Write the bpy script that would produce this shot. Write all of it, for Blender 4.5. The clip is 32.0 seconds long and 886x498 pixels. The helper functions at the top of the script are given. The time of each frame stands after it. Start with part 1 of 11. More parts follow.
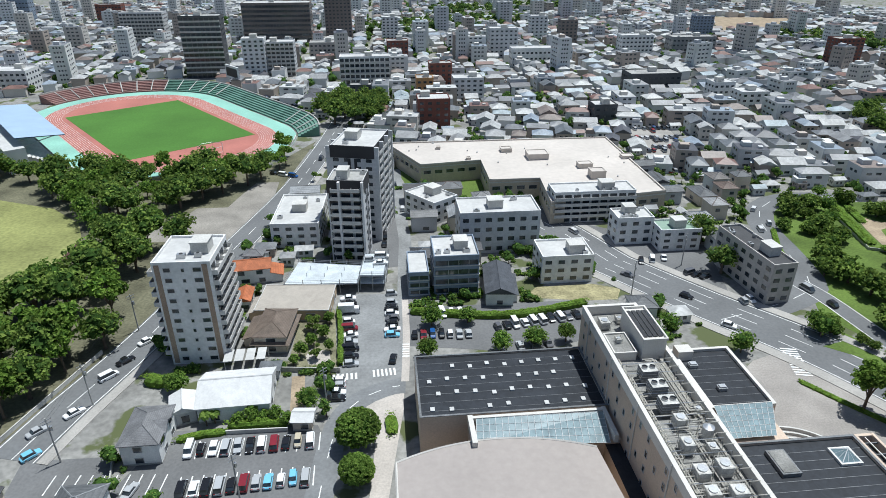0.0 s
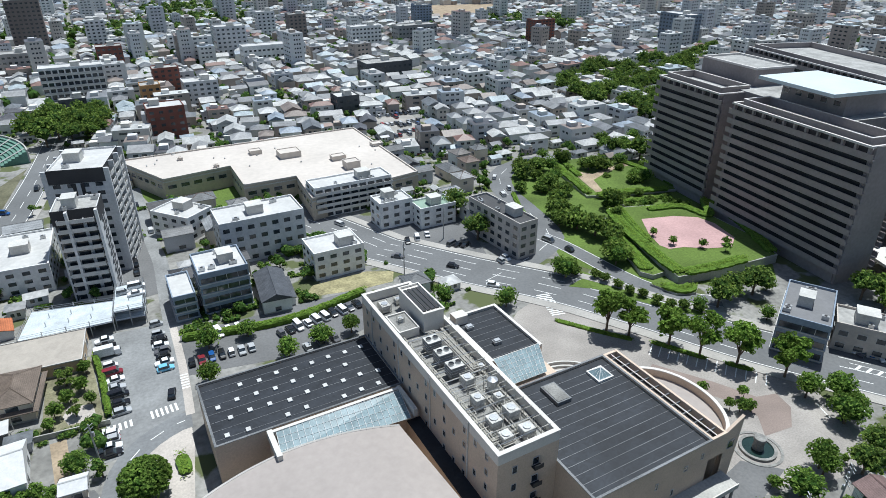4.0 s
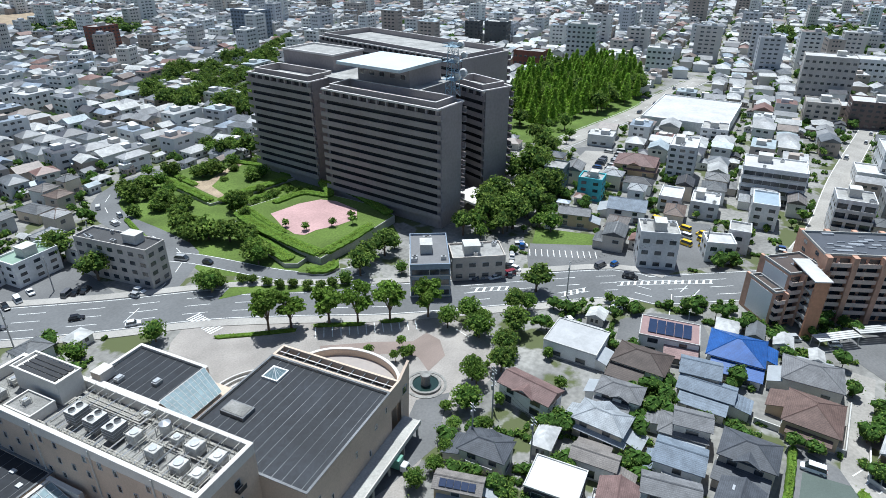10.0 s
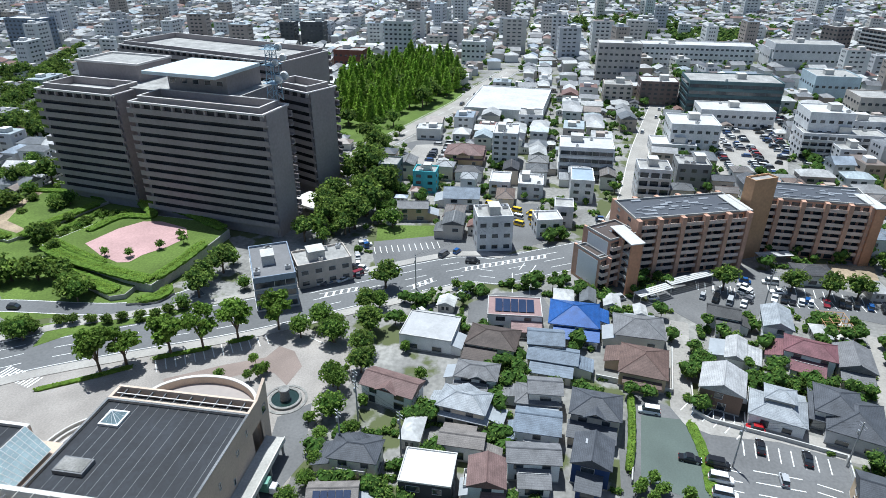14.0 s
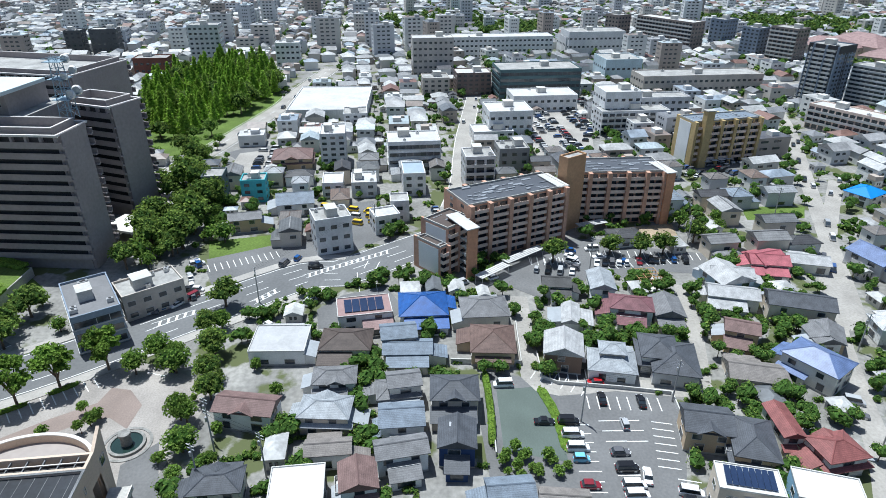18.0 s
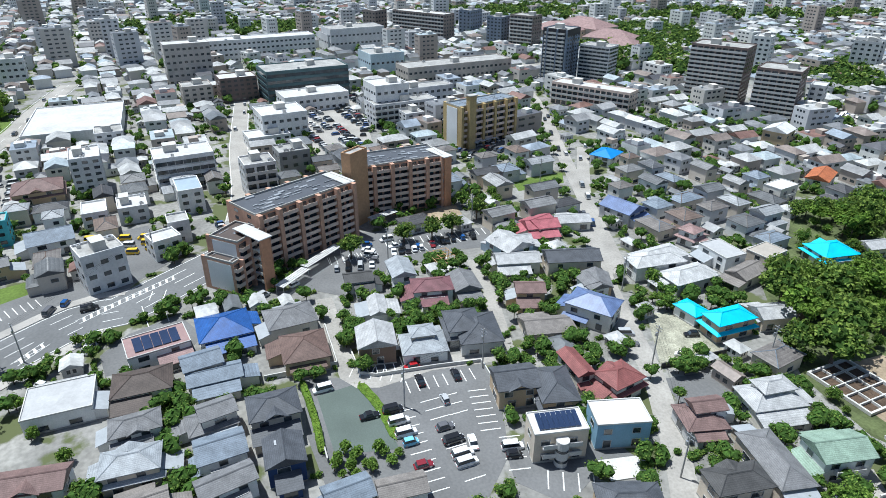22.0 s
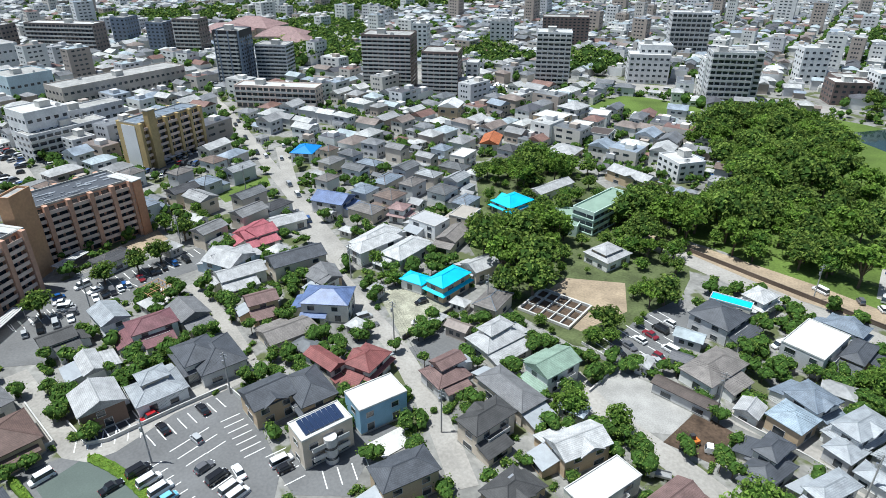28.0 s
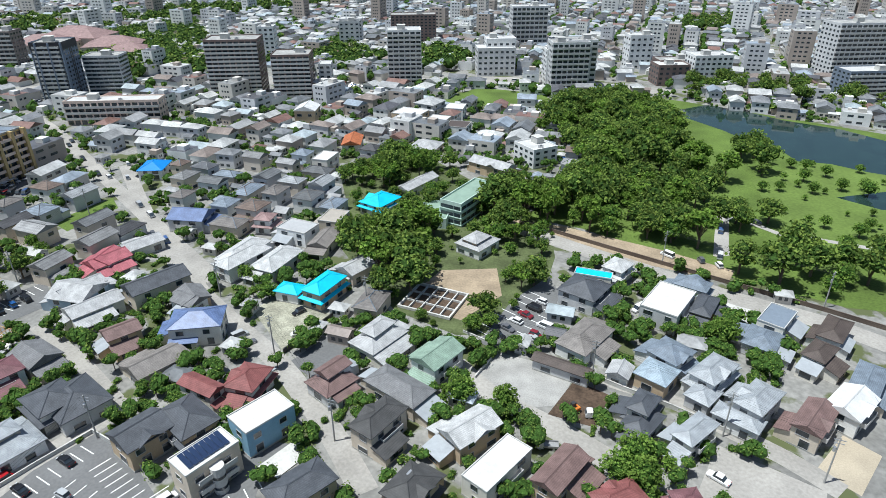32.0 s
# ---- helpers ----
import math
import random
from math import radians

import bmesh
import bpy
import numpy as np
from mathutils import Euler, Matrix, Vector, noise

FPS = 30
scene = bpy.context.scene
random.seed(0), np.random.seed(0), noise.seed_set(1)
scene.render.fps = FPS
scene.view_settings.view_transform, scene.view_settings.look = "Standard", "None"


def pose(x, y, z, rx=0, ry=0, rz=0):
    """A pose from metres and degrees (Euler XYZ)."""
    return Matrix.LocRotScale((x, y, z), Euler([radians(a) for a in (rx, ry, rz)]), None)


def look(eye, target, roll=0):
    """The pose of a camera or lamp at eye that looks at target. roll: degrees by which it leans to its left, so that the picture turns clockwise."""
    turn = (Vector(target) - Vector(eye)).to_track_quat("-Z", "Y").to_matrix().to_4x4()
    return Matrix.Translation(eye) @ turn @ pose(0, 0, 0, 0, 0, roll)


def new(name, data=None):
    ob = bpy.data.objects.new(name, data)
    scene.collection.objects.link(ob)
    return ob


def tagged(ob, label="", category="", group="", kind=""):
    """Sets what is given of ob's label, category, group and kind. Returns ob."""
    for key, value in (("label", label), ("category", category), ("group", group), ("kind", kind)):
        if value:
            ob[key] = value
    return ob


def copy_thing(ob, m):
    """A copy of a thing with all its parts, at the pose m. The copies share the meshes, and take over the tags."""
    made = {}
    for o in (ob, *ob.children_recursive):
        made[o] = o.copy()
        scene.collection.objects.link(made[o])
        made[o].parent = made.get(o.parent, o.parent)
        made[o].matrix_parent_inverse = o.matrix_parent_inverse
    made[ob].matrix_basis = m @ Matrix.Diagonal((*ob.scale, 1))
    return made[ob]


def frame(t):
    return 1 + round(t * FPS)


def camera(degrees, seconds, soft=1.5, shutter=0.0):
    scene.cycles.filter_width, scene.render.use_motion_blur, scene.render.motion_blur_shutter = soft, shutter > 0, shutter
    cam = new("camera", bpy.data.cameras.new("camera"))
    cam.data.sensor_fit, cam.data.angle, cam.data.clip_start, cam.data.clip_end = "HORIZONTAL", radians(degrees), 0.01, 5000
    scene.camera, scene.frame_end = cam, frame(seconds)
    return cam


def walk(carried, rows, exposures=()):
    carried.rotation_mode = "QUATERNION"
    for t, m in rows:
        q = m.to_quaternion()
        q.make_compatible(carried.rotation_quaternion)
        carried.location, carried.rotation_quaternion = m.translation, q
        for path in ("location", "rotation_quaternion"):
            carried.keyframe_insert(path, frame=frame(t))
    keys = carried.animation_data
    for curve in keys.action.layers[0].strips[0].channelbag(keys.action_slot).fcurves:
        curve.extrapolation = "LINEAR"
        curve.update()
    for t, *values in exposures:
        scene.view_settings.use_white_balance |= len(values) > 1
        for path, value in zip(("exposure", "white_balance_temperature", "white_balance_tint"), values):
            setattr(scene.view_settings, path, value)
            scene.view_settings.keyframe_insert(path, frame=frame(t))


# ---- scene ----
cam = camera(70.8, 32.0, soft=0.5)
EYE = (0.0, 0.0, 95.0)
# seconds, yaw, pitch, roll
PATH = [
    (0.0, -0.25, -26.47, 0.03),
    (0.5, -2.79, -26.56, 0.02),
    (1.0, -5.48, -26.64, 0.02),
    (1.5, -8.22, -26.71, 0.01),
    (2.0, -11.33, -26.78, 0.00),
    (2.5, -14.62, -26.83, -0.01),
    (3.0, -17.79, -26.88, -0.01),
    (3.5, -20.65, -26.92, -0.02),
    (5.5, -33.22, -27.02, -0.06),
    (6.0, -36.60, -27.04, -0.07),
    (6.5, -39.48, -27.05, -0.08),
    (7.0, -42.04, -27.07, -0.09),
    (7.5, -44.81, -27.07, -0.10),
    (8.0, -47.65, -27.08, -0.11),
    (8.5, -50.61, -27.09, -0.12),
    (9.0, -53.66, -27.09, -0.13),
    (9.5, -56.73, -27.10, -0.14),
    (10.0, -59.53, -27.10, -0.15),
    (10.5, -62.04, -27.10, -0.16),
    (11.0, -64.33, -27.11, -0.17),
    (11.5, -66.53, -27.11, -0.18),
    (12.0, -68.48, -27.12, -0.19),
    (12.5, -70.29, -27.12, -0.20),
    (13.0, -72.06, -27.12, -0.20),
    (13.5, -73.75, -27.13, -0.21),
    (14.0, -75.42, -27.13, -0.22),
    (14.5, -77.16, -27.14, -0.23),
    (16.5, -84.98, -27.17, -0.24),
    (17.0, -86.98, -27.18, -0.25),
    (17.5, -89.17, -27.19, -0.25),
    (18.0, -91.63, -27.20, -0.25),
    (18.5, -93.95, -27.21, -0.25),
    (19.0, -96.31, -27.22, -0.25),
    (19.5, -98.69, -27.23, -0.25),
    (20.0, -101.11, -27.24, -0.24),
    (20.5, -103.63, -27.25, -0.24),
    (21.0, -106.43, -27.26, -0.23),
    (21.5, -109.34, -27.27, -0.23),
    (22.0, -112.40, -27.29, -0.22),
    (22.5, -115.67, -27.30, -0.21),
    (23.0, -118.90, -27.31, -0.20),
    (23.5, -122.00, -27.32, -0.19),
    (24.0, -125.08, -27.33, -0.17),
    (24.5, -127.85, -27.34, -0.16),
    (25.0, -130.52, -27.35, -0.14),
    (25.5, -133.31, -27.36, -0.12),
    (27.5, -139.33, -27.39, -0.03),
    (28.0, -140.63, -27.40, -0.01),
    (28.5, -142.01, -27.41, 0.02),
    (29.0, -143.46, -27.42, 0.05),
    (29.5, -145.23, -27.43, 0.09),
    (30.0, -147.01, -27.44, 0.12),
    (30.5, -148.53, -27.45, 0.16),
    (31.0, -150.26, -27.46, 0.20),
    (31.5, -151.99, -27.47, 0.24),
    (32.0, -153.83, -27.49, 0.28),
]
walk(cam, [(t, pose(*EYE, 90 + p, r, y)) for t, y, p, r in PATH], ((0.0, -0.03, 5850, 5), (6.0, 0.12, 5800, 5), (12.0, 0.22, 5700, 5), (17.0, 0.25, 5700, 5), (26.0, 0.26, 5850, 5), (32.0, 0.16, 5900, 5)))

# ---- light ----
SUN_EL, SUN_AZ = 72.0, 50.0   # degrees; azimuth clockwise from +y
world = bpy.data.worlds.new("sky")
scene.world = world
world.use_nodes = True
_n = world.node_tree.nodes
_sky = _n.new("ShaderNodeTexSky")
_sky.sky_type, _sky.sun_disc = "NISHITA", False
_sky.sun_elevation, _sky.sun_rotation = radians(SUN_EL), radians(SUN_AZ)
_sky.air_density, _sky.dust_density = 1.0, 1.5
_n["Background"].inputs[1].default_value = 0.072
world.node_tree.links.new(_sky.outputs[0], _n["Background"].inputs[0])
_s = bpy.data.lights.new("sun", "SUN")
_s.energy, _s.angle, _s.color = 5.0, radians(0.6), (1.0, 0.96, 0.9)
sun = new("sun", _s)
_a, _e = radians(SUN_AZ), radians(SUN_EL)
sun.matrix_world = look((math.sin(_a) * math.cos(_e) * 500, math.cos(_a) * math.cos(_e) * 500, math.sin(_e) * 500), (0, 0, 0))

# ---- materials ----
MATS = {}


def mat(name, color, rough=0.8, metal=0.0, big=0.12, fine=3.0, amount=0.22, bump=0.0, rnd=None, tones=(), courses=0.0, spec=0.3, local=False, warp=0.0):
    """A surface with stains (big) and grain (fine), in cycles a metre; rnd: 'object' or 'island' picks one of tones; courses: tile rows a metre of height."""
    if name in MATS:
        return MATS[name]
    m = MATS[name] = bpy.data.materials.new(name)
    m.use_nodes = True
    N, L = m.node_tree.nodes, m.node_tree.links
    p = N["Principled BSDF"]
    p.inputs["Roughness"].default_value, p.inputs["Metallic"].default_value = rough, metal
    p.inputs["Specular IOR Level"].default_value = spec
    geo = N.new("ShaderNodeNewGeometry")
    where = geo.outputs["Position"]
    if local:
        where = N.new("ShaderNodeTexCoord").outputs["Object"]
    if tones:
        ramp = N.new("ShaderNodeValToRGB")
        ramp.color_ramp.interpolation = "CONSTANT" if len(tones) > 3 else "LINEAR"
        el = ramp.color_ramp.elements
        while len(el) < len(tones):
            el.new(0.5)
        for i, c in enumerate(tones):
            el[i].position = i / len(tones)
            el[i].color = (*c, 1)
        src = N.new("ShaderNodeObjectInfo").outputs["Random"] if rnd == "object" else geo.outputs["Random Per Island"]
        L.new(src, ramp.inputs[0])
        base = ramp.outputs[0]
    else:
        rgb = N.new("ShaderNodeRGB")
        rgb.outputs[0].default_value = (*color, 1)
        base = rgb.outputs[0]
    for k, (sc, am, det) in enumerate(((big, amount, 5), (fine, amount * 0.7, 3))):
        t = N.new("ShaderNodeTexNoise")
        t.inputs["Scale"].default_value, t.inputs["Detail"].default_value = sc, det
        t.inputs["Distortion"].default_value = warp
        L.new(where, t.inputs["Vector"])
        r = N.new("ShaderNodeMapRange")
        r.inputs["From Min"].default_value, r.inputs["From Max"].default_value = 0.3, 0.7
        r.inputs["To Min"].default_value, r.inputs["To Max"].default_value = 1 - am, 1 + am
        L.new(t.outputs[0], r.inputs["Value"])
        x = N.new("ShaderNodeVectorMath")
        x.operation = "SCALE"
        L.new(base, x.inputs[0])
        L.new(r.outputs[0], x.inputs["Scale"])
        base = x.outputs[0]
        fine_out = t.outputs[0]
    height = None
    if courses:
        w = N.new("ShaderNodeTexWave")
        w.wave_type, w.bands_direction, w.wave_profile = "BANDS", "Z", "SAW"
        w.inputs["Scale"].default_value = courses / 3.2
        w.inputs["Distortion"].default_value = 0.15
        L.new(where, w.inputs["Vector"])
        r = N.new("ShaderNodeMapRange")
        r.inputs["To Min"].default_value, r.inputs["To Max"].default_value = 0.78, 1.08
        L.new(w.outputs["Fac"], r.inputs["Value"])
        x = N.new("ShaderNodeVectorMath")
        x.operation = "SCALE"
        L.new(base, x.inputs[0])
        L.new(r.outputs[0], x.inputs["Scale"])
        base, height = x.outputs[0], w.outputs["Fac"]
    L.new(base, p.inputs["Base Color"])
    if bump or height:
        b = N.new("ShaderNodeBump")
        b.inputs["Strength"].default_value, b.inputs["Distance"].default_value = bump or 0.5, 0.05
        L.new(height or fine_out, b.inputs["Height"])
        L.new(b.outputs[0], p.inputs["Normal"])
    return m


ROOFS = dict(white=(0.62, 0.617, 0.605), whitetile=(0.5, 0.5, 0.495), grey=(0.185, 0.185, 0.19), lightgrey=(0.42, 0.42, 0.42), slate=(0.088, 0.094, 0.107), darkgrey=(0.075, 0.074, 0.074), silver=(0.34, 0.36, 0.38),
             bluegrey=(0.19, 0.225, 0.27), brown=(0.16, 0.125, 0.1), browntile=(0.15, 0.1, 0.085), darkbrown=(0.095, 0.075, 0.066), browngrey=(0.22, 0.2, 0.185), mauve=(0.19, 0.125, 0.115), orange=(0.42, 0.14, 0.06),
             tan=(0.4, 0.36, 0.31), bluetile=(0.13, 0.18, 0.33), royal=(0.03, 0.1, 0.32), purple=(0.19, 0.09, 0.1), red=(0.23, 0.085, 0.08), crimson=(0.38, 0.12, 0.14), green=(0.25, 0.34, 0.27), paleblue=(0.33, 0.4, 0.46), cyan=(0.03, 0.5, 0.72),
             tarp=(0.02, 0.22, 0.6), pinkgrey=(0.3, 0.2, 0.19))
WALLS = dict(cream=(0.72, 0.685, 0.61), white=(0.76, 0.76, 0.74), beige=(0.62, 0.54, 0.44), greywall=(0.52, 0.52, 0.52), tanwall=(0.52, 0.4, 0.27), navy=(0.03, 0.06, 0.16), brick=(0.22, 0.15, 0.11), darkwall=(0.06, 0.06, 0.065), skyblue=(0.25, 0.42, 0.56),
             paleblue=(0.52, 0.62, 0.7), tan=(0.55, 0.4, 0.24), bluew=(0.6, 0.62, 0.72))
BODY = dict(stairbrown=(0.52, 0.27, 0.16), cream=(0.74, 0.74, 0.73), greybeige=(0.48, 0.45, 0.42), white=(0.74, 0.74, 0.73), mall=(0.5, 0.43, 0.34), lightgrey=(0.63, 0.63, 0.63), bluegrey=(0.25, 0.3, 0.37), darkgrey=(0.1, 0.105, 0.11), browngrey=(0.24, 0.205, 0.185),
            brick=(0.2, 0.08, 0.06), redbrown=(0.27, 0.11, 0.08), orange=(0.55, 0.3, 0.13), grey=(0.3, 0.3, 0.3), greyblue=(0.26, 0.28, 0.31), beige=(0.5, 0.45, 0.4), cyan=(0.12, 0.5, 0.55), greengrey=(0.15, 0.18, 0.18), glass=(0.1, 0.16, 0.17),
            darkbrown=(0.2, 0.15, 0.135), salmon=(0.52, 0.315, 0.225), orangetower=(0.5, 0.3, 0.17), yellow=(0.47, 0.35, 0.17), pinkbeige=(0.7, 0.56, 0.48), bluedark=(0.2, 0.24, 0.3), palegreen=(0.5, 0.62, 0.55), paleblue=(0.5, 0.6, 0.64))


def roof_mat(c, tiled=True):
    gloss = {"silver": 0.45, "bluetile": 0.4, "slate": 0.55, "cyan": 0.4, "tarp": 0.4, "royal": 0.4}.get(c, 0.65)
    if tiled and c not in ("cyan", "tarp", "white"):
        return mat("roof_tile_" + c, ROOFS[c], gloss, big=0.5, fine=4.0, amount=0.22, courses=7.0)
    return mat("roof_sheet_" + c, ROOFS[c], 0.5 if c != "white" else 0.6, big=0.25, fine=1.5, amount=0.1, warp=1.0, bump=0.15)


def wall_mat(c):
    return mat("wall_" + c, WALLS[c], 0.85, big=0.3, fine=4, amount=0.1, bump=0.1)


def body_mat(c):
    return mat("render_" + c, BODY[c], 0.8, big=0.15, fine=1.2, amount=0.12, bump=0.1)


GLASS = mat("window_glass", (0.035, 0.045, 0.055), 0.12, big=0.4, fine=0.8, amount=0.4, spec=0.8)
FRAME = mat("window_frame", (0.5, 0.5, 0.5), 0.45, metal=0.3, amount=0.08)
CONC = mat("concrete", (0.42, 0.41, 0.38), 0.9, big=0.15, fine=2, amount=0.2, bump=0.2)
CONCW = mat("pale_concrete", (0.54, 0.53, 0.5), 0.85, big=0.2, fine=2, amount=0.14)
FLATROOF = mat("flat_roof", (0.34, 0.335, 0.32), 0.9, big=0.2, fine=1, amount=0.25)
ROOFWHITE = mat("roof_coating_white", (0.51, 0.505, 0.49), 0.75, big=0.12, fine=0.8, amount=0.12)
ROOFPINK = mat("roof_coating_cream", (0.56, 0.51, 0.46), 0.8, big=0.05, fine=0.5, amount=0.08)
METAL = mat("galvanised_metal", (0.5, 0.51, 0.52), 0.4, metal=0.7, amount=0.15)
WHITEPAINT = mat("white_paint", (0.75, 0.75, 0.74), 0.5, amount=0.06)
DARK = mat("dark_metal", (0.04, 0.04, 0.042), 0.5, amount=0.2)
BALC = mat("balcony_white", (0.56, 0.55, 0.53), 0.75, amount=0.1)
SOLAR = mat("solar_glass", (0.02, 0.035, 0.08), 0.15, amount=0.2, spec=0.8)
ASPHALT = mat("asphalt", (0.155, 0.155, 0.155), 0.9, big=0.08, fine=1.6, amount=0.16, bump=0.15)
ROADMAT = mat("road_asphalt", (0.155, 0.158, 0.16), 0.9, big=0.06, fine=1.2, amount=0.14, bump=0.15)
LANE = mat("lane_asphalt", (0.33, 0.312, 0.285), 0.9, big=0.1, fine=1.4, amount=0.18, bump=0.15)
WORN = mat("worn_asphalt", (0.235, 0.238, 0.236), 0.9, big=0.12, fine=1.3, amount=0.2, bump=0.15)
PATHWAY = mat("beige_footway", (0.44, 0.4, 0.36), 0.85, big=0.12, fine=2.0, amount=0.18)
PAVE = mat("paving", (0.37, 0.352, 0.325), 0.85, big=0.1, fine=2.5, amount=0.16)
MARK = mat("road_paint", (0.74, 0.74, 0.72), 0.7, big=0.8, fine=5, amount=0.14)
def ground_mat():
    """Yards: grey hard ground with patches of soil and weeds."""
    m = mat("town_ground", (0.24, 0.234, 0.218), 0.95, big=0.07, fine=0.7, amount=0.3)
    N, L = m.node_tree.nodes, m.node_tree.links
    p = N["Principled BSDF"]
    old = p.inputs["Base Color"].links[0].from_socket
    t = N.new("ShaderNodeTexNoise")
    t.inputs["Scale"].default_value, t.inputs["Detail"].default_value = 0.09, 6
    L.new(N["Geometry"].outputs["Position"], t.inputs["Vector"])
    r = N.new("ShaderNodeMapRange")
    r.inputs["From Min"].default_value, r.inputs["From Max"].default_value = 0.53, 0.58
    L.new(t.outputs[0], r.inputs["Value"])
    x = N.new("ShaderNodeMix")
    x.data_type = "RGBA"
    L.new(r.outputs[0], x.inputs[0])
    L.new(old, x.inputs[6])
    x.inputs[7].default_value = (0.1, 0.115, 0.05, 1)
    L.new(x.outputs[2], p.inputs["Base Color"])
    return m


GRASS = mat("grass", (0.1, 0.15, 0.03), 0.95, big=0.06, fine=1.3, amount=0.3, bump=0.4)
LAWN = mat("pitch_grass", (0.075, 0.175, 0.03), 0.95, big=0.03, fine=1.0, amount=0.14)
DRYGRASS = mat("dry_grass", (0.24, 0.25, 0.09), 0.95, big=0.05, fine=0.8, amount=0.28)
SOIL = mat("bare_soil", (0.33, 0.26, 0.18), 0.95, big=0.15, fine=1.5, amount=0.25, bump=0.3)
DIRT = mat("dug_earth", (0.085, 0.058, 0.04), 0.95, big=0.3, fine=1.5, amount=0.4, bump=0.6)
TRACK = mat("running_track", (0.4, 0.155, 0.125), 0.85, big=0.05, fine=1, amount=0.12)
TRACKG = mat("track_apron_green", (0.27, 0.5, 0.41), 0.85, big=0.05, fine=1, amount=0.14)
PINK = mat("pink_paving", (0.45, 0.29, 0.28), 0.85, big=0.1, fine=1.5, amount=0.14)
BARK = mat("bark", (0.13, 0.1, 0.075), 0.95, fine=6, amount=0.3)
SHRUB = mat("shrub_leaves", (0.06, 0.1, 0.02), 0.85, spec=0.1, rnd="island", tones=((0.07, 0.125, 0.025), (0.125, 0.2, 0.04), (0.215, 0.3, 0.065)), amount=0.25)
LEAF = {k: mat("leaves_" + k, (0, 0, 0), 0.8, rnd="island", tones=t, amount=0.36, big=0.11, fine=1.4, spec=0.1) for k, t in dict(
    dark=((0.068, 0.122, 0.028), (0.125, 0.2, 0.042), (0.225, 0.305, 0.065)), mid=((0.072, 0.14, 0.025), (0.13, 0.22, 0.04), (0.22, 0.325, 0.065)),
    light=((0.08, 0.15, 0.024), (0.14, 0.235, 0.036), (0.22, 0.33, 0.06)), ginkgo=((0.16, 0.29, 0.035), (0.25, 0.4, 0.05), (0.35, 0.5, 0.075))).items()}
# Core greens are darker than the leaves: shade inside the crown as colour.
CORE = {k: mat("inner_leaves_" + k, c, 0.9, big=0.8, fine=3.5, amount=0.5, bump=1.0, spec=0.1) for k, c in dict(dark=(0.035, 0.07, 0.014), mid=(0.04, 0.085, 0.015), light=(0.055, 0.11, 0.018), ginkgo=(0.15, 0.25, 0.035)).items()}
HEDGE = mat("clipped_hedge_leaves", (0, 0, 0), 0.85, spec=0.1, rnd="island", tones=((0.09, 0.16, 0.022), (0.15, 0.24, 0.035), (0.22, 0.32, 0.05)), amount=0.22)
HEDGECORE = mat("inner_hedge", (0.1, 0.17, 0.026), 0.9, big=0.8, fine=3.5, amount=0.4, bump=1.0, spec=0.1)
# Shrub core green, kept darker than the sprays to hold their inner shade.
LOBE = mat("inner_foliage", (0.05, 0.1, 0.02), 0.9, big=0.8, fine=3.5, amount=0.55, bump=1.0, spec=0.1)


def let_through(m, share):
    """Leaves pass part of the light on to their shaded side."""
    N, L = m.node_tree.nodes, m.node_tree.links
    p, out = N["Principled BSDF"], N["Material Output"]
    t, x = N.new("ShaderNodeBsdfTranslucent"), N.new("ShaderNodeMixShader")
    x.inputs[0].default_value = share
    L.new(p.inputs["Base Color"].links[0].from_socket, t.inputs["Color"])
    L.new(p.outputs[0], x.inputs[1])
    L.new(t.outputs[0], x.inputs[2])
    L.new(x.outputs[0], out.inputs["Surface"])


for _m in (SHRUB, HEDGE, *LEAF.values()):
    let_through(_m, 0.35)
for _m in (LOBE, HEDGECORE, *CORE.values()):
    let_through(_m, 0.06)


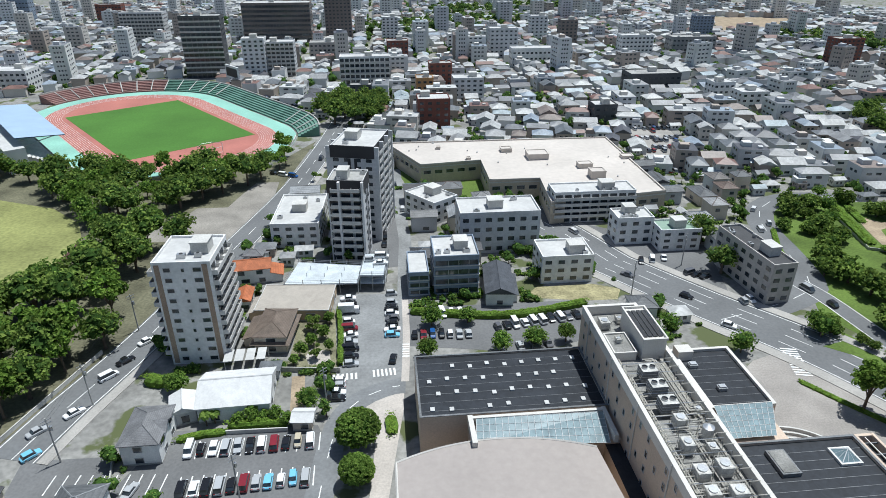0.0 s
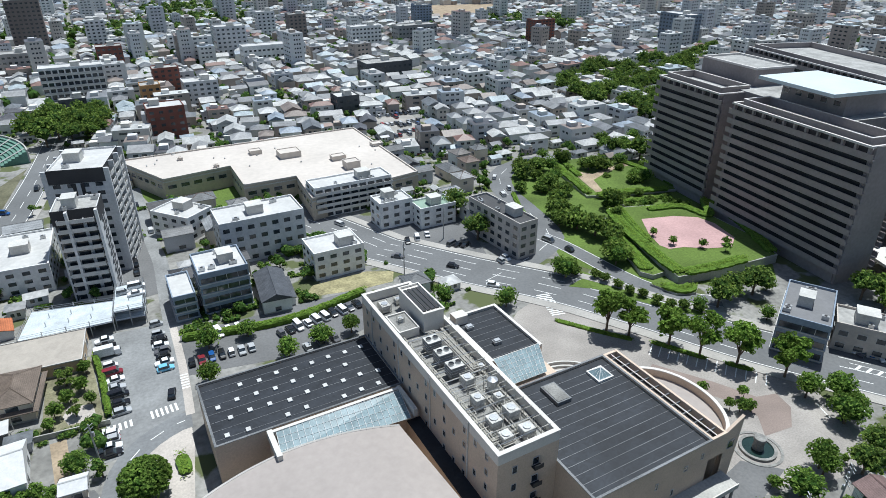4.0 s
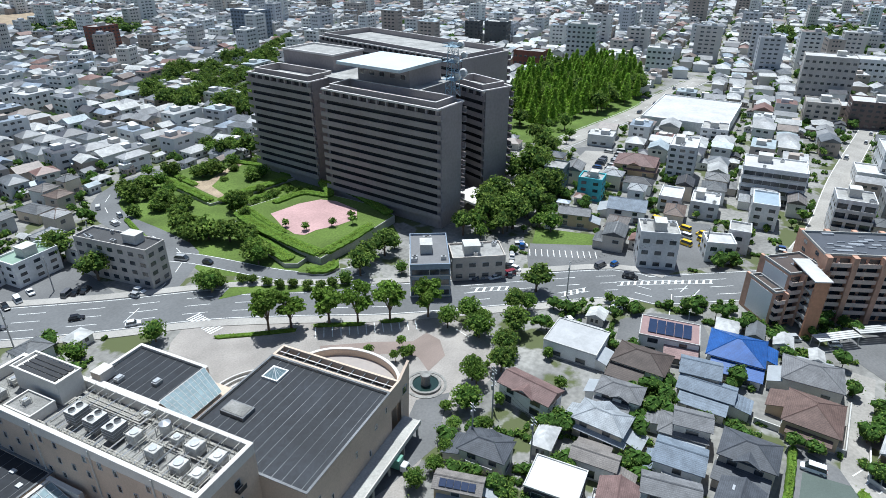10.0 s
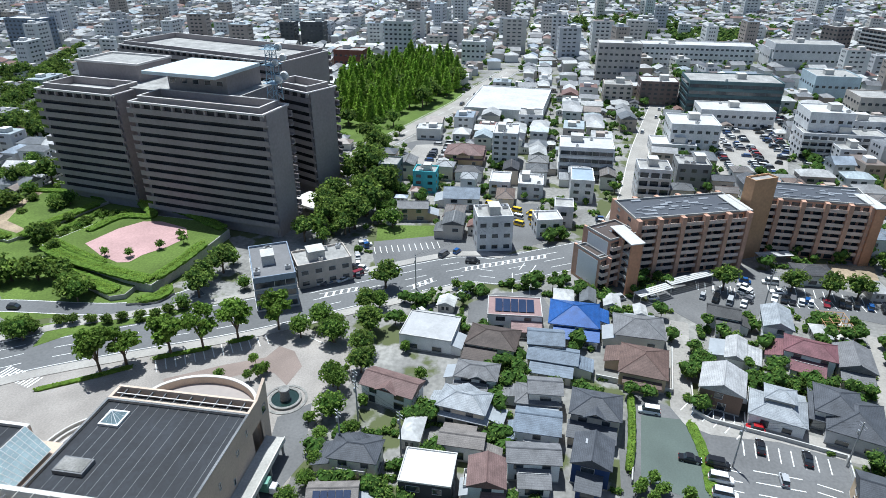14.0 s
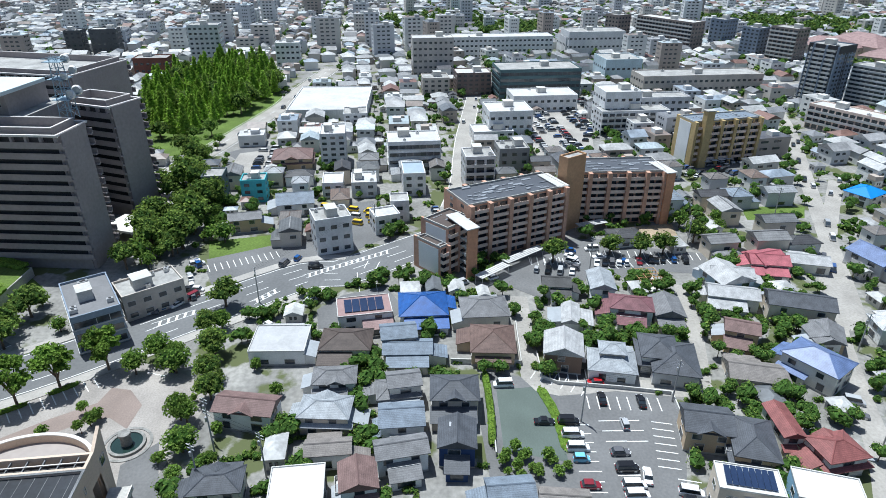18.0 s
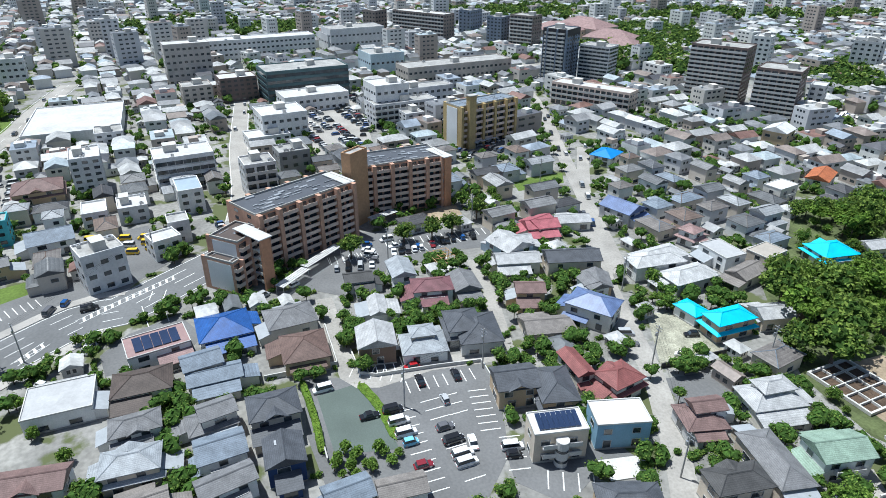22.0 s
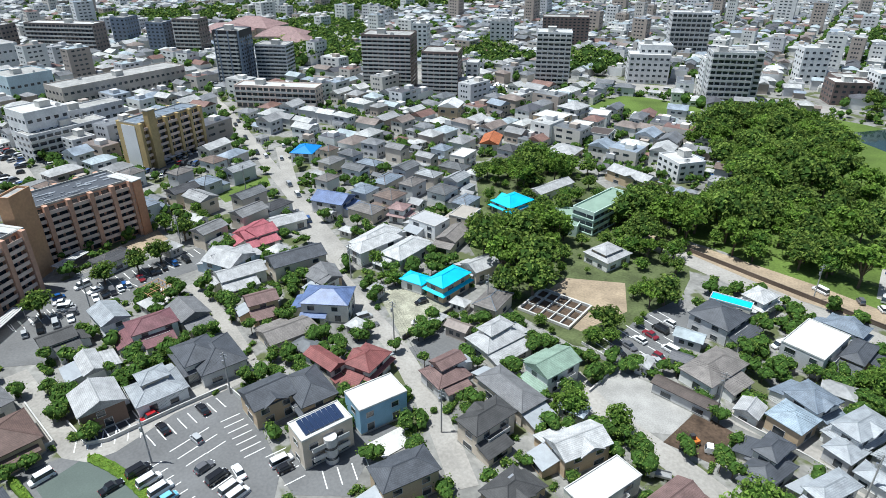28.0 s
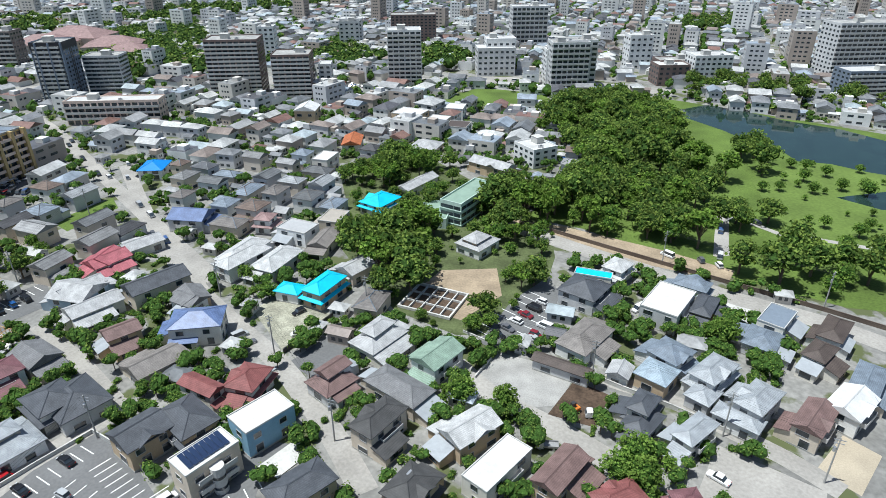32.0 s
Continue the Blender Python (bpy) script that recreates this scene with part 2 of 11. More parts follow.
# ---- mesh helpers ----
class MB:
    """Vertices and faces of one mesh, with a material slot for each face."""

    def __init__(self):
        self.v, self.f, self.m = [], [], []

    def face(self, pts, m=0):
        n = len(self.v)
        self.v.extend(pts)
        self.f.append(tuple(range(n, n + len(pts))))
        self.m.append(m)

    def box(self, x0, y0, z0, x1, y1, z1, m=0, top=None):
        n = len(self.v)
        self.v.extend(((x0, y0, z0), (x1, y0, z0), (x1, y1, z0), (x0, y1, z0), (x0, y0, z1), (x1, y0, z1), (x1, y1, z1), (x0, y1, z1)))
        self.f.extend(((n + 3, n + 2, n + 1, n), (n + 4, n + 5, n + 6, n + 7), (n, n + 1, n + 5, n + 4), (n + 1, n + 2, n + 6, n + 5), (n + 2, n + 3, n + 7, n + 6), (n + 3, n, n + 4, n + 7)))
        self.m.extend((m, m if top is None else top, m, m, m, m))

    def ring(self, x0, y0, x1, y1, e, z0, z1, m=0):
        """A closed upright frame e thick: one connected piece."""
        n = len(self.v)
        for z in (z0, z1):
            self.v.extend(((x0, y0, z), (x1, y0, z), (x1, y1, z), (x0, y1, z), (x0 + e, y0 + e, z), (x1 - e, y0 + e, z), (x1 - e, y1 - e, z), (x0 + e, y1 - e, z)))
        for i in range(4):
            j = (i + 1) % 4
            self.f.extend(((n + i, n + j, n + 8 + j, n + 8 + i), (n + 4 + j, n + 4 + i, n + 12 + i, n + 12 + j), (n + 8 + i, n + 8 + j, n + 12 + j, n + 12 + i), (n + j, n + i, n + 4 + i, n + 4 + j)))
            self.m.extend((m,) * 4)

    def prism(self, pts, z0, z1, m=0, top=None):
        """An upright prism over the outline pts (counter-clockwise)."""
        n, k = len(self.v), len(pts)
        self.v.extend([(x, y, z0) for x, y in pts] + [(x, y, z1) for x, y in pts])
        self.f.append(tuple(range(n + k, n + 2 * k)))
        self.m.append(m if top is None else top)
        self.f.append(tuple(range(n + k - 1, n - 1, -1)))
        self.m.append(m)
        for i in range(k):
            j = (i + 1) % k
            self.f.append((n + i, n + j, n + k + j, n + k + i))
            self.m.append(m)

    def bar(self, a, b, r, m=0):
        """A square bar from a to b."""
        a, b = Vector(a), Vector(b)
        d = (b - a).normalized()
        s = d.cross(Vector((0, 0, 1)) if abs(d.z) < 0.9 else Vector((1, 0, 0))).normalized() * r
        t = d.cross(s)
        n = len(self.v)
        self.v.extend(tuple(p + e) for p in (a, b) for e in (s, t, -s, -t))
        for i in range(4):
            j = (i + 1) % 4
            self.f.append((n + i, n + j, n + 4 + j, n + 4 + i))
            self.m.append(m)
        self.f.extend(((n + 3, n + 2, n + 1, n), (n + 4, n + 5, n + 6, n + 7)))
        self.m.extend((m, m))

    def tube(self, x, y, z0, z1, r0, r1, k=10, m=0, cap=True):
        n = len(self.v)
        for z, r in ((z0, r0), (z1, r1)):
            self.v.extend((x + r * math.cos(6.2832 * i / k), y + r * math.sin(6.2832 * i / k), z) for i in range(k))
        for i in range(k):
            j = (i + 1) % k
            self.f.append((n + i, n + j, n + k + j, n + k + i))
            self.m.append(m)
        if cap:
            self.f.append(tuple(range(n + k, n + 2 * k)))
            self.m.append(m)

    def data(self, name, mats):
        me = bpy.data.meshes.new(name)
        me.from_pydata(self.v, [], self.f)
        for x in mats if isinstance(mats, (list, tuple)) else (mats,):
            me.materials.append(x)
        if any(self.m):
            me.polygons.foreach_set("material_index", self.m)
        me.update()
        return me


def part(name, mb, mats, parent, label="", loc=None):
    ob = new(name, mb if isinstance(mb, bpy.types.Mesh) else mb.data(name, mats))
    ob.parent = parent
    if loc is not None:
        ob.matrix_basis = loc
    if label:
        tagged(ob, label)
    return ob


TERRACES = []


def terrace(name, pts, z, wall, top, label):
    """Raised ground with a retaining wall round it."""
    TERRACES.append((pts, z + 0.05))
    a = sum(p[0] * q[1] - q[0] * p[1] for p, q in zip(pts, pts[1:] + pts[:1]))
    pts = pts if a > 0 else pts[::-1]
    mb = MB()
    mb.prism(pts, 0.0, z)
    w = tagged(new(name, mb.data(name, wall)), label, "terrace", kind="structure")
    c = [sum(p[i] for p in pts) / len(pts) for i in (0, 1)]
    mb = MB()
    mb.prism([(c[0] + (p[0] - c[0]) * 0.985, c[1] + (p[1] - c[1]) * 0.985) for p in pts], z, z + 0.06)
    part("planting", mb, top, w)
    return w


def thing(name, x, y, rot=0.0, label="", category="", group="", kind="", z=0.0):
    ob = new(name)
    ob.matrix_basis = pose(x, y, z, 0, 0, rot)
    return tagged(ob, label, category, group, kind)


def sheet(name, pts, z, material, label, kind="structure", thick=0.03):
    """A thin slab of ground over the outline pts."""
    a = sum(p[0] * q[1] - q[0] * p[1] for p, q in zip(pts, pts[1:] + pts[:1]))
    mb = MB()
    mb.prism(pts if a > 0 else pts[::-1], z - thick, z)
    return tagged(new(name, mb.data(name, material)), label, "ground", kind=kind)


def smooth_line(pts, step=6.0):
    """Points along a Catmull-Rom curve through pts."""
    P = [Vector(p) for p in pts]
    P = [2 * P[0] - P[1]] + P + [2 * P[-1] - P[-2]]
    out = []
    for a, b, c, d in zip(P, P[1:], P[2:], P[3:]):
        n = max(2, int((c - b).length / step))
        for i in range(n):
            t = i / n
            out.append(0.5 * (2 * b + (c - a) * t + (2 * a - 5 * b + 4 * c - d) * t * t + (3 * b - a - 3 * c + d) * t ** 3))
    return out + [P[-2]]


ROADS = []


def road(name, pts, width, z, material, label, lines=(), dash=None):
    """A road along pts, with painted lines at the offsets given (solid) and dashed ones."""
    c = smooth_line(pts)
    ROADS.append((c, width / 2))
    nrm = []
    for i in range(len(c)):
        d = (c[min(i + 1, len(c) - 1)] - c[max(i - 1, 0)]).normalized()
        nrm.append(Vector((-d.y, d.x)))

    def strip(mb, o0, o1, i0, i1, zz):
        for i in range(i0, i1):
            a, b = c[i] + nrm[i] * o0, c[i + 1] + nrm[i + 1] * o0
            e, f = c[i + 1] + nrm[i + 1] * o1, c[i] + nrm[i] * o1
            mb.face(((a.x, a.y, zz), (b.x, b.y, zz), (e.x, e.y, zz), (f.x, f.y, zz)))

    mb = MB()
    strip(mb, width / 2, -width / 2, 0, len(c) - 1, z)
    mb.f = [f[::-1] for f in mb.f]
    ob = tagged(new(name, mb.data(name, material)), label, "road", kind="structure")
    if lines or dash:
        mk = MB()
        for o in lines:
            strip(mk, o + 0.12, o - 0.12, 0, len(c) - 1, z + 0.012)
        for o in dash or ():
            for i in range(0, len(c) - 1, 2):
                strip(mk, o + 0.1, o - 0.1, i, i + 1, z + 0.012)
        mk.f = [f[::-1] for f in mk.f]
        part("lane_marking", mk, MARK, ob)
    return ob


def pavement(pts, off, width, label="pale paved footway with a raised kerb"):
    """A raised footway beside a road, off metres from its centre line."""
    c = smooth_line(pts)
    L, R = [], []
    for i in range(len(c)):
        d = (c[min(i + 1, len(c) - 1)] - c[max(i - 1, 0)]).normalized()
        n = Vector((-d.y, d.x))
        L.append(c[i] + n * (off + width / 2))
        R.append(c[i] + n * (off - width / 2))
    mb = MB()
    k = len(c)
    mb.v = [(p.x, p.y, 0.0) for p in L] + [(p.x, p.y, 0.17) for p in L] + [(p.x, p.y, 0.17) for p in R] + [(p.x, p.y, 0.0) for p in R]
    for i in range(k - 1):
        mb.f += [(i + 1, i, k + i, k + i + 1), (k + i + 1, k + i, 2 * k + i, 2 * k + i + 1), (2 * k + i + 1, 2 * k + i, 3 * k + i, 3 * k + i + 1)]
        mb.m += [0, 0, 0]
    return tagged(new("pavement", mb.data("pavement", PAVE)), label, "pavement", kind="structure")


def zebra(a, b, width, n=None, z=0.085, label="white zebra crossing stripes"):
    """Stripes across the way from a to b, each width long."""
    a, b = Vector(a), Vector(b)
    d = (b - a).normalized()
    s = Vector((-d.y, d.x)) * width / 2
    n = n or max(2, int((b - a).length / 0.95))
    mb = MB()
    for i in range(n):
        p, q = a.lerp(b, i / n), a.lerp(b, (i + 0.5) / n)
        mb.face([(v.x, v.y, z) for v in (p - s, q - s, q + s, p + s)])
    return tagged(new("crossing", mb.data("crossing", MARK)), label, "marking", kind="structure")


def hatch(pts, width, gap=2.2, z=0.082):
    """A hatched median: slanting bars between two lines."""
    c = smooth_line(pts, 1.0)
    mb = MB()
    for i in range(1, len(c) - 3):
        d = (c[i + 1] - c[i]).normalized()
        s = Vector((-d.y, d.x)) * width / 2
        for e in (1, -1):
            P = [c[i] + s * e, c[i + 1] + s * e, c[i + 1] + s * e * 0.86, c[i] + s * e * 0.86]
            mb.face([(v.x, v.y, z) for v in (P if e < 0 else P[::-1])])
        if i % 2 == 0:
            P = [c[i] - s * 0.86, c[i] - s * 0.86 + d * 0.75, c[i] + s * 0.86 + d * 1.75, c[i] + s * 0.86 + d]
            mb.face([(v.x, v.y, z) for v in P])
    return tagged(new("median_marking", mb.data("median_marking", MARK)), "white hatched median marking on asphalt", "marking", kind="structure")


# ---- houses ----
FOOT = []   # centre x, y, half width, half depth, cos, sin of all that stands


def stand(x, y, w, d, rot):
    FOOT.append((x, y, w / 2, d / 2, math.cos(radians(rot)), math.sin(radians(rot))))


def window_mesh(w, h):
    key = "window_%.1f_%.1f" % (w, h)
    if key in bpy.data.meshes:
        return bpy.data.meshes[key]
    mb = MB()
    t = 0.08
    O = [(-w / 2 - t, -t), (w / 2 + t, -t), (w / 2 + t, h + t), (-w / 2 - t, h + t)]
    I = [(-w / 2, 0), (w / 2, 0), (w / 2, h), (-w / 2, h)]
    mb.v = [(x, 0, z) for x, z in O] + [(x, 0.1, z) for x, z in O] + [(x, 0.1, z) for x, z in I] + [(x, 0.025, z) for x, z in I]
    for i in range(4):
        j = (i + 1) % 4
        mb.f += [(j, i, 4 + i, 4 + j), (4 + j, 4 + i, 8 + i, 8 + j), (8 + j, 8 + i, 12 + i, 12 + j)]
        mb.m += [0, 0, 0]
    mb.f.append((15, 14, 13, 12))
    mb.m.append(1)
    return mb.data(key, (FRAME, GLASS))


def side_pose(side, w, d, s, z):
    """A pose on a wall: side 0 -y, 1 +x, 2 +y, 3 -x; s along the wall, z up; +y points out."""
    if side == 0:
        return pose(s, -d / 2, z, 0, 0, 180)
    if side == 1:
        return pose(w / 2, s, z, 0, 0, -90)
    if side == 2:
        return pose(s, d / 2, z, 0, 0, 0)
    return pose(-w / 2, s, z, 0, 0, 90)


def roof_mesh(w, d, z, kind, rise=None):
    """A hip or gable roof with thickness over a w x d eave at height z, and its ridge tiles."""
    mb, rb = MB(), MB()
    t = 0.18
    flip = d > w
    W, D = (d, w) if flip else (w, d)
    r = rise if rise is not None else D / 2 * 0.42
    rx = W / 2 if kind == "gable" else max((W - D) / 2, 0.3)
    e = [(-W / 2, -D / 2), (W / 2, -D / 2), (W / 2, D / 2), (-W / 2, D / 2)]
    q = (lambda p: (-p[1], p[0], p[2])) if flip else (lambda p: p)
    lo = [q((x, y, z - t)) for x, y in e]
    hi = [q((x, y, z)) for x, y in e]
    a, b = q((-rx, 0, z + r)), q((rx, 0, z + r))
    for k in range(4):
        mb.face((lo[k], lo[(k + 1) % 4], hi[(k + 1) % 4], hi[k]))
    mb.face(lo[::-1])
    mb.face((hi[0], hi[1], b, a))
    mb.face((hi[2], hi[3], a, b))
    mb.face((hi[1], hi[2], b))
    mb.face((hi[3], hi[0], a))
    rb.bar(a, b, 0.17)
    if kind == "hip":
        for p, s in ((hi[0], a), (hi[3], a), (hi[1], b), (hi[2], b)):
            rb.bar(p, s, 0.13)
    return mb, rb


rng = random.Random(5)
HOUSES = []   # main houses, for the low roofs against their walls


def cross_gable(w, d, z, r):
    """A small gable that breaks out of one long slope of the roof."""
    flip, sgn = d > w, r.choice((-1, 1))
    W, D = (d, w) if flip else (w, d)
    a = min(W * 0.24, D * 0.34, 2.6) * r.uniform(0.8, 1.0)
    o = r.uniform(-0.5, 0.5) * max(0.0, W - D - a)
    y0, rise = -D / 2 - 0.35, a * 0.5
    y1 = -D / 2 + rise / 0.42

    def q(x, y, zz):
        x, y = x + o, y
        x, y = x * sgn, y * sgn
        return (-y, x, zz) if flip else (x, y, zz)
    mb = MB()
    t = 0.12
    for s in (-1, 1):
        P = [q(s * a * 1.15, y0, z + 0.06 - a * 0.075), q(0, y0, z + rise + 0.06), q(0, y1, z + rise + 0.06), q(s * a * 1.15, -D / 2 - 0.02, z + 0.06 - a * 0.075)]
        mb.face(P if s > 0 else P[::-1])
        Q = [(p[0], p[1], p[2] - t) for p in P]
        mb.face(Q[::-1] if s > 0 else Q)
        mb.face((P[0], P[1], Q[1], Q[0]) if s < 0 else (P[1], P[0], Q[0], Q[1]))
    T = [q(-a, -D / 2 + 0.3, z - 0.3), q(a, -D / 2 + 0.3, z - 0.3), q(a, -D / 2 + 0.3, z), q(0, -D / 2 + 0.3, z + rise), q(-a, -D / 2 + 0.3, z)]
    mb.face(T, 1)
    return mb


def house(x, y, w, d, rot, z, col, roof="hip", wall=None, solar=0, skylight=0, label=None):
    """A detached house: walls, roof with ridge tiles, windows, door."""
    stand(x, y, w, d, rot)
    wall = wall or rng.choice(("cream", "white", "beige", "greywall", "white", "tanwall", "cream"))
    storeys = 1 if z < 4.6 else 2 if z < 8 else 3
    hue = {"bluetile": "blue-tiled", "cyan": "blue-sheeted", "tarp": "blue-sheeted", "whitetile": "pale-tiled"}.get(col, col)
    if roof == "carport":
        c = thing("carport", x, y, rot, "open carport with a striped white roof on thin posts", "carport")
        mb = MB()
        n = 4
        for i in range(n):
            s = w / n
            mb.box(-w / 2 + i * s, -d / 2, z, -w / 2 + (i + 0.8) * s, d / 2, z + 0.12)
        part("roof", mb, ROOFWHITE, c)
        for sx in (-1, 1):
            for sy in (-1, 1):
                mb = MB()
                mb.box(sx * (w / 2 - 0.3) - 0.06, sy * (d / 2 - 0.3) - 0.06, 0, sx * (w / 2 - 0.3) + 0.06, sy * (d / 2 - 0.3) + 0.06, z)
                part("post", mb, METAL, c)
        return c
    small = z < 3.4 and w * d < 70
    r3 = random.Random(int(abs(x) * 31 + abs(y) * 17))
    h = thing("shed" if small else "house", x, y, rot, label or ("%s-storey house with %s %s roof and %s walls" % (("one", "two", "three")[storeys - 1], hue, {"hip": "hipped", "gable": "gabled", "flat": "flat"}[roof], {"greywall": "grey", "darkwall": "dark", "tanwall": "tan", "skyblue": "blue", "bluew": "bluish"}.get(wall, wall))),
              "shed" if small else "house", "houses")
    o = 0.1 if roof == "flat" else 0.45
    bw, bd = w - 2 * o, d - 2 * o
    mb = MB()
    mb.box(-bw / 2, -bd / 2, 0, bw / 2, bd / 2, z - 0.1)
    mb.box(-bw / 2 - 0.05, -bd / 2 - 0.05, 0, bw / 2 + 0.05, bd / 2 + 0.05, 0.4, 1)
    if roof == "gable":
        r = min(w, d) / 2 * 0.42 * (min(bw, bd) / min(w, d))
        for s in (-1, 1):
            if w >= d:
                mb.face([(s * bw / 2, -bd / 2, z - 0.1), (s * bw / 2, bd / 2, z - 0.1), (s * bw / 2, 0, z + r - 0.1)][::s])
            else:
                mb.face([(bw / 2, s * bd / 2, z - 0.1), (-bw / 2, s * bd / 2, z - 0.1), (0, s * bd / 2, z + r - 0.1)][::s])
    part("wall", mb, (wall_mat(wall), CONC), h)
    if roof == "flat":
        rm = MB()
        rm.box(-w / 2, -d / 2, z - 0.1, w / 2, d / 2, z)
        part("roof", rm, roof_mat(col, False), h)
        pm = MB()
        pm.ring(-w / 2, -d / 2, w / 2, d / 2, 0.2, z + 0.002, z + 0.25)
        part("parapet", pm, CONCW, h)
    else:
        rm, rb = roof_mesh(w, d, z + 0.08, roof)
        part("roof", rm, roof_mat(col), h)
        part("ridge", rb, roof_mat(col, False), h)
    if not small:
        HOUSES.append((h, x, y, w, d, rot, z, col, wall, roof))
    if roof != "flat" and storeys > 1 and max(w, d) > 8 and r3.random() < 0.45:
        part("cross_gable", cross_gable(w, d, z + 0.1, r3), (roof_mat(col), wall_mat(wall)), h)
    if roof == "hip" and storeys == 2 and rng.random() < 0.5:
        km = MB()
        o1, zl = 1.05, 3.0
        A = [(-bw / 2 - o1, -bd / 2 - o1), (bw / 2 + o1, -bd / 2 - o1), (bw / 2 + o1, bd / 2 + o1), (-bw / 2 - o1, bd / 2 + o1)]
        B = [(-bw / 2, -bd / 2), (bw / 2, -bd / 2), (bw / 2, bd / 2), (-bw / 2, bd / 2)]
        n = len(km.v)
        km.v += [(p[0], p[1], zl - 0.14) for p in A] + [(p[0], p[1], zl) for p in A] + [(p[0], p[1], zl + 0.5) for p in B] + [(p[0], p[1], zl - 0.14) for p in B]
        for i in range(4):
            j = (i + 1) % 4
            km.f += [(i, j, 4 + j, 4 + i), (4 + i, 4 + j, 8 + j, 8 + i), (12 + i, 12 + j, j, i)]
            km.m += [0, 0, 0]
        part("skirt_roof", km, roof_mat(col), h)
    if skylight:
        sm = MB()
        lift = z + min(w, d) * 0.14
        sm.box(w * 0.08, -d * 0.22, lift - 0.5, w * 0.08 + 1.0, -d * 0.22 + 1.3, lift + 0.12)
        part("skylight", sm, METAL, h)
    if solar and roof == "flat" and d > w:
        for i in range(8):
            sm = MB()
            y0 = -d * 0.38 + i * d * 0.096
            P = [(-w * 0.34, y0, z + 0.35), (w * 0.3, y0, z + 0.85), (w * 0.3, y0 + d * 0.09, z + 0.85), (-w * 0.34, y0 + d * 0.09, z + 0.35)]
            Q = [(q[0], q[1], q[2] - 0.08) for q in P]
            sm.face(P)
            sm.face(Q[::-1])
            for a in range(4):
                b = (a + 1) % 4
                sm.face((P[b], P[a], Q[a], Q[b]))
            part("solar_panel", sm, SOLAR, h)
    elif solar:
        zz = z + 0.35 if roof == "flat" else z + min(w, d) * 0.21
        for i in range(5):
            sm = MB()
            x0 = -w * 0.36 + i * w * 0.145
            y0, y1 = (-d * 0.32, d * 0.24) if roof == "flat" else (-d * 0.4, -d * 0.12)
            za, zb = (z + 0.3, z + 0.9) if roof == "flat" else (z + 0.1 * d * 0.42 + 0.32, z + d * 0.38 * 0.42 + 0.3)
            if w < d and roof != "flat":
                za = zb = z + w * 0.21 + 0.25
            sm.face(((x0, y0, za), (x0 + w * 0.135, y0, za), (x0 + w * 0.135, y1, zb), (x0, y1, zb)))
            sm.face(((x0, y1, zb - 0.06), (x0 + w * 0.135, y1, zb - 0.06), (x0 + w * 0.135, y0, za - 0.06), (x0, y0, za - 0.06)))
            sm.face(((x0, y0, za - 0.06), (x0 + w * 0.135, y0, za - 0.06), (x0 + w * 0.135, y0, za), (x0, y0, za)))
            part("solar_panel", sm, SOLAR, h)
    fh = (z - 0.3) / storeys
    for side in range(4):
        L = bw if side % 2 == 0 else bd
        for k in range(storeys):
            n = 1 if L < 9 else 2
            for i in range(n):
                s = (i - (n - 1) / 2) * L / n + rng.uniform(-0.6, 0.6)
                part("window", window_mesh(rng.choice((1.6, 1.8, 2.4)), 1.3 if k or small else rng.choice((1.3, 1.9))), None, h, loc=side_pose(side, bw, bd, s, k * fh + 0.9 if k else 0.55))
    if storeys > 1 and rng.random() < 0.6:
        s = rng.choice((0, 2)) if w >= d else rng.choice((1, 3))
        L = min(6.0, (bw if s % 2 == 0 else bd) * 0.6)
        bm = MB()
        bm.box(-L / 2, 0, -0.15, L / 2, 1.1, 0)
        for a in ((-L / 2, 1.02, L / 2, 1.1), (-L / 2, 0, -L / 2 + 0.08, 1.02), (L / 2 - 0.08, 0, L / 2, 1.02)):
            bm.box(a[0], a[1], 0, a[2], a[3], 1.0)
        part("balcony", bm, BALC, h, loc=side_pose(s, bw, bd, 0, fh + 0.1))
    return h


# ---- larger buildings ----
def rooftop(b, w, d, z, r):
    """Stair head, tank and air units on a flat roof."""
    if w > 9 and d > 7:
        mb = MB()
        a, c = min(5.0, w * 0.3), min(4.5, d * 0.45)
        px, py = r.uniform(-w * 0.25, w * 0.25), r.uniform(-d * 0.15, d * 0.2)
        mb.box(px - a / 2, py - c / 2, z, px + a / 2, py + c / 2, z + 2.8)
        mb.box(px - a / 2 - 0.15, py - c / 2 - 0.15, z + 2.8, px + a / 2 + 0.15, py + c / 2 + 0.15, z + 3.0)
        part("stair_head", mb, CONCW, b)
        for i in range(r.randint(2, 5) if math.hypot(b.location.x, b.location.y) < 300 else 1):
            mb = MB()
            ux, uy = r.uniform(-w * 0.4, w * 0.4), r.choice((-1, 1)) * r.uniform(d * 0.25, d * 0.38)
            s = r.uniform(0.5, 1.1)
            mb.box(ux - s, uy - s * 0.6, z, ux + s, uy + s * 0.6, z + 1.1)
            mb.tube(ux, uy, z + 1.1, z + 1.2, s * 0.45, s * 0.45, 8, 1)
            part("air_unit", mb, (METAL, DARK), b)


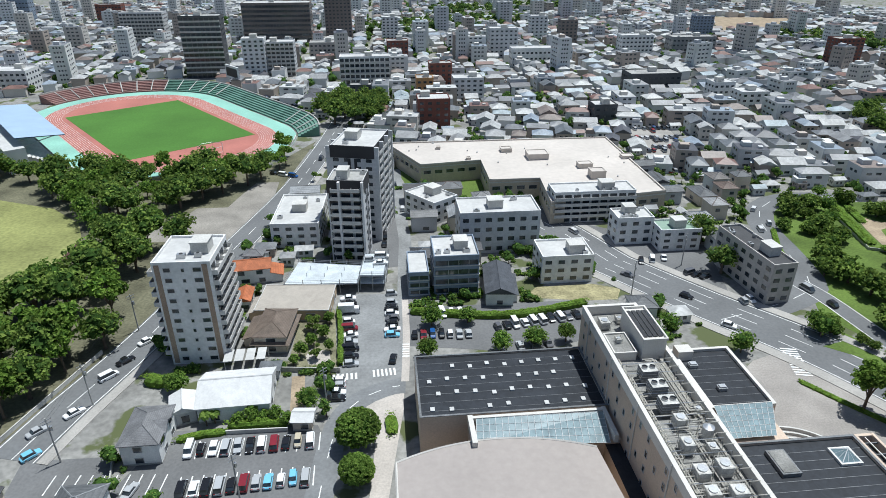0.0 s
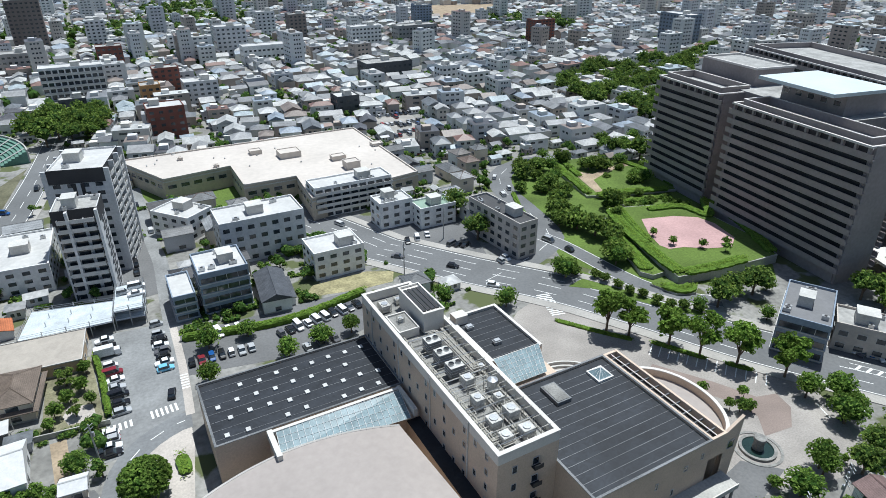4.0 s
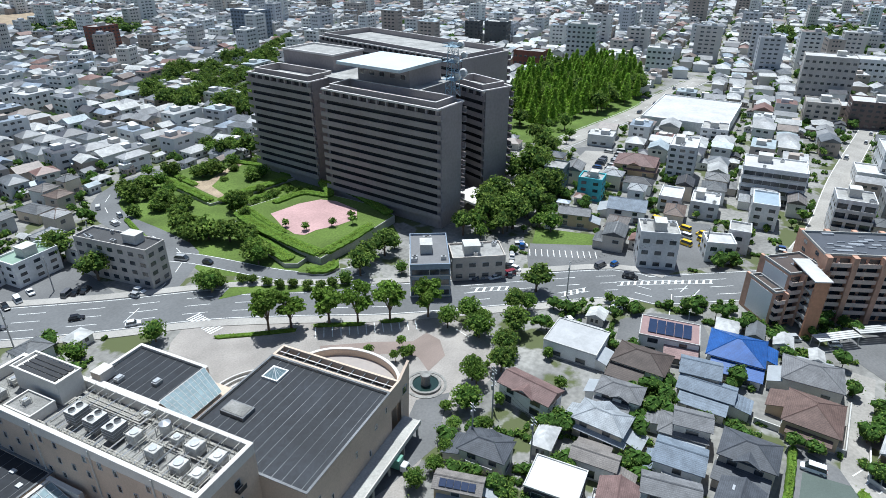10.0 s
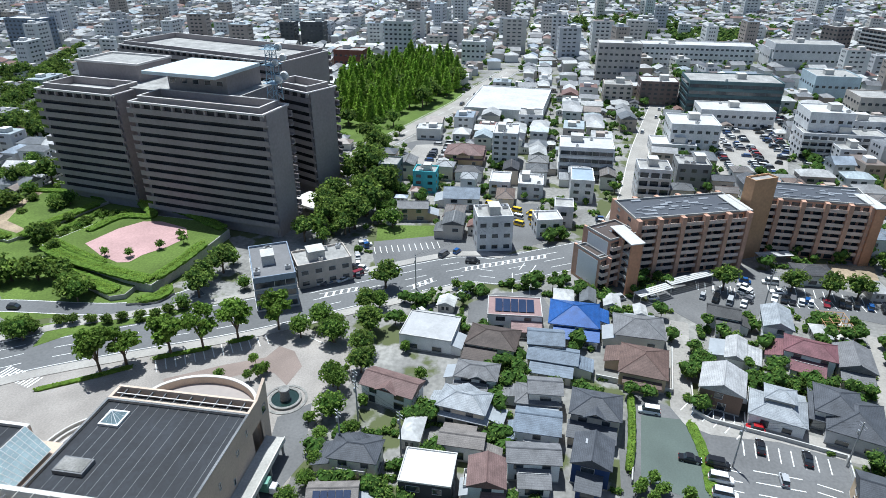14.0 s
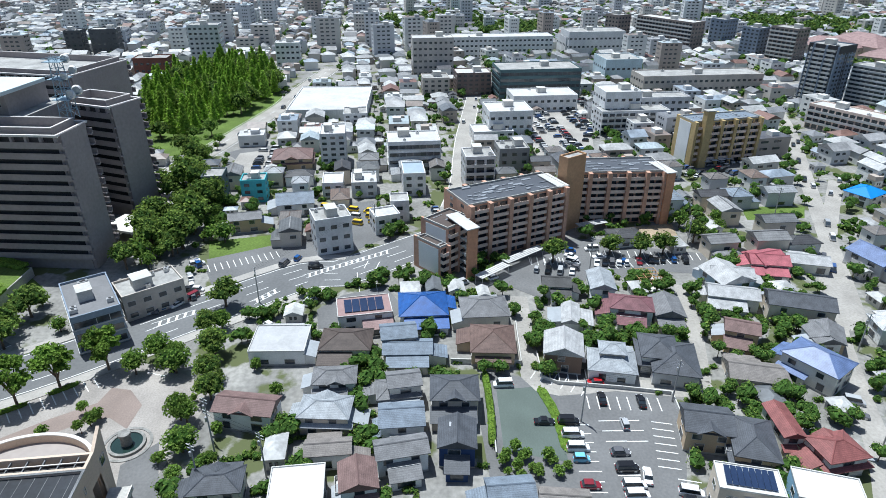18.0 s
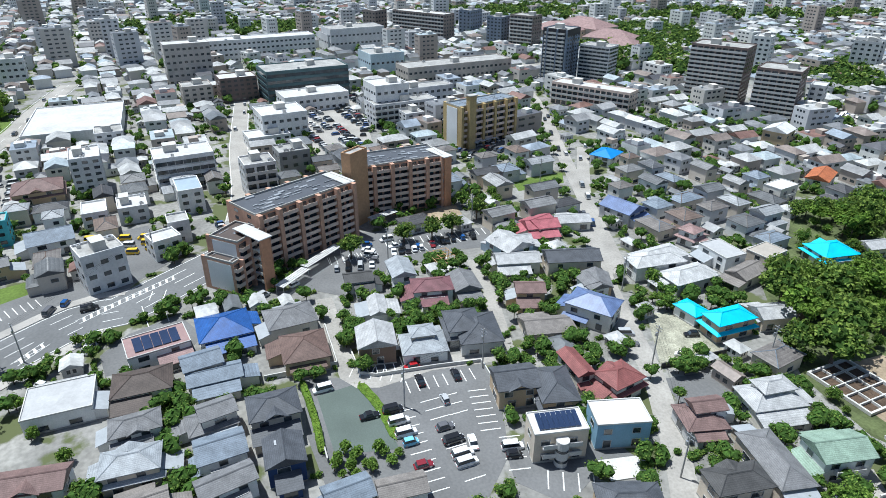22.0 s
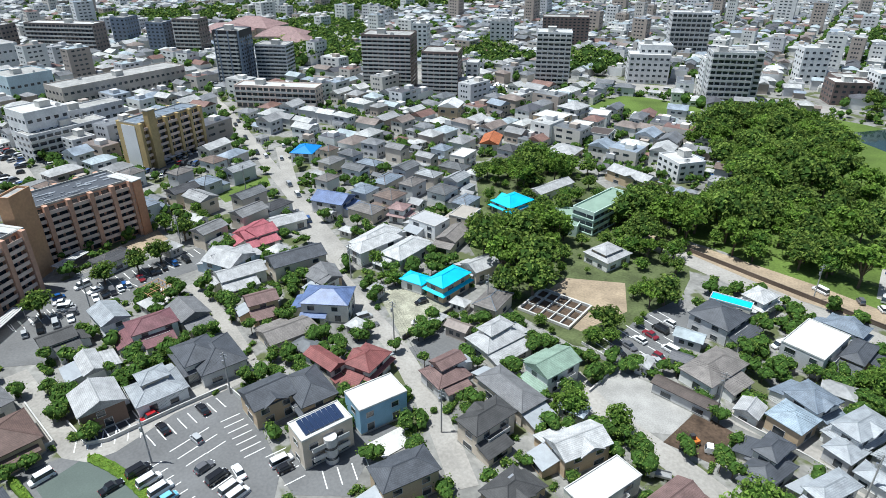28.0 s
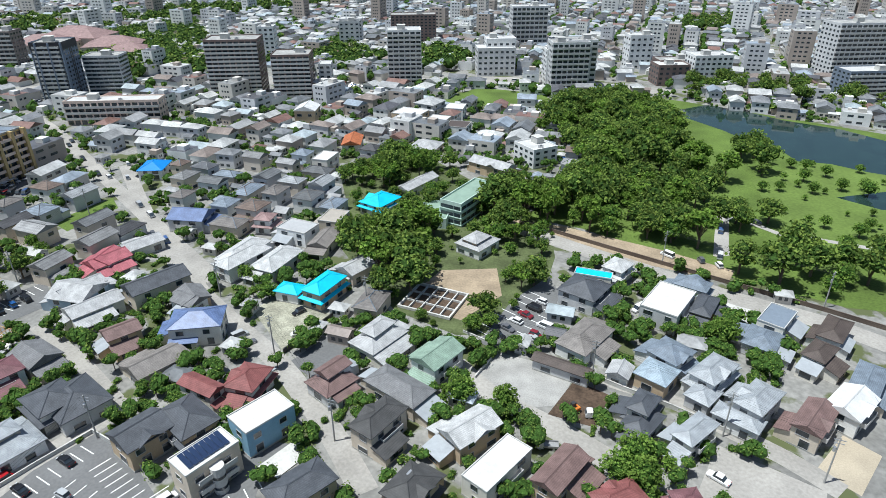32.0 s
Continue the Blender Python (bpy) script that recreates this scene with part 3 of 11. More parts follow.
def open_stair(x, y, w, d, rot, z, fl, col, label="open outside stair tower with brown piers and a white slab roof"):
    """An outside stair: brown end piers, landings with solid rails, slanted flights and a slab roof."""
    stand(x, y, w, d, rot)
    if d > w:
        w, d, rot = d, w, rot + 90
    b = thing("stair_tower", x, y, rot, label, "stair", "stairs of the brown flats")
    body = body_mat(col)
    for s in (-1, 1):
        mb = MB()
        mb.box(s * w / 2 - 0.35, -d / 2, 0, s * w / 2 + 0.35, d / 2, z)
        part("pier", mb, body, b)
    mb = MB()
    mb.box(-w / 2 - 0.6, -d / 2 - 0.5, z, w / 2 + 0.9, d / 2 + 0.5, z + 0.3)
    part("roof_slab", mb, ROOFWHITE, b, "white slab roof over the stair")
    fh = 2.5
    for k in range(1, int(z / fh)):
        for s in (-1, 1):
            mb = MB()
            x0 = s * (w / 2 - 0.9)
            mb.box(x0 - 0.55, -d / 2, k * fh - 0.15, x0 + 0.55, d / 2, k * fh)
            for q in (-1, 1):
                mb.box(x0 - 0.55, q * d / 2 - 0.06, k * fh, x0 + 0.55, q * d / 2 + 0.06, k * fh + 1.0)
            part("landing", mb, CONC, b)
        for q, s in ((-0.3, 1), (0.3, -1)):
            mb = MB()
            mb.bar((-s * (w / 2 - 1.4), q * d, (k - (0.5 if q > 0 else 1)) * fh), (s * (w / 2 - 1.4), q * d, (k - (0 if q > 0 else 0.5)) * fh), 0.32)
            part("flight", mb, CONC, b)
    return b


def block(x, y, w, d, rot, z, fl, col, style="", roofcol="", label=None, near=None):
    """A flat-roofed building of fl storeys with parapet, windows, balconies and rooftop plant."""
    stand(x, y, w, d, rot)
    dist = math.hypot(x, y)
    near = dist < 175 if near is None else near
    r = random.Random(int(x * 7 + y * 13))
    names = {"": "windows in rows", "balcony": "balconies on every floor", "band": "bands of windows", "tower": "dark crown and balconies", "plain": "plain walls", "brownapt": "stacked balconies", "end": "a white end wall", "apt10": "stepped balconies"}
    hue = {"greybeige": "grey-beige", "bluedark": "dark blue", "palegreen": "pale green", "pinkbeige": "pink-beige", "orangetower": "orange-brown", "glass": "dark glass"}.get(col, col)
    b = thing("apartment_building" if style in ("balcony", "tower", "brownapt", "apt10", "end") else "building", x, y, rot, label or "%d-storey %s building with %s" % (max(fl, 1), hue, names.get(style, "windows")), "building", "city buildings")
    body = body_mat(col)
    mb = MB()
    mb.box(-w / 2, -d / 2, 0, w / 2, d / 2, z - 0.6, 0, 1)
    top = roof_mat(roofcol, False) if roofcol in ROOFS else ROOFWHITE if col in ("white", "cream") or r.random() < 0.35 else FLATROOF
    if roofcol == "dark":
        top = mat("dark_membrane", (0.07, 0.07, 0.072), 0.8, amount=0.3)
    part("wall", mb, (body, top), b)
    mb = MB()
    mb.ring(-w / 2, -d / 2, w / 2, d / 2, 0.3, z - 0.598, z)
    part("parapet", mb, CONC if style in ("brownapt", "end") else body, b)
    if style == "stair":
        mb = MB()
        mb.box(-w / 2 - 0.7, -d / 2 - 0.5, z, w / 2 + 0.7, d / 2 + 0.5, z + 0.35)
        part("roof_slab", mb, ROOFWHITE, b, "white slab roof over the stair")
    if style in ("brownapt", "end"):
        for i in range(int(w * d / 16)):
            mb = MB()
            ux, uy = r.uniform(-w * 0.45, w * 0.35), r.uniform(-d * 0.4, d * 0.4)
            mb.box(ux, uy, z - 0.6, ux + r.uniform(1.5, 4.5), uy + r.choice((0.25, 0.5, 1.0)), z - r.uniform(0.2, 0.5))
            part("roof_duct", mb, METAL, b)
    if style not in ("plain", "brownapt", "end", "stair"):
        rooftop(b, w, d, z - 0.6, r)
    fl = max(fl, 1)
    fh = (z - 1.0) / fl
    far = MB()   # windows of a building too far off to pick them apart
    joined = {}

    def bit(name, mb, m, loc):
        if near:
            part(name, mb, m, b, loc=loc)
        else:
            acc = joined.setdefault((name, m.name), (m, MB()))[1]
            n = len(acc.v)
            acc.v.extend(tuple(loc @ Vector(v)) for v in mb.v)
            acc.f.extend(tuple(i + n for i in f) for f in mb.f)
            acc.m.extend(mb.m)

    def win(side, s, zz, ww, hh):
        m = side_pose(side, w, d, s, zz)
        if near:
            part("window", window_mesh(round(ww, 1), round(hh, 1)), None, b, loc=m)
        else:
            P = [tuple(m @ Vector(q)) for q in ((-ww / 2, 0.04, 0), (ww / 2, 0.04, 0), (ww / 2, 0.04, hh), (-ww / 2, 0.04, hh))]
            far.face(P[::-1])

    long_sides = (0, 2) if w >= d or style == "end" else (1, 3)
    for side in range(4):
        L = w if side % 2 == 0 else d
        if style in ("plain", "stair"):
            continue
        if style in ("balcony", "tower", "brownapt", "apt10", "end") and side in long_sides:
            bay = 3.4
            n = max(1, int(L / bay))
            bay = L / n
            for k in range(fl):
                zz = 0.3 + k * fh
                gm = MB()
                for i in range(n):
                    gm.box(-L / 2 + (i + 0.12) * bay, 0, zz + 0.1, -L / 2 + (i + 0.88) * bay, 0.05, zz + fh * 0.78)
                m = side_pose(side, w, d, 0, 0)
                bit("glazing", gm, GLASS, m)
                if k == 0 and style != "tower":
                    continue
                bm = MB()
                q = L / 2 - (0.1 if style != "tower" else L * 0.1)
                bm.box(-q, 0, zz - 0.18, q, 1.35, zz)
                bm.box(-q, 1.25, zz, q, 1.35, zz + 1.05)
                for i in range(n + 1):
                    sx = min(max(-q, -L / 2 + i * bay), q - 0.12)
                    bm.box(sx, 0, zz, sx + 0.12, 1.25, zz + (fh - 0.3 if style in ("brownapt",) and i % 2 == 0 else 1.05))
                bit("balcony", bm, BALC if style not in ("brownapt", "end") else mat("balcony_tan", (0.62, 0.5, 0.43), 0.8, amount=0.14), m)
            if style in ("brownapt", "end", "tower"):
                pw = 1.35 if style == "brownapt" else 0.7
                for i in range(0, n + 1, 2):
                    pm = MB()
                    sx = min(max(-L / 2 + i * bay - pw / 2, -L / 2), L / 2 - pw)
                    pm.box(sx, 0, 0, sx + pw, 1.95 if style == "brownapt" else 1.5, z - 0.2)
                    bit("pier", pm, body, side_pose(side, w, d, 0, 0))
        elif style == "band":
            for k in range(fl):
                gm = MB()
                gm.box(-L / 2 + 0.4, 0, 0.9 + k * fh, L / 2 - 0.4, 0.05, 0.9 + k * fh + fh * 0.5)
                bit("window_band", gm, GLASS, side_pose(side, w, d, 0, 0))
                gm = MB()
                gm.box(-L / 2, 0, 0.7 + k * fh - 0.25, L / 2, 0.22, 0.7 + k * fh)
                for i in range(1, int(L / 3)):
                    gm.box(-L / 2 + i * 3 - 0.06, 0, 0.9 + k * fh, -L / 2 + i * 3 + 0.06, 0.09, 0.9 + k * fh + fh * 0.5)
                bit("spandrel", gm, BALC if col in ("white", "bluegrey") else body, side_pose(side, w, d, 0, 0))
        else:
            if style == "end":
                pm = MB()
                pm.box(-L / 2 + 0.8, 0, 0.8, L / 2 - 0.8, 0.06, z - 1.2)
                part("panel", pm, WHITEPAINT, b, "white painted end wall", loc=side_pose(side, w, d, 0, 0))
                continue
            if style == "apt10":
                for k in range(fl):
                    for sx, ww in ((-3.4, 1.5), (0.2, 0.6), (3.5, 1.8)):
                        win(side, sx, 1.2 + k * fh, ww, 1.0 if ww > 1 else 0.8)
                for sx in (-5.3, 5.6):
                    pm = MB()
                    pm.box(sx - 0.6, 0, 0.5, sx + 0.6, 0.08, z - 0.7)
                    part("brown_strip", pm, mat("brown_tile", (0.36, 0.27, 0.2), 0.8), b, loc=side_pose(side, w, d, 0, 0))
                continue
            n = max(1, int(L / 3.6))
            if style in ("brownapt",):
                n = min(n, 2)
            for k in range(fl):
                for i in range(n):
                    win(side, (i - (n - 1) / 2) * L / n, 1.0 + k * fh, min(2.0, L / n * 0.55), min(1.4, fh * 0.45))
    for (name, _), (m, mb) in joined.items():
        part(name, mb, m, b)["kind"] = "stuff"
    if far.f:
        part("glazing", far, GLASS, b)["kind"] = "stuff"
    if style == "tower":
        pm = MB()
        pm.ring(-w / 2 - 0.06, -d / 2 - 0.06, w / 2 + 0.06, d / 2 + 0.06, 0.06, z - 4.2, z + 0.1)
        part("crown", pm, mat("charcoal_panel", (0.045, 0.045, 0.05), 0.6, amount=0.12), b, "charcoal panels round the top floor")
        for s in (0, 2) if w < d else (1, 3):
            for i in range(2):
                pm = MB()
                L = w if s % 2 == 0 else d
                pm.box(-1.6 + i * 2.2, 0, 0, -0.6 + i * 2.2, 0.05, z - 4.3)
                part("dark_strip", pm, mat("charcoal_panel", (0.045, 0.045, 0.05)), b, loc=side_pose(s, w, d, 0, 0))
    return b


# ---- trees ----
def leaf_cards(mb, r, centre, rad, n, size, flat=0.75, m=0):
    """n small tilted leaf sprays over an uneven lobe."""
    for _ in range(n):
        u, th = r.uniform(-0.4, 1), r.uniform(0, 6.2832)
        q = math.sqrt(1 - u * u) if abs(u) < 1 else 0
        k = rad * r.uniform(0.8, 1.14)
        cx, sx = q * math.cos(th), q * math.sin(th)
        p = Vector((centre[0] + cx * k, centre[1] + sx * k, centre[2] + u * k * flat))
        nrm = Vector((cx + r.uniform(-0.6, 0.6), sx + r.uniform(-0.6, 0.6), u + 0.35 + r.uniform(-0.4, 0.4))).normalized()
        t = nrm.orthogonal().normalized()
        w = nrm.cross(t)
        g, e = r.uniform(0, 6.28), size * r.uniform(0.6, 1.25)
        t, w = (t * math.cos(g) + w * math.sin(g)) * e, (w * math.cos(g) - t * math.sin(g)) * e * r.uniform(0.55, 0.95)
        d = nrm * e * 0.25
        mb.face((tuple(p - t - d), tuple(p + w * 0.9 + d * 0.4), tuple(p + t - d), tuple(p - w + d * 0.4)), m)


def lobe(mb, r, centre, rad, flat, m, rows=3, k=6):
    """A rough inner mass that stops light between the leaves."""
    n = len(mb.v)
    for i in range(rows + 1):
        u = -0.95 + 1.9 * i / rows
        q = math.sqrt(max(0, 1 - u * u))
        for j in range(k):
            g = rad * r.uniform(0.72, 0.95)
            th = 6.2832 * (j + 0.5 * (i % 2)) / k
            mb.v.append((centre[0] + q * g * math.cos(th), centre[1] + q * g * math.sin(th), centre[2] + u * g * flat))
    for i in range(rows):
        for j in range(k):
            mb.f.append((n + i * k + j, n + i * k + (j + 1) % k, n + (i + 1) * k + (j + 1) % k, n + (i + 1) * k + j))
            mb.m.append(m)
    mb.f.append(tuple(n + rows * k + j for j in range(k)))
    mb.m.append(m)


TREES = {}
# height, crown radius, masses in the crown, their radius, clumps on each, clump radius, leaf size, flatness, colour
SHAPES = dict(broad=(10.5, 5.0, 5, 0.56, 20, 0.16, 0.4, 0.86, "dark"), round=(6.5, 3.0, 1, 1.0, 44, 0.21, 0.3, 0.9, "mid"), street=(10.6, 3.3, 9, 0.4, 11, 0.17, 0.34, 0.95, "light"),
              bush=(6.2, 3.3, 4, 0.62, 24, 0.17, 0.36, 1.05, "dark"), ball=(6.6, 3.4, 1, 1.0, 330, 0.09, 0.22, 0.92, "mid"), tall=(14.0, 2.7, 1, 1.0, 60, 0.24, 0.42, 1.0, "ginkgo"), pine=(8.0, 3.2, 7, 0.36, 10, 0.16, 0.34, 0.45, "dark"), small=(3.6, 1.5, 2, 0.72, 14, 0.3, 0.26, 0.9, "mid"))


def mass(cr, r, c, rad, flat, clumps, crad, cards, size, others, fine):
    """One rounded mass of a crown: a shade-coloured core under small clumps of leaf sprays."""
    clipped = clumps > 200
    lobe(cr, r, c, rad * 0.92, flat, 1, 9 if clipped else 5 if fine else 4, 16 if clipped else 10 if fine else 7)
    for k in range(clumps):
        u = 1 - 1.42 * (k + 0.5) / clumps
        q, th = math.sqrt(1 - u * u), 2.39996 * k + r.uniform(-0.3, 0.3)
        g = rad * (r.uniform(0.94, 1.0) if clipped else r.uniform(0.84, 1.04))
        p = (c[0] + q * math.cos(th) * g, c[1] + q * math.sin(th) * g, c[2] + u * g * flat)
        if any(math.dist(p, o) < e * 0.72 for o, e in others if o is not c):
            continue
        leaf_cards(cr, r, p, crad * r.uniform(0.75, 1.3), cards, size, 0.8, 0)


def tree_proto(kind, i, fine=True):
    """Trunk and crown meshes of a tree of unit kind; built once."""
    key = (kind, i, fine)
    if key in TREES:
        return TREES[key]
    r = random.Random(i * 17 + len(kind) * 101)
    cr, tr = MB(), MB()
    h, R, n, share, clumps, cl, size, flat, tone = SHAPES[kind]
    cards = 17
    if not fine:
        clumps, cl, size, cards = max(5, int(clumps * 0.75)), cl * 1.15, size * 1.25, 9
    base = h * (0.3 if kind in ("broad", "street", "pine") else 0.0 if kind == "bush" else 0.2)
    tr.tube(0, 0, 0, h * 0.6, R * 0.085, R * 0.04, 8)
    if kind == "tall":
        rows, k = 7, 7
        v0 = len(cr.v)
        for a in range(rows + 1):
            e = 0.86 * R * (1 - a / rows) ** 0.8 + 0.1
            cr.v.extend((e * r.uniform(0.75, 1.1) * math.cos(6.2832 * b / k), e * r.uniform(0.75, 1.1) * math.sin(6.2832 * b / k), base * 0.8 + (h - base * 0.8) * a / rows) for b in range(k))
        for a in range(rows):
            for b in range(k):
                cr.f.append((v0 + a * k + b, v0 + a * k + (b + 1) % k, v0 + (a + 1) * k + (b + 1) % k, v0 + (a + 1) * k + b))
                cr.m.append(1)
        for a in range(clumps):
            f = (a + 0.5) / clumps
            e, th = R * (1 - f) ** 0.8 * r.uniform(0.85, 1.1), 2.39996 * a
            leaf_cards(cr, r, (e * math.cos(th), e * math.sin(th), base * 0.8 + (h - base * 0.8) * f), R * cl * (1.25 - 0.7 * f), cards, size, 1.1, 0)
    else:
        M = []
        for k in range(n):
            a = 6.2832 * k / max(1, n - 1) + r.uniform(-0.4, 0.4)
            rad = R * share * r.uniform(0.8, 1.15)
            if n == 1:
                c = (0, 0, base + (h - base) * 0.5)
            elif kind == "broad" and k == n - 1:
                c = (r.uniform(-0.6, 0.6), r.uniform(-0.6, 0.6), h - rad * flat)
            else:
                rho = (R - rad * 0.85) * r.uniform(0.7, 1.05)
                top = h - rad * flat - (rho / R) ** 2 * (h - base) * 0.3
                lowest = base + rad * flat * 0.7
                c = (rho * math.cos(a), rho * math.sin(a), lowest + (top - lowest) * r.uniform(0.25 if kind != "pine" else 0.0, 1.0))
            M.append((c, rad))
        for c, rad in M:
            if n > 2:
                tr.bar((0, 0, base * r.uniform(0.6, 1.0)), (c[0] * 0.8, c[1] * 0.8, c[2]), R * 0.03)
            mass(cr, r, c, rad, flat, clumps, R * cl, cards, size, M, fine)
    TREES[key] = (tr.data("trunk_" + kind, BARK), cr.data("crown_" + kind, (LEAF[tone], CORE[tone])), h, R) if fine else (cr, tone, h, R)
    return TREES[key]


TLAB = dict(bush="broad dark green evergreen branching from the ground", ball="large clipped ball-shaped tree with dense bright foliage", broad="broad dark green camphor-like tree with spreading crown", round="round clipped green tree with dense crown", street="street tree with light green clumped foliage and bare limbs", tall="tall narrow bright green ginkgo tree", pine="layered dark green garden pine", small="small green garden tree")
WANTED = []


def tree(kind, x, y, size=1.0, group="trees"):
    """Notes a tree to plant; size scales its usual height."""
    WANTED.append((kind, x, y, size, group))


def plant(most):
    """The nearest trees as things of their own; those past them joined into woodland."""
    def clear(q):   # no tree inside a building
        for f in FOOT:
            dx, dy = q[1] - f[0], q[2] - f[1]
            if f[2] < 34 and f[3] < 34 and abs(dx * f[4] + dy * f[5]) < f[2] + 0.9 and abs(dy * f[4] - dx * f[5]) < f[3] + 0.9:
                return False
        return True

    WANTED[:] = [q for q in WANTED if clear(q)]
    WANTED.sort(key=lambda q: math.hypot(q[1], q[2]))
    for kind, x, y, size, group in WANTED[:most]:
        v = rng.randrange(4)
        tm, cm, h, R = tree_proto(kind, v)
        if math.hypot(x, y) > 150:
            if (kind, v, "plain") not in TREES:
                cr, tone, _, _ = tree_proto(kind, v, False)
                TREES[(kind, v, "plain")] = cr.data("crown_" + kind, (LEAF[tone], CORE[tone]))
            cm = TREES[(kind, v, "plain")]
        t = thing("tree", x, y, rng.uniform(0, 360), TLAB[kind], "tree", group, z=next((zt for q, zt in TERRACES if inside(x, y, q)), 0.0))
        t.scale = (size * rng.uniform(0.9, 1.1), size * rng.uniform(0.9, 1.1), size * rng.uniform(0.88, 1.1))
        part("trunk", tm, None, t)
        part("crown", cm, None, t)
    mass = {}
    for kind, x, y, size, group in WANTED[most:]:
        cr, tone, h, R = tree_proto(kind, rng.randrange(4), False)
        mb = mass.setdefault(tone, MB())
        a, n = rng.uniform(0, 6.28), len(mb.v)
        c, q, k = size * math.cos(a), size * math.sin(a), size * rng.uniform(0.88, 1.1)
        mb.v.extend((x + u * c - v * q, y + u * q + v * c, z * k) for u, v, z in cr.v)
        mb.f.extend(tuple(i + n for i in f) for f in cr.f)
        mb.m.extend(cr.m)
        mb.tube(x, y, 0, h * 0.4 * size, R * 0.08 * size, R * 0.05 * size, 6, 2)
    for tone, mb in mass.items():
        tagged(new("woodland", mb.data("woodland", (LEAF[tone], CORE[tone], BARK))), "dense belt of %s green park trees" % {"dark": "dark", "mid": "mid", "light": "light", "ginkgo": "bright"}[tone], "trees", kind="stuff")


def inside(x, y, poly):
    c = False
    for (x0, y0), (x1, y1) in zip(poly, poly[1:] + poly[:1]):
        if (y0 > y) != (y1 > y) and x < (x1 - x0) * (y - y0) / (y1 - y0) + x0:
            c = not c
    return c


def wood(kinds, poly, gap, size=1.0, group="trees", keep=()):
    """Trees scattered over the outline poly, about gap metres apart."""
    xs, ys = [p[0] for p in poly], [p[1] for p in poly]
    y = min(ys)
    k = 0
    if "tall" not in kinds:
        gap, size = gap * 1.28, size * 1.26
    while y < max(ys):
        x = min(xs) + (gap / 2 if k % 2 else 0)
        while x < max(xs):
            px, py = x + rng.uniform(-0.32, 0.32) * gap, y + rng.uniform(-0.32, 0.32) * gap
            if inside(px, py, poly) and not any(inside(px, py, q) for q in keep):
                tree(rng.choice(kinds), px, py, size * rng.uniform(0.7, 1.25), group)
            x += gap
        y += gap * 0.87
        k += 1


def hedge(pts, width, height, z=0.0, label="clipped green hedge"):
    """A clipped hedge along a line: a rough solid body with leaf sprays over it."""
    c = smooth_line(pts, 0.9) if len(pts) > 2 else [Vector(pts[0]).lerp(Vector(pts[1]), i / max(1, int((Vector(pts[1]) - Vector(pts[0])).length / 0.9))) for i in range(int((Vector(pts[1]) - Vector(pts[0])).length / 0.9) + 1)]
    mb = MB()
    shape = ((-0.5, 0.0), (-0.52, 0.7), (-0.36, 0.97), (0.0, 1.0), (0.36, 0.97), (0.52, 0.7), (0.5, 0.0))
    n = len(shape)
    for i, p in enumerate(c):
        d = (c[min(i + 1, len(c) - 1)] - c[max(i - 1, 0)]).normalized()
        k = 0.55 if i in (0, len(c) - 1) else 1
        for a, b in shape:
            a, b = a * width * k * rng.uniform(0.88, 1.08), b * height * k * rng.uniform(0.88, 1.08)
            mb.v.append((p.x - d.y * a, p.y + d.x * a, z + b))
        if i:
            for q in range(n - 1):
                o = (i - 1) * n + q
                mb.f.append((o, o + 1, o + n + 1, o + n))
                mb.m.append(1)
    for p in c:
        for _ in range(int(11 * width)):
            a, e = rng.uniform(-0.55, 0.55) * width, rng.uniform(0.12, 0.3)
            b = height * (rng.uniform(0.95, 1.08) if abs(a) < 0.42 * width else rng.uniform(0.3, 0.95))
            d = Vector((rng.uniform(-1, 1), rng.uniform(-1, 1), rng.uniform(-0.35, 0.35))).normalized() * e
            f = d.cross(Vector((rng.uniform(-0.5, 0.5), rng.uniform(-0.5, 0.5), 1))) * 0.7
            o = Vector((p.x + a * rng.uniform(-1, 1), p.y + a * rng.uniform(-1, 1), z + b))
            mb.face((tuple(o - d), tuple(o - f), tuple(o + d), tuple(o + f)), 0)
    return tagged(new("hedge", mb.data("hedge", (HEDGE, HEDGECORE))), label, "hedge", kind="stuff")


# ---- cars ----
PAINT = dict(white=(0.78, 0.78, 0.78), silver=(0.42, 0.43, 0.44), black=(0.012, 0.012, 0.014), red=(0.4, 0.015, 0.02), blue=(0.02, 0.09, 0.28), lightblue=(0.2, 0.5, 0.68), yellow=(0.75, 0.5, 0.03), grey=(0.12, 0.12, 0.13), wine=(0.2, 0.02, 0.03), beige=(0.5, 0.44, 0.33))
RUBBER = mat("tyre_rubber", (0.02, 0.02, 0.02), 0.85)
LAMP = mat("headlight_glass", (0.7, 0.72, 0.75), 0.15, spec=0.8)
TAIL = mat("tail_light", (0.35, 0.01, 0.01), 0.2)
CARS = {}


def loft(mb, rows, m=0):
    """Skin over cross-sections: rows of (x, half width, z low, z high), closed at the ends."""
    n = len(mb.v)
    for x, hw, z0, z1 in rows:
        c = min(0.12, (z1 - z0) * 0.3)
        mb.v.extend(((x, -hw, z0), (x, -hw, z1 - c), (x, -hw + c, z1), (x, hw - c, z1), (x, hw, z1 - c), (x, hw, z0)))
    for i in range(len(rows) - 1):
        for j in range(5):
            a = n + i * 6 + j
            mb.f.append((a, a + 6, a + 7, a + 1))
            mb.m.append(m)
        mb.f.append((n + i * 6 + 5, n + i * 6 + 11, n + i * 6 + 6, n + i * 6))
        mb.m.append(m)
    mb.f.append(tuple(n + j for j in range(6)))
    mb.f.append(tuple(n + (len(rows) - 1) * 6 + j for j in range(5, -1, -1)))
    mb.m.extend((m, m))


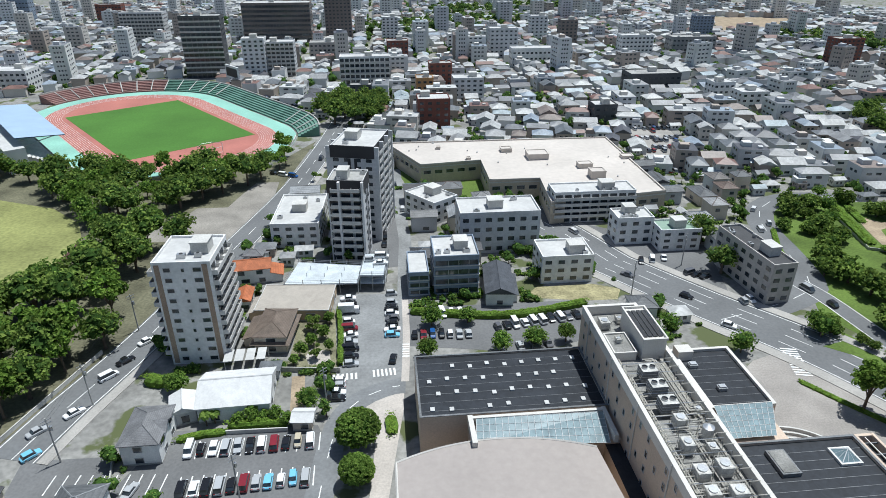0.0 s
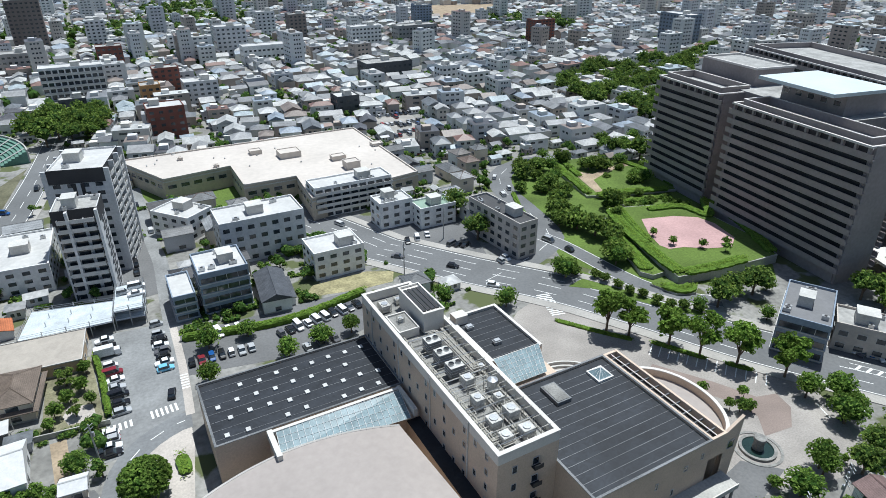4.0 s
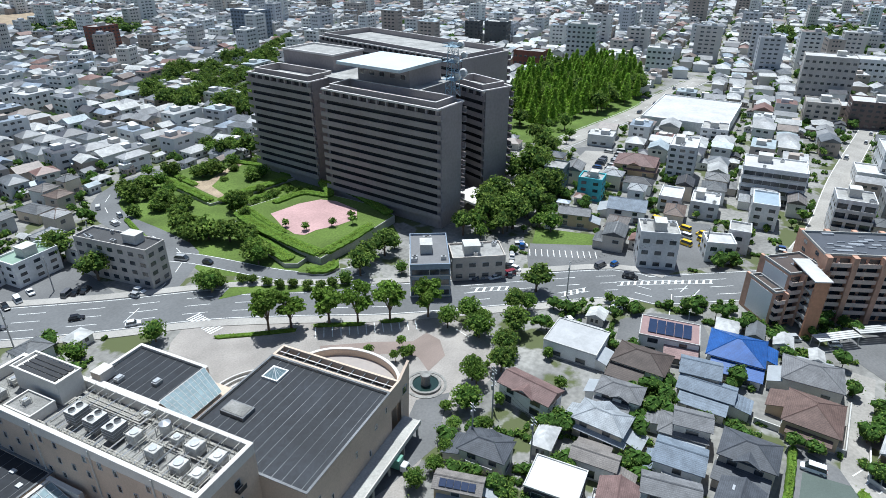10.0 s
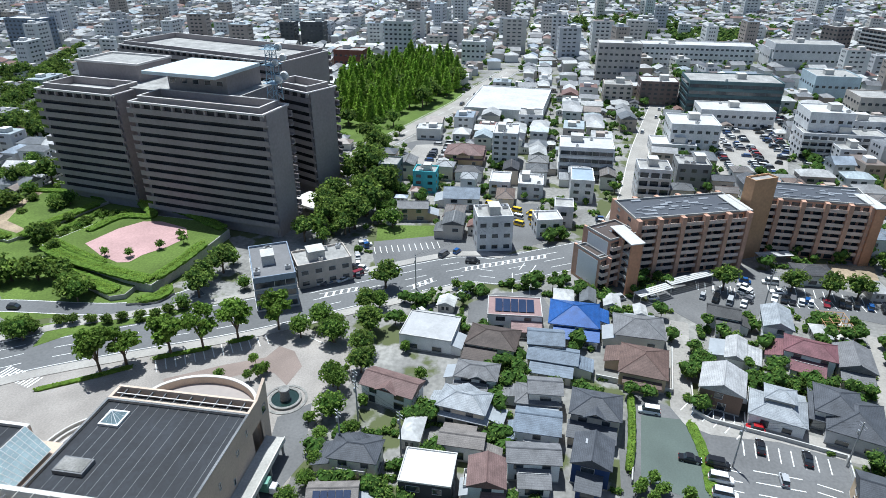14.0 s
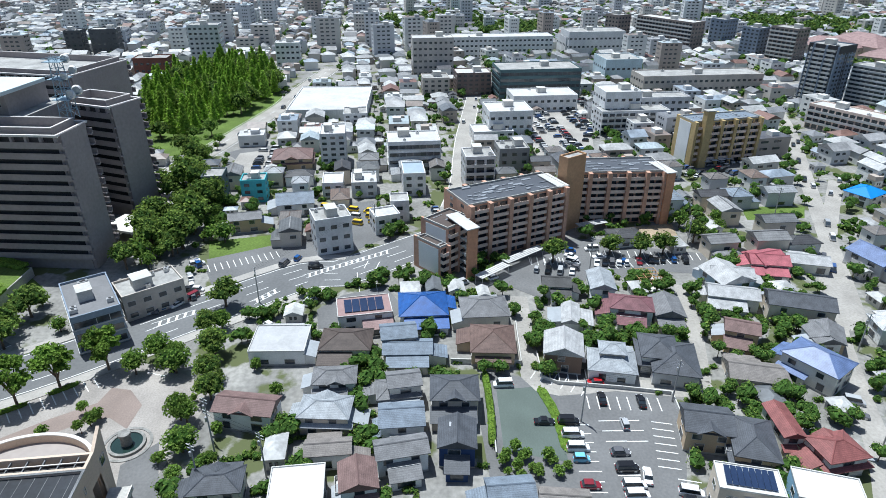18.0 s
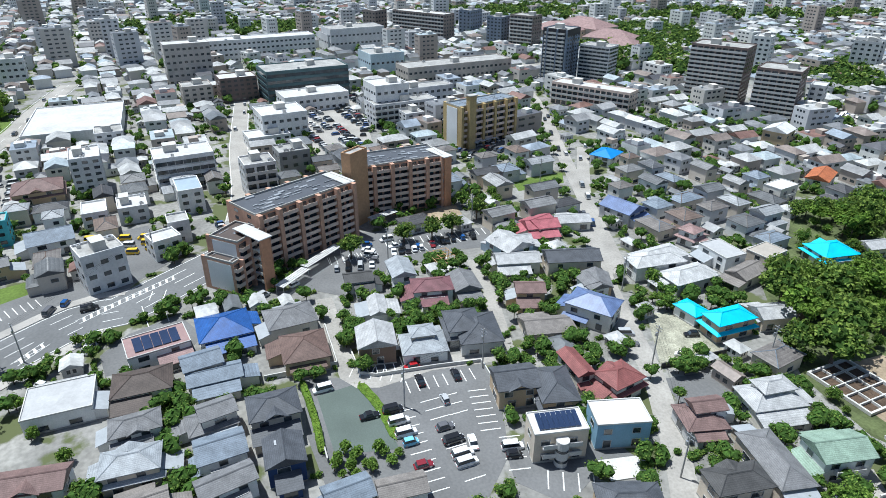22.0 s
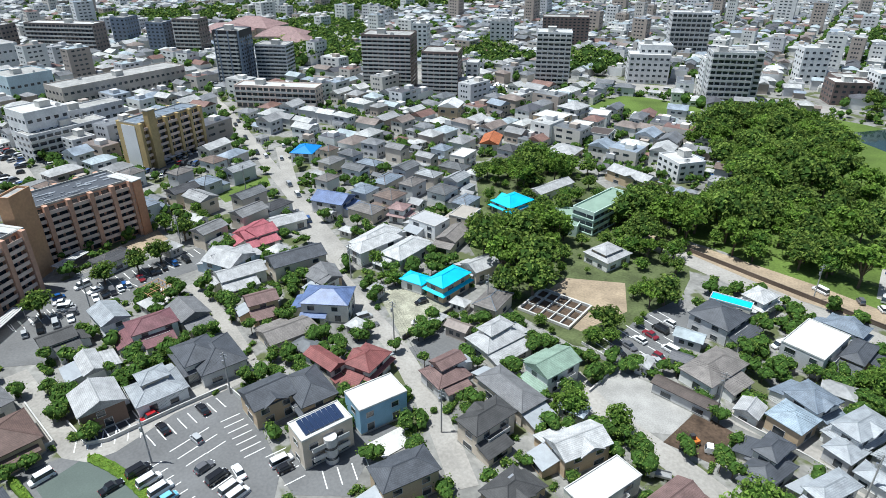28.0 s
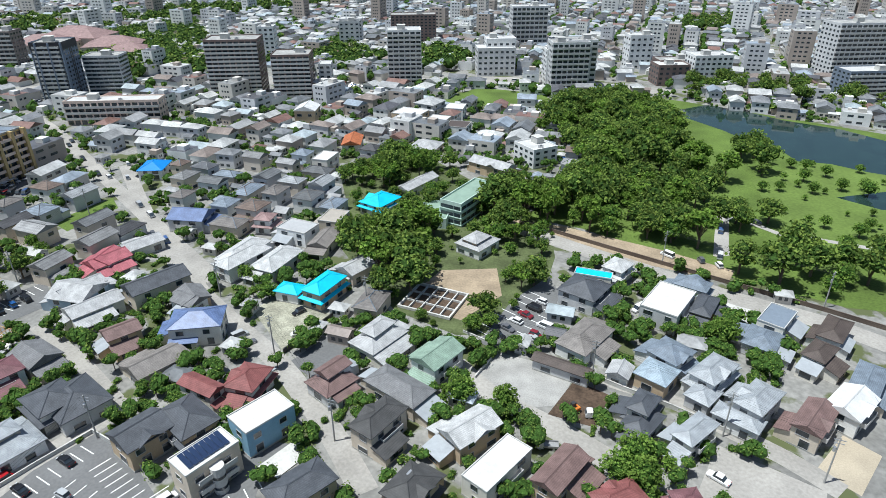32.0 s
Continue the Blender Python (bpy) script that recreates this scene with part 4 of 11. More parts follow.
def car_meshes(kind):
    if kind in CARS:
        return CARS[kind]
    L, W, H, hood, boot = dict(sedan=(4.5, 1.72, 1.45, 1.25, 0.95), kei=(3.4, 1.48, 1.65, 0.6, 0.1), van=(4.7, 1.72, 1.9, 0.75, 0.08), hatch=(4.0, 1.7, 1.5, 1.05, 0.3))[kind]
    w, z = W / 2, 0.78 if kind in ("sedan", "hatch") else 0.92
    lower, cabin, glass = MB(), MB(), MB()
    loft(lower, ((-L / 2, w * 0.86, 0.32, z * 0.82), (-L / 2 + 0.2, w, 0.22, z), (L / 2 - hood, w, 0.22, z + 0.04), (L / 2 - 0.3, w * 0.97, 0.22, z - 0.1), (L / 2, w * 0.82, 0.32, z * 0.72)))
    x0, x1 = -L / 2 + boot, L / 2 - hood
    loft(glass, ((x0, w * 0.9, z - 0.05, z + 0.03), (x0 + 0.28 + boot * 0.25, w * 0.86, z - 0.05, H - 0.08), (x1 - 0.55, w * 0.86, z - 0.05, H - 0.08), (x1, w * 0.9, z - 0.05, z + 0.05)))
    loft(cabin, ((x0 + 0.22 + boot * 0.25, w * 0.8, H - 0.1, H - 0.02), (x0 + 0.4 + boot * 0.25, w * 0.83, H - 0.12, H), (x1 - 0.7, w * 0.83, H - 0.12, H), (x1 - 0.5, w * 0.8, H - 0.1, H - 0.03)))
    wheel = MB()
    n, k = 0, 12
    for y, rr in ((-0.1, 0.3), (0.1, 0.3)):
        wheel.v.extend((rr * math.cos(6.2832 * i / k), y, rr * math.sin(6.2832 * i / k)) for i in range(k))
    wheel.f = [(i, (i + 1) % k, k + (i + 1) % k, k + i) for i in range(k)] + [tuple(range(k, 2 * k)), tuple(range(k - 1, -1, -1))]
    wheel.m = [0] * k + [1, 1]
    hl, tl = MB(), MB()
    hl.box(-0.08, -0.16, -0.07, 0.08, 0.16, 0.07)
    CARS[kind] = (L, W, z, {}, glass.data("glass", GLASS), wheel.data("wheel", (RUBBER, METAL)), hl.data("headlight", LAMP), hl.data("tail_light", TAIL), lower, cabin)
    return CARS[kind]


def car(x, y, rot, kind="sedan", col="white", parked=True):
    L, W, z, painted, glass, wheel, hl, tl, lower, cabin = car_meshes(kind)
    if col not in painted:
        pm = mat("car_paint_" + col, PAINT[col], 0.25, amount=0.05, spec=0.6)
        painted[col] = (lower.data("body", pm), cabin.data("roof", pm))
    name = {"sedan": "saloon car", "kei": "small boxy car", "van": "minivan", "hatch": "hatchback car"}[kind]
    hue = {"lightblue": "light blue", "wine": "dark red"}.get(col, col)
    c = thing("car", x, y, rot, "%s %s %s" % (hue, name, "parked on asphalt" if parked else "standing on the road"), "car", "parked cars" if parked else "cars on the road", z=0.05)
    part("body", painted[col][0], None, c)
    part("roof", painted[col][1], None, c)
    part("cabin_glass", glass, None, c)
    for sx in (-1, 1):
        for sy in (-1, 1):
            part("wheel", wheel, None, c, loc=pose(sx * L * 0.31, sy * (W / 2 - 0.1), 0.3))
    for sy in (-1, 1) if math.hypot(x, y) < 125 else ():
        part("headlight", hl, None, c, loc=pose(L / 2 - 0.1, sy * (W / 2 - 0.32), z * 0.72))
        part("tail_light", tl, None, c, loc=pose(-L / 2 + 0.08, sy * (W / 2 - 0.28), z * 0.8))
    return c


def car_row(a, b, n, face=90, cols=None, kinds=("sedan", "kei", "van", "hatch"), skip=()):
    """n cars side by side from a to b, turned by face from the row's line."""
    d = math.degrees(math.atan2(b[1] - a[1], b[0] - a[0]))
    for i in range(n):
        if i in skip:
            continue
        t = i / max(1, n - 1)
        car(a[0] + (b[0] - a[0]) * t + rng.uniform(-0.12, 0.12), a[1] + (b[1] - a[1]) * t + rng.uniform(-0.12, 0.12), d + face + (180 if rng.random() < 0.4 else 0) + rng.uniform(-2, 2), rng.choice(kinds),
            cols[i % len(cols)] if cols else rng.choice(("white", "white", "white", "black", "silver", "silver", "black", "grey", "black", "blue", "white", "wine", "grey", "white")))


def bays(name, a, b, n, length, label="painted white parking bay lines"):
    """The lines of n parking bays along a to b, length to the left."""
    a, b = Vector(a), Vector(b)
    d = (b - a).normalized()
    s = Vector((-d.y, d.x))
    mb = MB()
    for i in range(n + 1):
        p = a.lerp(b, i / n)
        q = [p - d * 0.12, p + d * 0.12, p + d * 0.12 + s * length, p - d * 0.12 + s * length]
        if length < 0:
            q = q[::-1]
        mb.face([(v.x, v.y, 0.075) for v in q])
    return tagged(new(name, mb.data(name, MARK)), label, "marking", kind="structure")

# ---- ground, roads and open spaces ----
mb = MB()
mb.face(((-3500, -3500, 0), (3500, -3500, 0), (3500, 3500, 0), (-3500, 3500, 0)))
tagged(new("ground", mb.data("ground", ground_mat())), "grey and weedy ground of yards and lanes between houses", "ground", kind="structure")
OPEN = []   # outlines kept clear of houses
road("road", [(32.1, 224.8), (44.6, 202.4), (54.9, 181.7), (58.8, 176.3), (77.0, 154.4), (96.6, 133.3), (111.9, 111.6), (126.3, 89.4), (147.3, 63.7), (167.7, 37.3), (168.9, 27.3), (179.4, 12.6), (193.5, -6.1), (209.3, -23.6)], 17, 0.060, ROADMAT, "wide grey asphalt avenue with white lane lines", (8.0, -8.0), (0.0, 4.2, -4.2))
road("road", [(-87.5, 94.8), (-84.5, 110.6), (-80.2, 127.9), (-76.3, 148.8), (-71.6, 185.3), (-63.2, 241.6), (-59.4, 294.3), (-58.0, 351.4), (-57.2, 459.4)], 11, 0.055, ROADMAT, "grey asphalt street beside the wooded park", (5.0, -5.0), (0.0,))
road("road", [(-23.2, 80.0), (-23.2, 95.0), (-22.6, 104.5), (-20.6, 110.2), (-16.8, 114.6), (-11.5, 117.6), (-8.4, 118.0)], 5.6, 0.050, mat("street_asphalt", (0.19, 0.195, 0.198), 0.9, big=0.1, fine=1.3, amount=0.18, bump=0.15), "access road curving round a clipped tree", (), (0.0,))
road("footway", [(-8.6, 119.6), (-8.8, 128.0), (-9.3, 140.3), (-10.6, 157.8)], 1.9, 0.054, PATHWAY, "beige footway beside the narrow car park", (), ())
road("lane", [(-10.6, 157.0), (-11.7, 179.0), (-12.7, 199.5), (-15.4, 220.0), (-20.7, 273.1)], 4.4, 0.050, WORN, "lane between the parking decks and offices", (), ())
road("road", [(78.0, 146.2), (98.1, 154.4), (112.9, 165.0), (116.9, 185.8), (119.3, 210.9), (127.2, 227.6), (140.4, 236.4), (162.4, 238.6)], 10, 0.050, ROADMAT, "curved grey road round the public gardens", (), (0.0,))
road("road", [(110.1, 167.1), (113.2, 158.5), (115.3, 148.1), (117.2, 137.5), (119.5, 127.5), (122.3, 121.1), (125.9, 116.0), (130.5, 111.6), (135.0, 108.4)], 6.4, 0.062, ROADMAT, "curved grey road below the garden terrace", (3.0, -3.0), ())
road("road", [(221.2, 103.8), (254.0, 110.8), (289.0, 102.9), (329.2, 94.3), (375.3, 84.9), (414.9, 81.3), (486.6, 70.7)], 11, 0.045, LANE, "broad avenue beside the ginkgo trees", (6.6, -6.6), (0.0,))
road("lane", [(245.1, -175.1), (182.3, -134.6), (141.2, -112.6), (116.0, -101.8), (92.1, -92.8), (77.5, -85.1), (65.4, -78.3), (50.2, -67.9)], 5.5, 0.050, LANE, "pale narrow lane between houses", (), ())
road("lane", [(154.1, -26.7), (133.5, -25.7), (117.8, -24.9), (113.2, -30.3), (114.5, -43.7), (112.1, -57.7), (112.5, -66.8)], 5.0, 0.048, LANE, "narrow residential lane", (), ())
road("lane", [(159.6, -76.7), (136.7, -71.3), (115.0, -64.8)], 4.5, 0.048, LANE, "narrow residential lane", (), ())
road("road", [(74.8, -191.9), (55.9, -187.1), (34.8, -181.7), (15.0, -177.4), (-8.9, -172.0), (-29.7, -169.4), (-50.1, -162.6)], 7.5, 0.050, LANE, "pale road along the garden wall", (), ())
road("lane", [(51.8, -110.7), (40.0, -104.0), (24.4, -100.1), (12.1, -96.5), (1.0, -91.9)], 6, 0.048, LANE, "pale lane past an earth plot", (), ())
road("lane", [(17.9, -120.7), (2.2, -119.5), (-10.7, -115.2), (-20.8, -111.9), (-30.5, -107.2)], 5, 0.048, LANE, "pale lane between houses", (), ())
road("road", [(218.7, -9.9), (246.5, -14.7), (307.2, -19.8), (400.0, -31.6), (479.1, -41.2)], 9, 0.050, LANE, "straight street between low buildings", (4.2, -4.2), ())
road("road", [(371.1, -212.2), (320.0, -195.0), (244.7, -162.5), (175.0, -132.8), (133.9, -115.3)], 6, 0.046, LANE, "straight narrow street through the district", (), ())
road("road", [(445.4, -230.0), (352.4, -332.7), (241.8, -339.6), (205.5, -380.2), (140.5, -412.6), (44.7, -419.7)], 18, 0.045, LANE, "far street below the towers", (), ())
hatch([(166.3, 38.2), (174.5, 26.1), (184.1, 10.9)], 2.3)
hatch([(151.2, 50.3), (156.0, 46.4), (161.1, 42.1)], 2.3)
zebra((89.7, 132.5), (88.1, 120.8), 4.0)
zebra((-16.6, 122.6), (-10.6, 123.6), 2.8)
zebra((-26.2, 121.0), (-19.8, 121.9), 2.4)
zebra((-8.9, 129.4), (-9.2, 135.6), 1.8)
hatch([(140.4, 74.4), (145.1, 68.1), (149.0, 62.6)], 2.4)
pavement([(32.1, 224.8), (44.6, 202.4), (54.9, 181.7), (58.8, 176.3), (77.0, 154.4), (96.6, 133.3), (111.9, 111.6), (126.3, 89.4), (147.3, 63.7), (167.7, 37.3), (168.9, 27.3)], 10.3, 3.2)
pavement([(32.1, 224.8), (44.6, 202.4), (54.9, 181.7), (58.8, 176.3), (77.0, 154.4), (96.6, 133.3), (111.9, 111.6), (126.3, 89.4), (147.3, 63.7), (167.7, 37.3), (168.9, 27.3)], -10.3, 3.2)
pavement([(-87.5, 94.8), (-84.5, 110.6), (-80.2, 127.9), (-76.3, 148.8), (-71.6, 185.3), (-63.2, 241.6), (-59.4, 294.3)], -7.0, 2.6)
OPEN.append([(-22.3, 148.5), (-6.4, 149.9), (-3.8, 82.4), (-23.9, 80.0), (-23.7, 114.6)])
OPEN.append([(-96.0, 127.2), (-69.6, 130.3), (-58.1, 102.9), (-67.1, 94.2), (-84.9, 94.3)])
OPEN.append([(172.3, 145.8), (176.0, 84.4), (159.0, 53.7), (130.9, 50.4), (116.0, 49.0), (101.3, 51.9), (81.7, 48.7), (82.6, 87.0)])
OPEN.append([(146.4, 243.7), (205.6, 189.9), (178.4, 125.4), (131.1, 90.5), (116.5, 116.0), (93.0, 180.1)])
OPEN.append([(214.4, 124.3), (291.7, 120.0), (229.6, 78.7), (174.1, 65.7), (169.9, 91.9)])
OPEN.append([(-30.4, 220.7), (-13.0, 220.6), (-10.8, 175.1), (-24.8, 171.4)])
OPEN.append([(81.5, 152.3), (107.7, 152.4), (88.7, 115.0), (53.7, 127.6)])
_p = [(361.2, 167.0), (279.9, 126.1), (284.0, 111.5), (326.8, 98.3), (375.3, 84.9), (495.2, 113.6), (504.1, 154.3), (442.0, 181.9)]
sheet("grove_lawn", _p, 0.028, GRASS, "grass under the ginkgo grove")
OPEN.append(_p)
_p = [(256.3, 86.5), (285.6, 87.6), (293.8, 67.7), (261.3, 65.2), (253.4, 75.6)]
sheet("parking_lot", _p, 0.033, LANE, "pale car park behind houses")
OPEN.append(_p)
OPEN.append([(213.1, 100.7), (276.8, 122.9), (317.4, 102.5), (391.4, 82.7), (375.2, 77.0), (302.4, 87.7), (253.7, 92.2), (212.9, 89.5)])
OPEN.append([(106.3, 68.8), (117.8, 55.4), (134.6, 40.6), (109.3, 27.8), (93.7, 39.3), (95.7, 43.0), (83.6, 52.0)])
_p = [(97.0, 93.3), (105.8, 81.9), (110.8, 74.0), (115.9, 73.0), (115.0, 68.3), (109.8, 63.7), (102.3, 64.0), (105.8, 69.1), (104.0, 75.1), (97.9, 83.6), (93.3, 90.3)]
sheet("drive", _p, 0.039, mat("red_paving", (0.25, 0.2, 0.175), 0.9, amount=0.15), "dull red paved drive across the plaza")
OPEN.append(_p)
OPEN.append([(155.5, -211.9), (123.5, -247.9), (77.0, -213.9), (52.5, -207.8), (39.9, -171.0), (38.2, -140.0), (42.6, -123.6), (56.6, -119.5), (76.5, -121.6), (93.4, -133.7), (117.3, -146.7), (122.2, -163.7)])
GROVE = [(150.5, -205.9), (123.5, -240.9), (79.0, -212.9), (56.5, -200.8), (45.9, -174.0), (42.2, -150.0), (44.6, -126.6), (56.6, -121.5), (76.5, -124.6), (93.4, -135.7), (113.3, -150.7), (118.2, -165.7)]
# Grass and earth green, darkened in colour for the trees' shade.
sheet("grove_ground", GROVE, 0.022, mat("shady_grass", (0.09, 0.11, 0.045), 0.95, big=0.15, fine=1.4, amount=0.35, bump=0.3), "rough grass and earth under garden trees")
_p = [(69.9, -195.1), (49.5, -197.5), (14.3, -193.8), (-6.4, -189.3), (-5.4, -181.2), (17.6, -181.7), (50.0, -185.9)]
sheet("earth_strip", _p, 0.046, SOIL, "bare earth under trees along a garden wall")
OPEN.append(_p)
_p = [(148.3, 30.7), (155.7, 24.6), (161.1, 12.3), (147.8, 6.0), (140.7, 12.0), (139.2, 17.7), (138.9, 28.9)]
sheet("parking_lot", _p, 0.042, ASPHALT, "asphalt yard between a hall and houses")
OPEN.append(_p)
_p = [(178.8, 70.6), (190.9, 46.8), (203.9, 13.0), (201.5, 5.2), (187.8, 19.9), (167.8, 47.8), (164.6, 63.8)]
sheet("parking_lot", _p, 0.041, ASPHALT, "asphalt car park along the avenue")
OPEN.append(_p)
_p = [(165.3, -18.9), (190.3, -47.0), (188.5, -56.7), (179.5, -92.7), (165.9, -85.7), (172.2, -52.2), (160.0, -47.0), (152.5, -33.1)]
sheet("parking_lot", _p, 0.043, ASPHALT, "asphalt car park of the brown flats")
OPEN.append(_p)
_p = [(-58.3, 102.9), (-26.9, 104.8), (-22.7, 96.1), (-25.5, 82.7), (-60.2, 81.1), (-63.7, 85.5)]
sheet("parking_lot", _p, 0.030, ASPHALT, "asphalt car park with white bays")
OPEN.append(_p)
_p = [(-84.9, 94.3), (-67.1, 95.7), (-63.3, 84.6), (-82.6, 81.2)]
sheet("forecourt", _p, 0.028, ASPHALT, "asphalt forecourt")
OPEN.append(_p)
sheet("plaza_paving", [(-20.2, 108.6), (-16.4, 112.6), (-12.4, 115.0), (-8.6, 115.6), (-8.4, 109.5), (-9.2, 97.8), (-10.1, 82.0), (-13.6, 82.0), (-13.8, 100.3), (-14.6, 105.4), (-16.4, 108.0)], 0.046, PATHWAY, "beige paved footway beside the theatre")
_p = [(-30.6, 160.6), (-11.6, 160.6), (-9.8, 140.0), (-9.0, 121.5), (-17.0, 117.4), (-21.5, 112.0), (-27.4, 110.6), (-25.3, 124.3), (-27.4, 144.0)]
sheet("parking_lot", _p, 0.032, WORN, "narrow car park beside the access lane")
OPEN.append(_p)
_p = [(-9.9, 152.8), (40.8, 157.0), (43.8, 139.4), (24.2, 131.1), (-8.2, 134.1)]
sheet("parking_lot", _p, 0.034, ASPHALT, "asphalt car park behind the theatre")
OPEN.append(_p)
_p = [(78.4, 127.4), (101.0, 137.1), (113.7, 105.4), (129.2, 82.4), (122.6, 61.5), (114.7, 48.5), (87.6, 52.9), (67.6, 48.0), (49.1, 69.2), (63.6, 113.3)]
sheet("plaza", _p, 0.026, mat("plaza_paving", (0.31, 0.285, 0.26), 0.85, big=0.1, fine=2.5, amount=0.2), "pale paved plaza in front of the theatre")
OPEN.append(_p)
_p = [(75.4, 87.5), (80.9, 84.5), (85.7, 70.7), (84.0, 56.6), (80.1, 55.0), (77.1, 62.3), (72.7, 69.1), (69.4, 77.2)]
sheet("drive", _p, 0.036, ASPHALT, "grey curved drive across the plaza")
OPEN.append(_p)
_p = [(92.1, 61.0), (98.3, 55.7), (81.9, 49.8), (68.4, 52.2), (57.0, 55.3), (61.8, 62.5), (78.9, 57.3)]
sheet("drive", _p, 0.038, ASPHALT, "grey service drive beside the hall")
OPEN.append(_p)
_p = [(128.1, 235.0), (165.7, 231.7), (195.5, 218.9), (192.4, 183.2), (173.4, 125.7), (160.1, 111.2), (120.3, 124.2), (106.9, 148.4), (114.5, 172.5)]
sheet("garden_lawn", _p, 0.030, GRASS, "green lawn of the public garden")
OPEN.append(_p)
_p = [(151.9, 203.1), (164.1, 206.8), (187.0, 213.7), (184.2, 206.9), (164.3, 199.7), (149.1, 196.2)]
sheet("garden_path", _p, 0.060, SOIL, "sandy garden path")
OPEN.append(_p)
OPEN.append([(142.0, 172.3), (130.9, 130.8), (133.1, 125.3), (160.5, 122.4), (173.1, 120.4), (191.9, 163.2), (192.5, 179.0)])
terrace("garden_terrace", [(142.9, 172.1), (139.3, 163.8), (134.6, 147.6), (130.9, 130.7), (129.7, 120.8), (145.6, 119.2), (169.2, 119.6), (173.0, 131.0), (173.0, 160.0), (160.0, 168.0)], 3.0, CONC, GRASS, "raised garden terrace behind a stone retaining wall")
terrace("lower_terrace", [(138.7, 168.6), (131.4, 158.6), (127.2, 141.3), (123.3, 130.0), (125.5, 126.6), (131.0, 127.0), (131.9, 131.3), (135.5, 147.6), (140.0, 163.8)], 1.5, CONC, GRASS, "low planted step below the garden terrace")
terrace("lower_terrace", [(122.2, 124.0), (125.4, 116.3), (131.2, 114.5), (135.4, 118.1), (129.7, 120.5), (128.7, 124.5)], 0.7, CONC, GRASS, "small planted bed with a stone edge below the terrace")
sheet("pink_plaza", [(147.2, 159.0), (159.7, 156.5), (166.9, 152.2), (168.6, 145.7), (166.1, 134.3), (159.9, 129.4), (151.8, 131.6), (145.2, 135.5), (139.9, 136.4), (138.8, 139.8), (141.7, 148.6)], 3.12, PINK, "pink paved garden terrace")
terrace("garden_terrace", [(153.7, 230.4), (148.0, 205.0), (145.5, 189.3), (156.5, 185.7), (183.5, 180.9), (188.7, 201.6), (187.3, 221.3), (172.7, 229.9)], 1.0, CONC, GRASS, "hedged garden terrace with a sandy path")
sheet("garden_path", [(156.4, 216.3), (153.2, 202.9), (150.6, 188.6), (154.8, 192.0), (158.5, 203.2), (166.0, 207.0), (175.1, 210.5), (185.0, 212.3), (184.0, 215.3), (173.0, 213.5), (163.0, 209.5)], 1.12, SOIL, "sandy curving garden path")
terrace("garden_terrace", [(153.0, 180.5), (176.0, 177.0), (173.0, 163.0), (153.0, 168.0)], 1.0, CONC, GRASS, "sunken shrub garden between stone walls")
_p = [(124.0, 186.0), (134.1, 183.9), (137.9, 159.0), (138.9, 134.6), (127.0, 124.7), (111.6, 150.9), (115.9, 171.3)]
sheet("grass_verge", _p, 0.029, GRASS, "grass verge beside the road")
OPEN.append(_p)
sheet("grass_verge", [(99.3, 133.4), (109.9, 137.0), (113.9, 128.1), (115.8, 120.4), (120.3, 112.5), (126.8, 106.5), (124.1, 104.6), (118.3, 111.0), (113.2, 118.3), (109.3, 125.5), (105.2, 129.3)], 0.09, GRASS, "grass verge with small round trees between two roads", thick=0.09)
_p = [(107.6, 141.2), (123.9, 113.3), (133.5, 94.5), (116.7, 111.5), (101.1, 133.7)]
sheet("grass_verge", _p, 0.031, GRASS, "grass verge beside the road")
OPEN.append(_p)
OPEN.append([(-9.0, 136.0), (30.0, 136.0), (30.0, 120.0), (-8.0, 118.0)])
OPEN.append([(22.0, 166.0), (31.0, 167.0), (46.0, 168.0), (58.0, 166.0), (62.0, 158.0), (56.0, 148.0), (42.0, 148.0)])
_p = [(24.6, 158.6), (29.2, 164.8), (46.4, 166.6), (54.4, 163.4), (52.0, 157.4), (42.0, 156.6)]
sheet("vacant_plot", _p, 0.028, mat("dry_weeds", (0.3, 0.27, 0.15), 0.95, big=0.25, fine=1.4, amount=0.35, bump=0.3), "weedy vacant plot")
OPEN.append(_p)
_p = [(-200.0, 245.0), (-178.8, 236.0), (-152.1, 227.0), (-135.0, 213.0), (-126.4, 198.6), (-126.0, 181.5), (-131.9, 161.5), (-150.0, 140.0), (-230.0, 150.0)]
sheet("ball_field", _p, 0.040, DRYGRASS, "mown sports ground")
OPEN.append(_p)
_p = [(-207.9, 282.3), (-123.2, 269.9), (-80.5, 273.5), (-65.0, 318.1), (-67.7, 251.5), (-73.6, 191.6), (-82.5, 137.8), (-92.3, 98.7), (-123.6, 94.2), (-281.0, 274.7)]
# Dark earth colour that also carries the shade of the park trees.
sheet("park_ground", _p, 0.020, mat("park_earth", (0.13, 0.125, 0.08), 0.95, big=0.1, fine=1.2, amount=0.35, bump=0.3), "earth and grass under park trees, coloured dark with their shade")
OPEN.append(_p)
CLEARING = [(-95.8, 227.0), (-84.0, 228.0), (-82.0, 243.6), (-79.8, 255.6), (-70.3, 256.6), (-67.7, 233.9), (-71.8, 210.8), (-74.9, 193.8), (-92.8, 196.6), (-112.1, 196.7), (-116.0, 206.0), (-98.9, 211.5)]
sheet("clearing", CLEARING, 0.045, mat("brown_grey_gravel", (0.27, 0.25, 0.22), 0.95, big=0.12, fine=1.6, amount=0.22), "grey-brown gravel clearing among park trees")
_p = [(120.2, -14.0), (116.3, -27.2), (110.2, -55.9), (98.7, -55.1), (81.0, -48.4), (73.0, -39.9), (73.5, -19.2), (78.5, -12.4), (100.9, -11.4)]
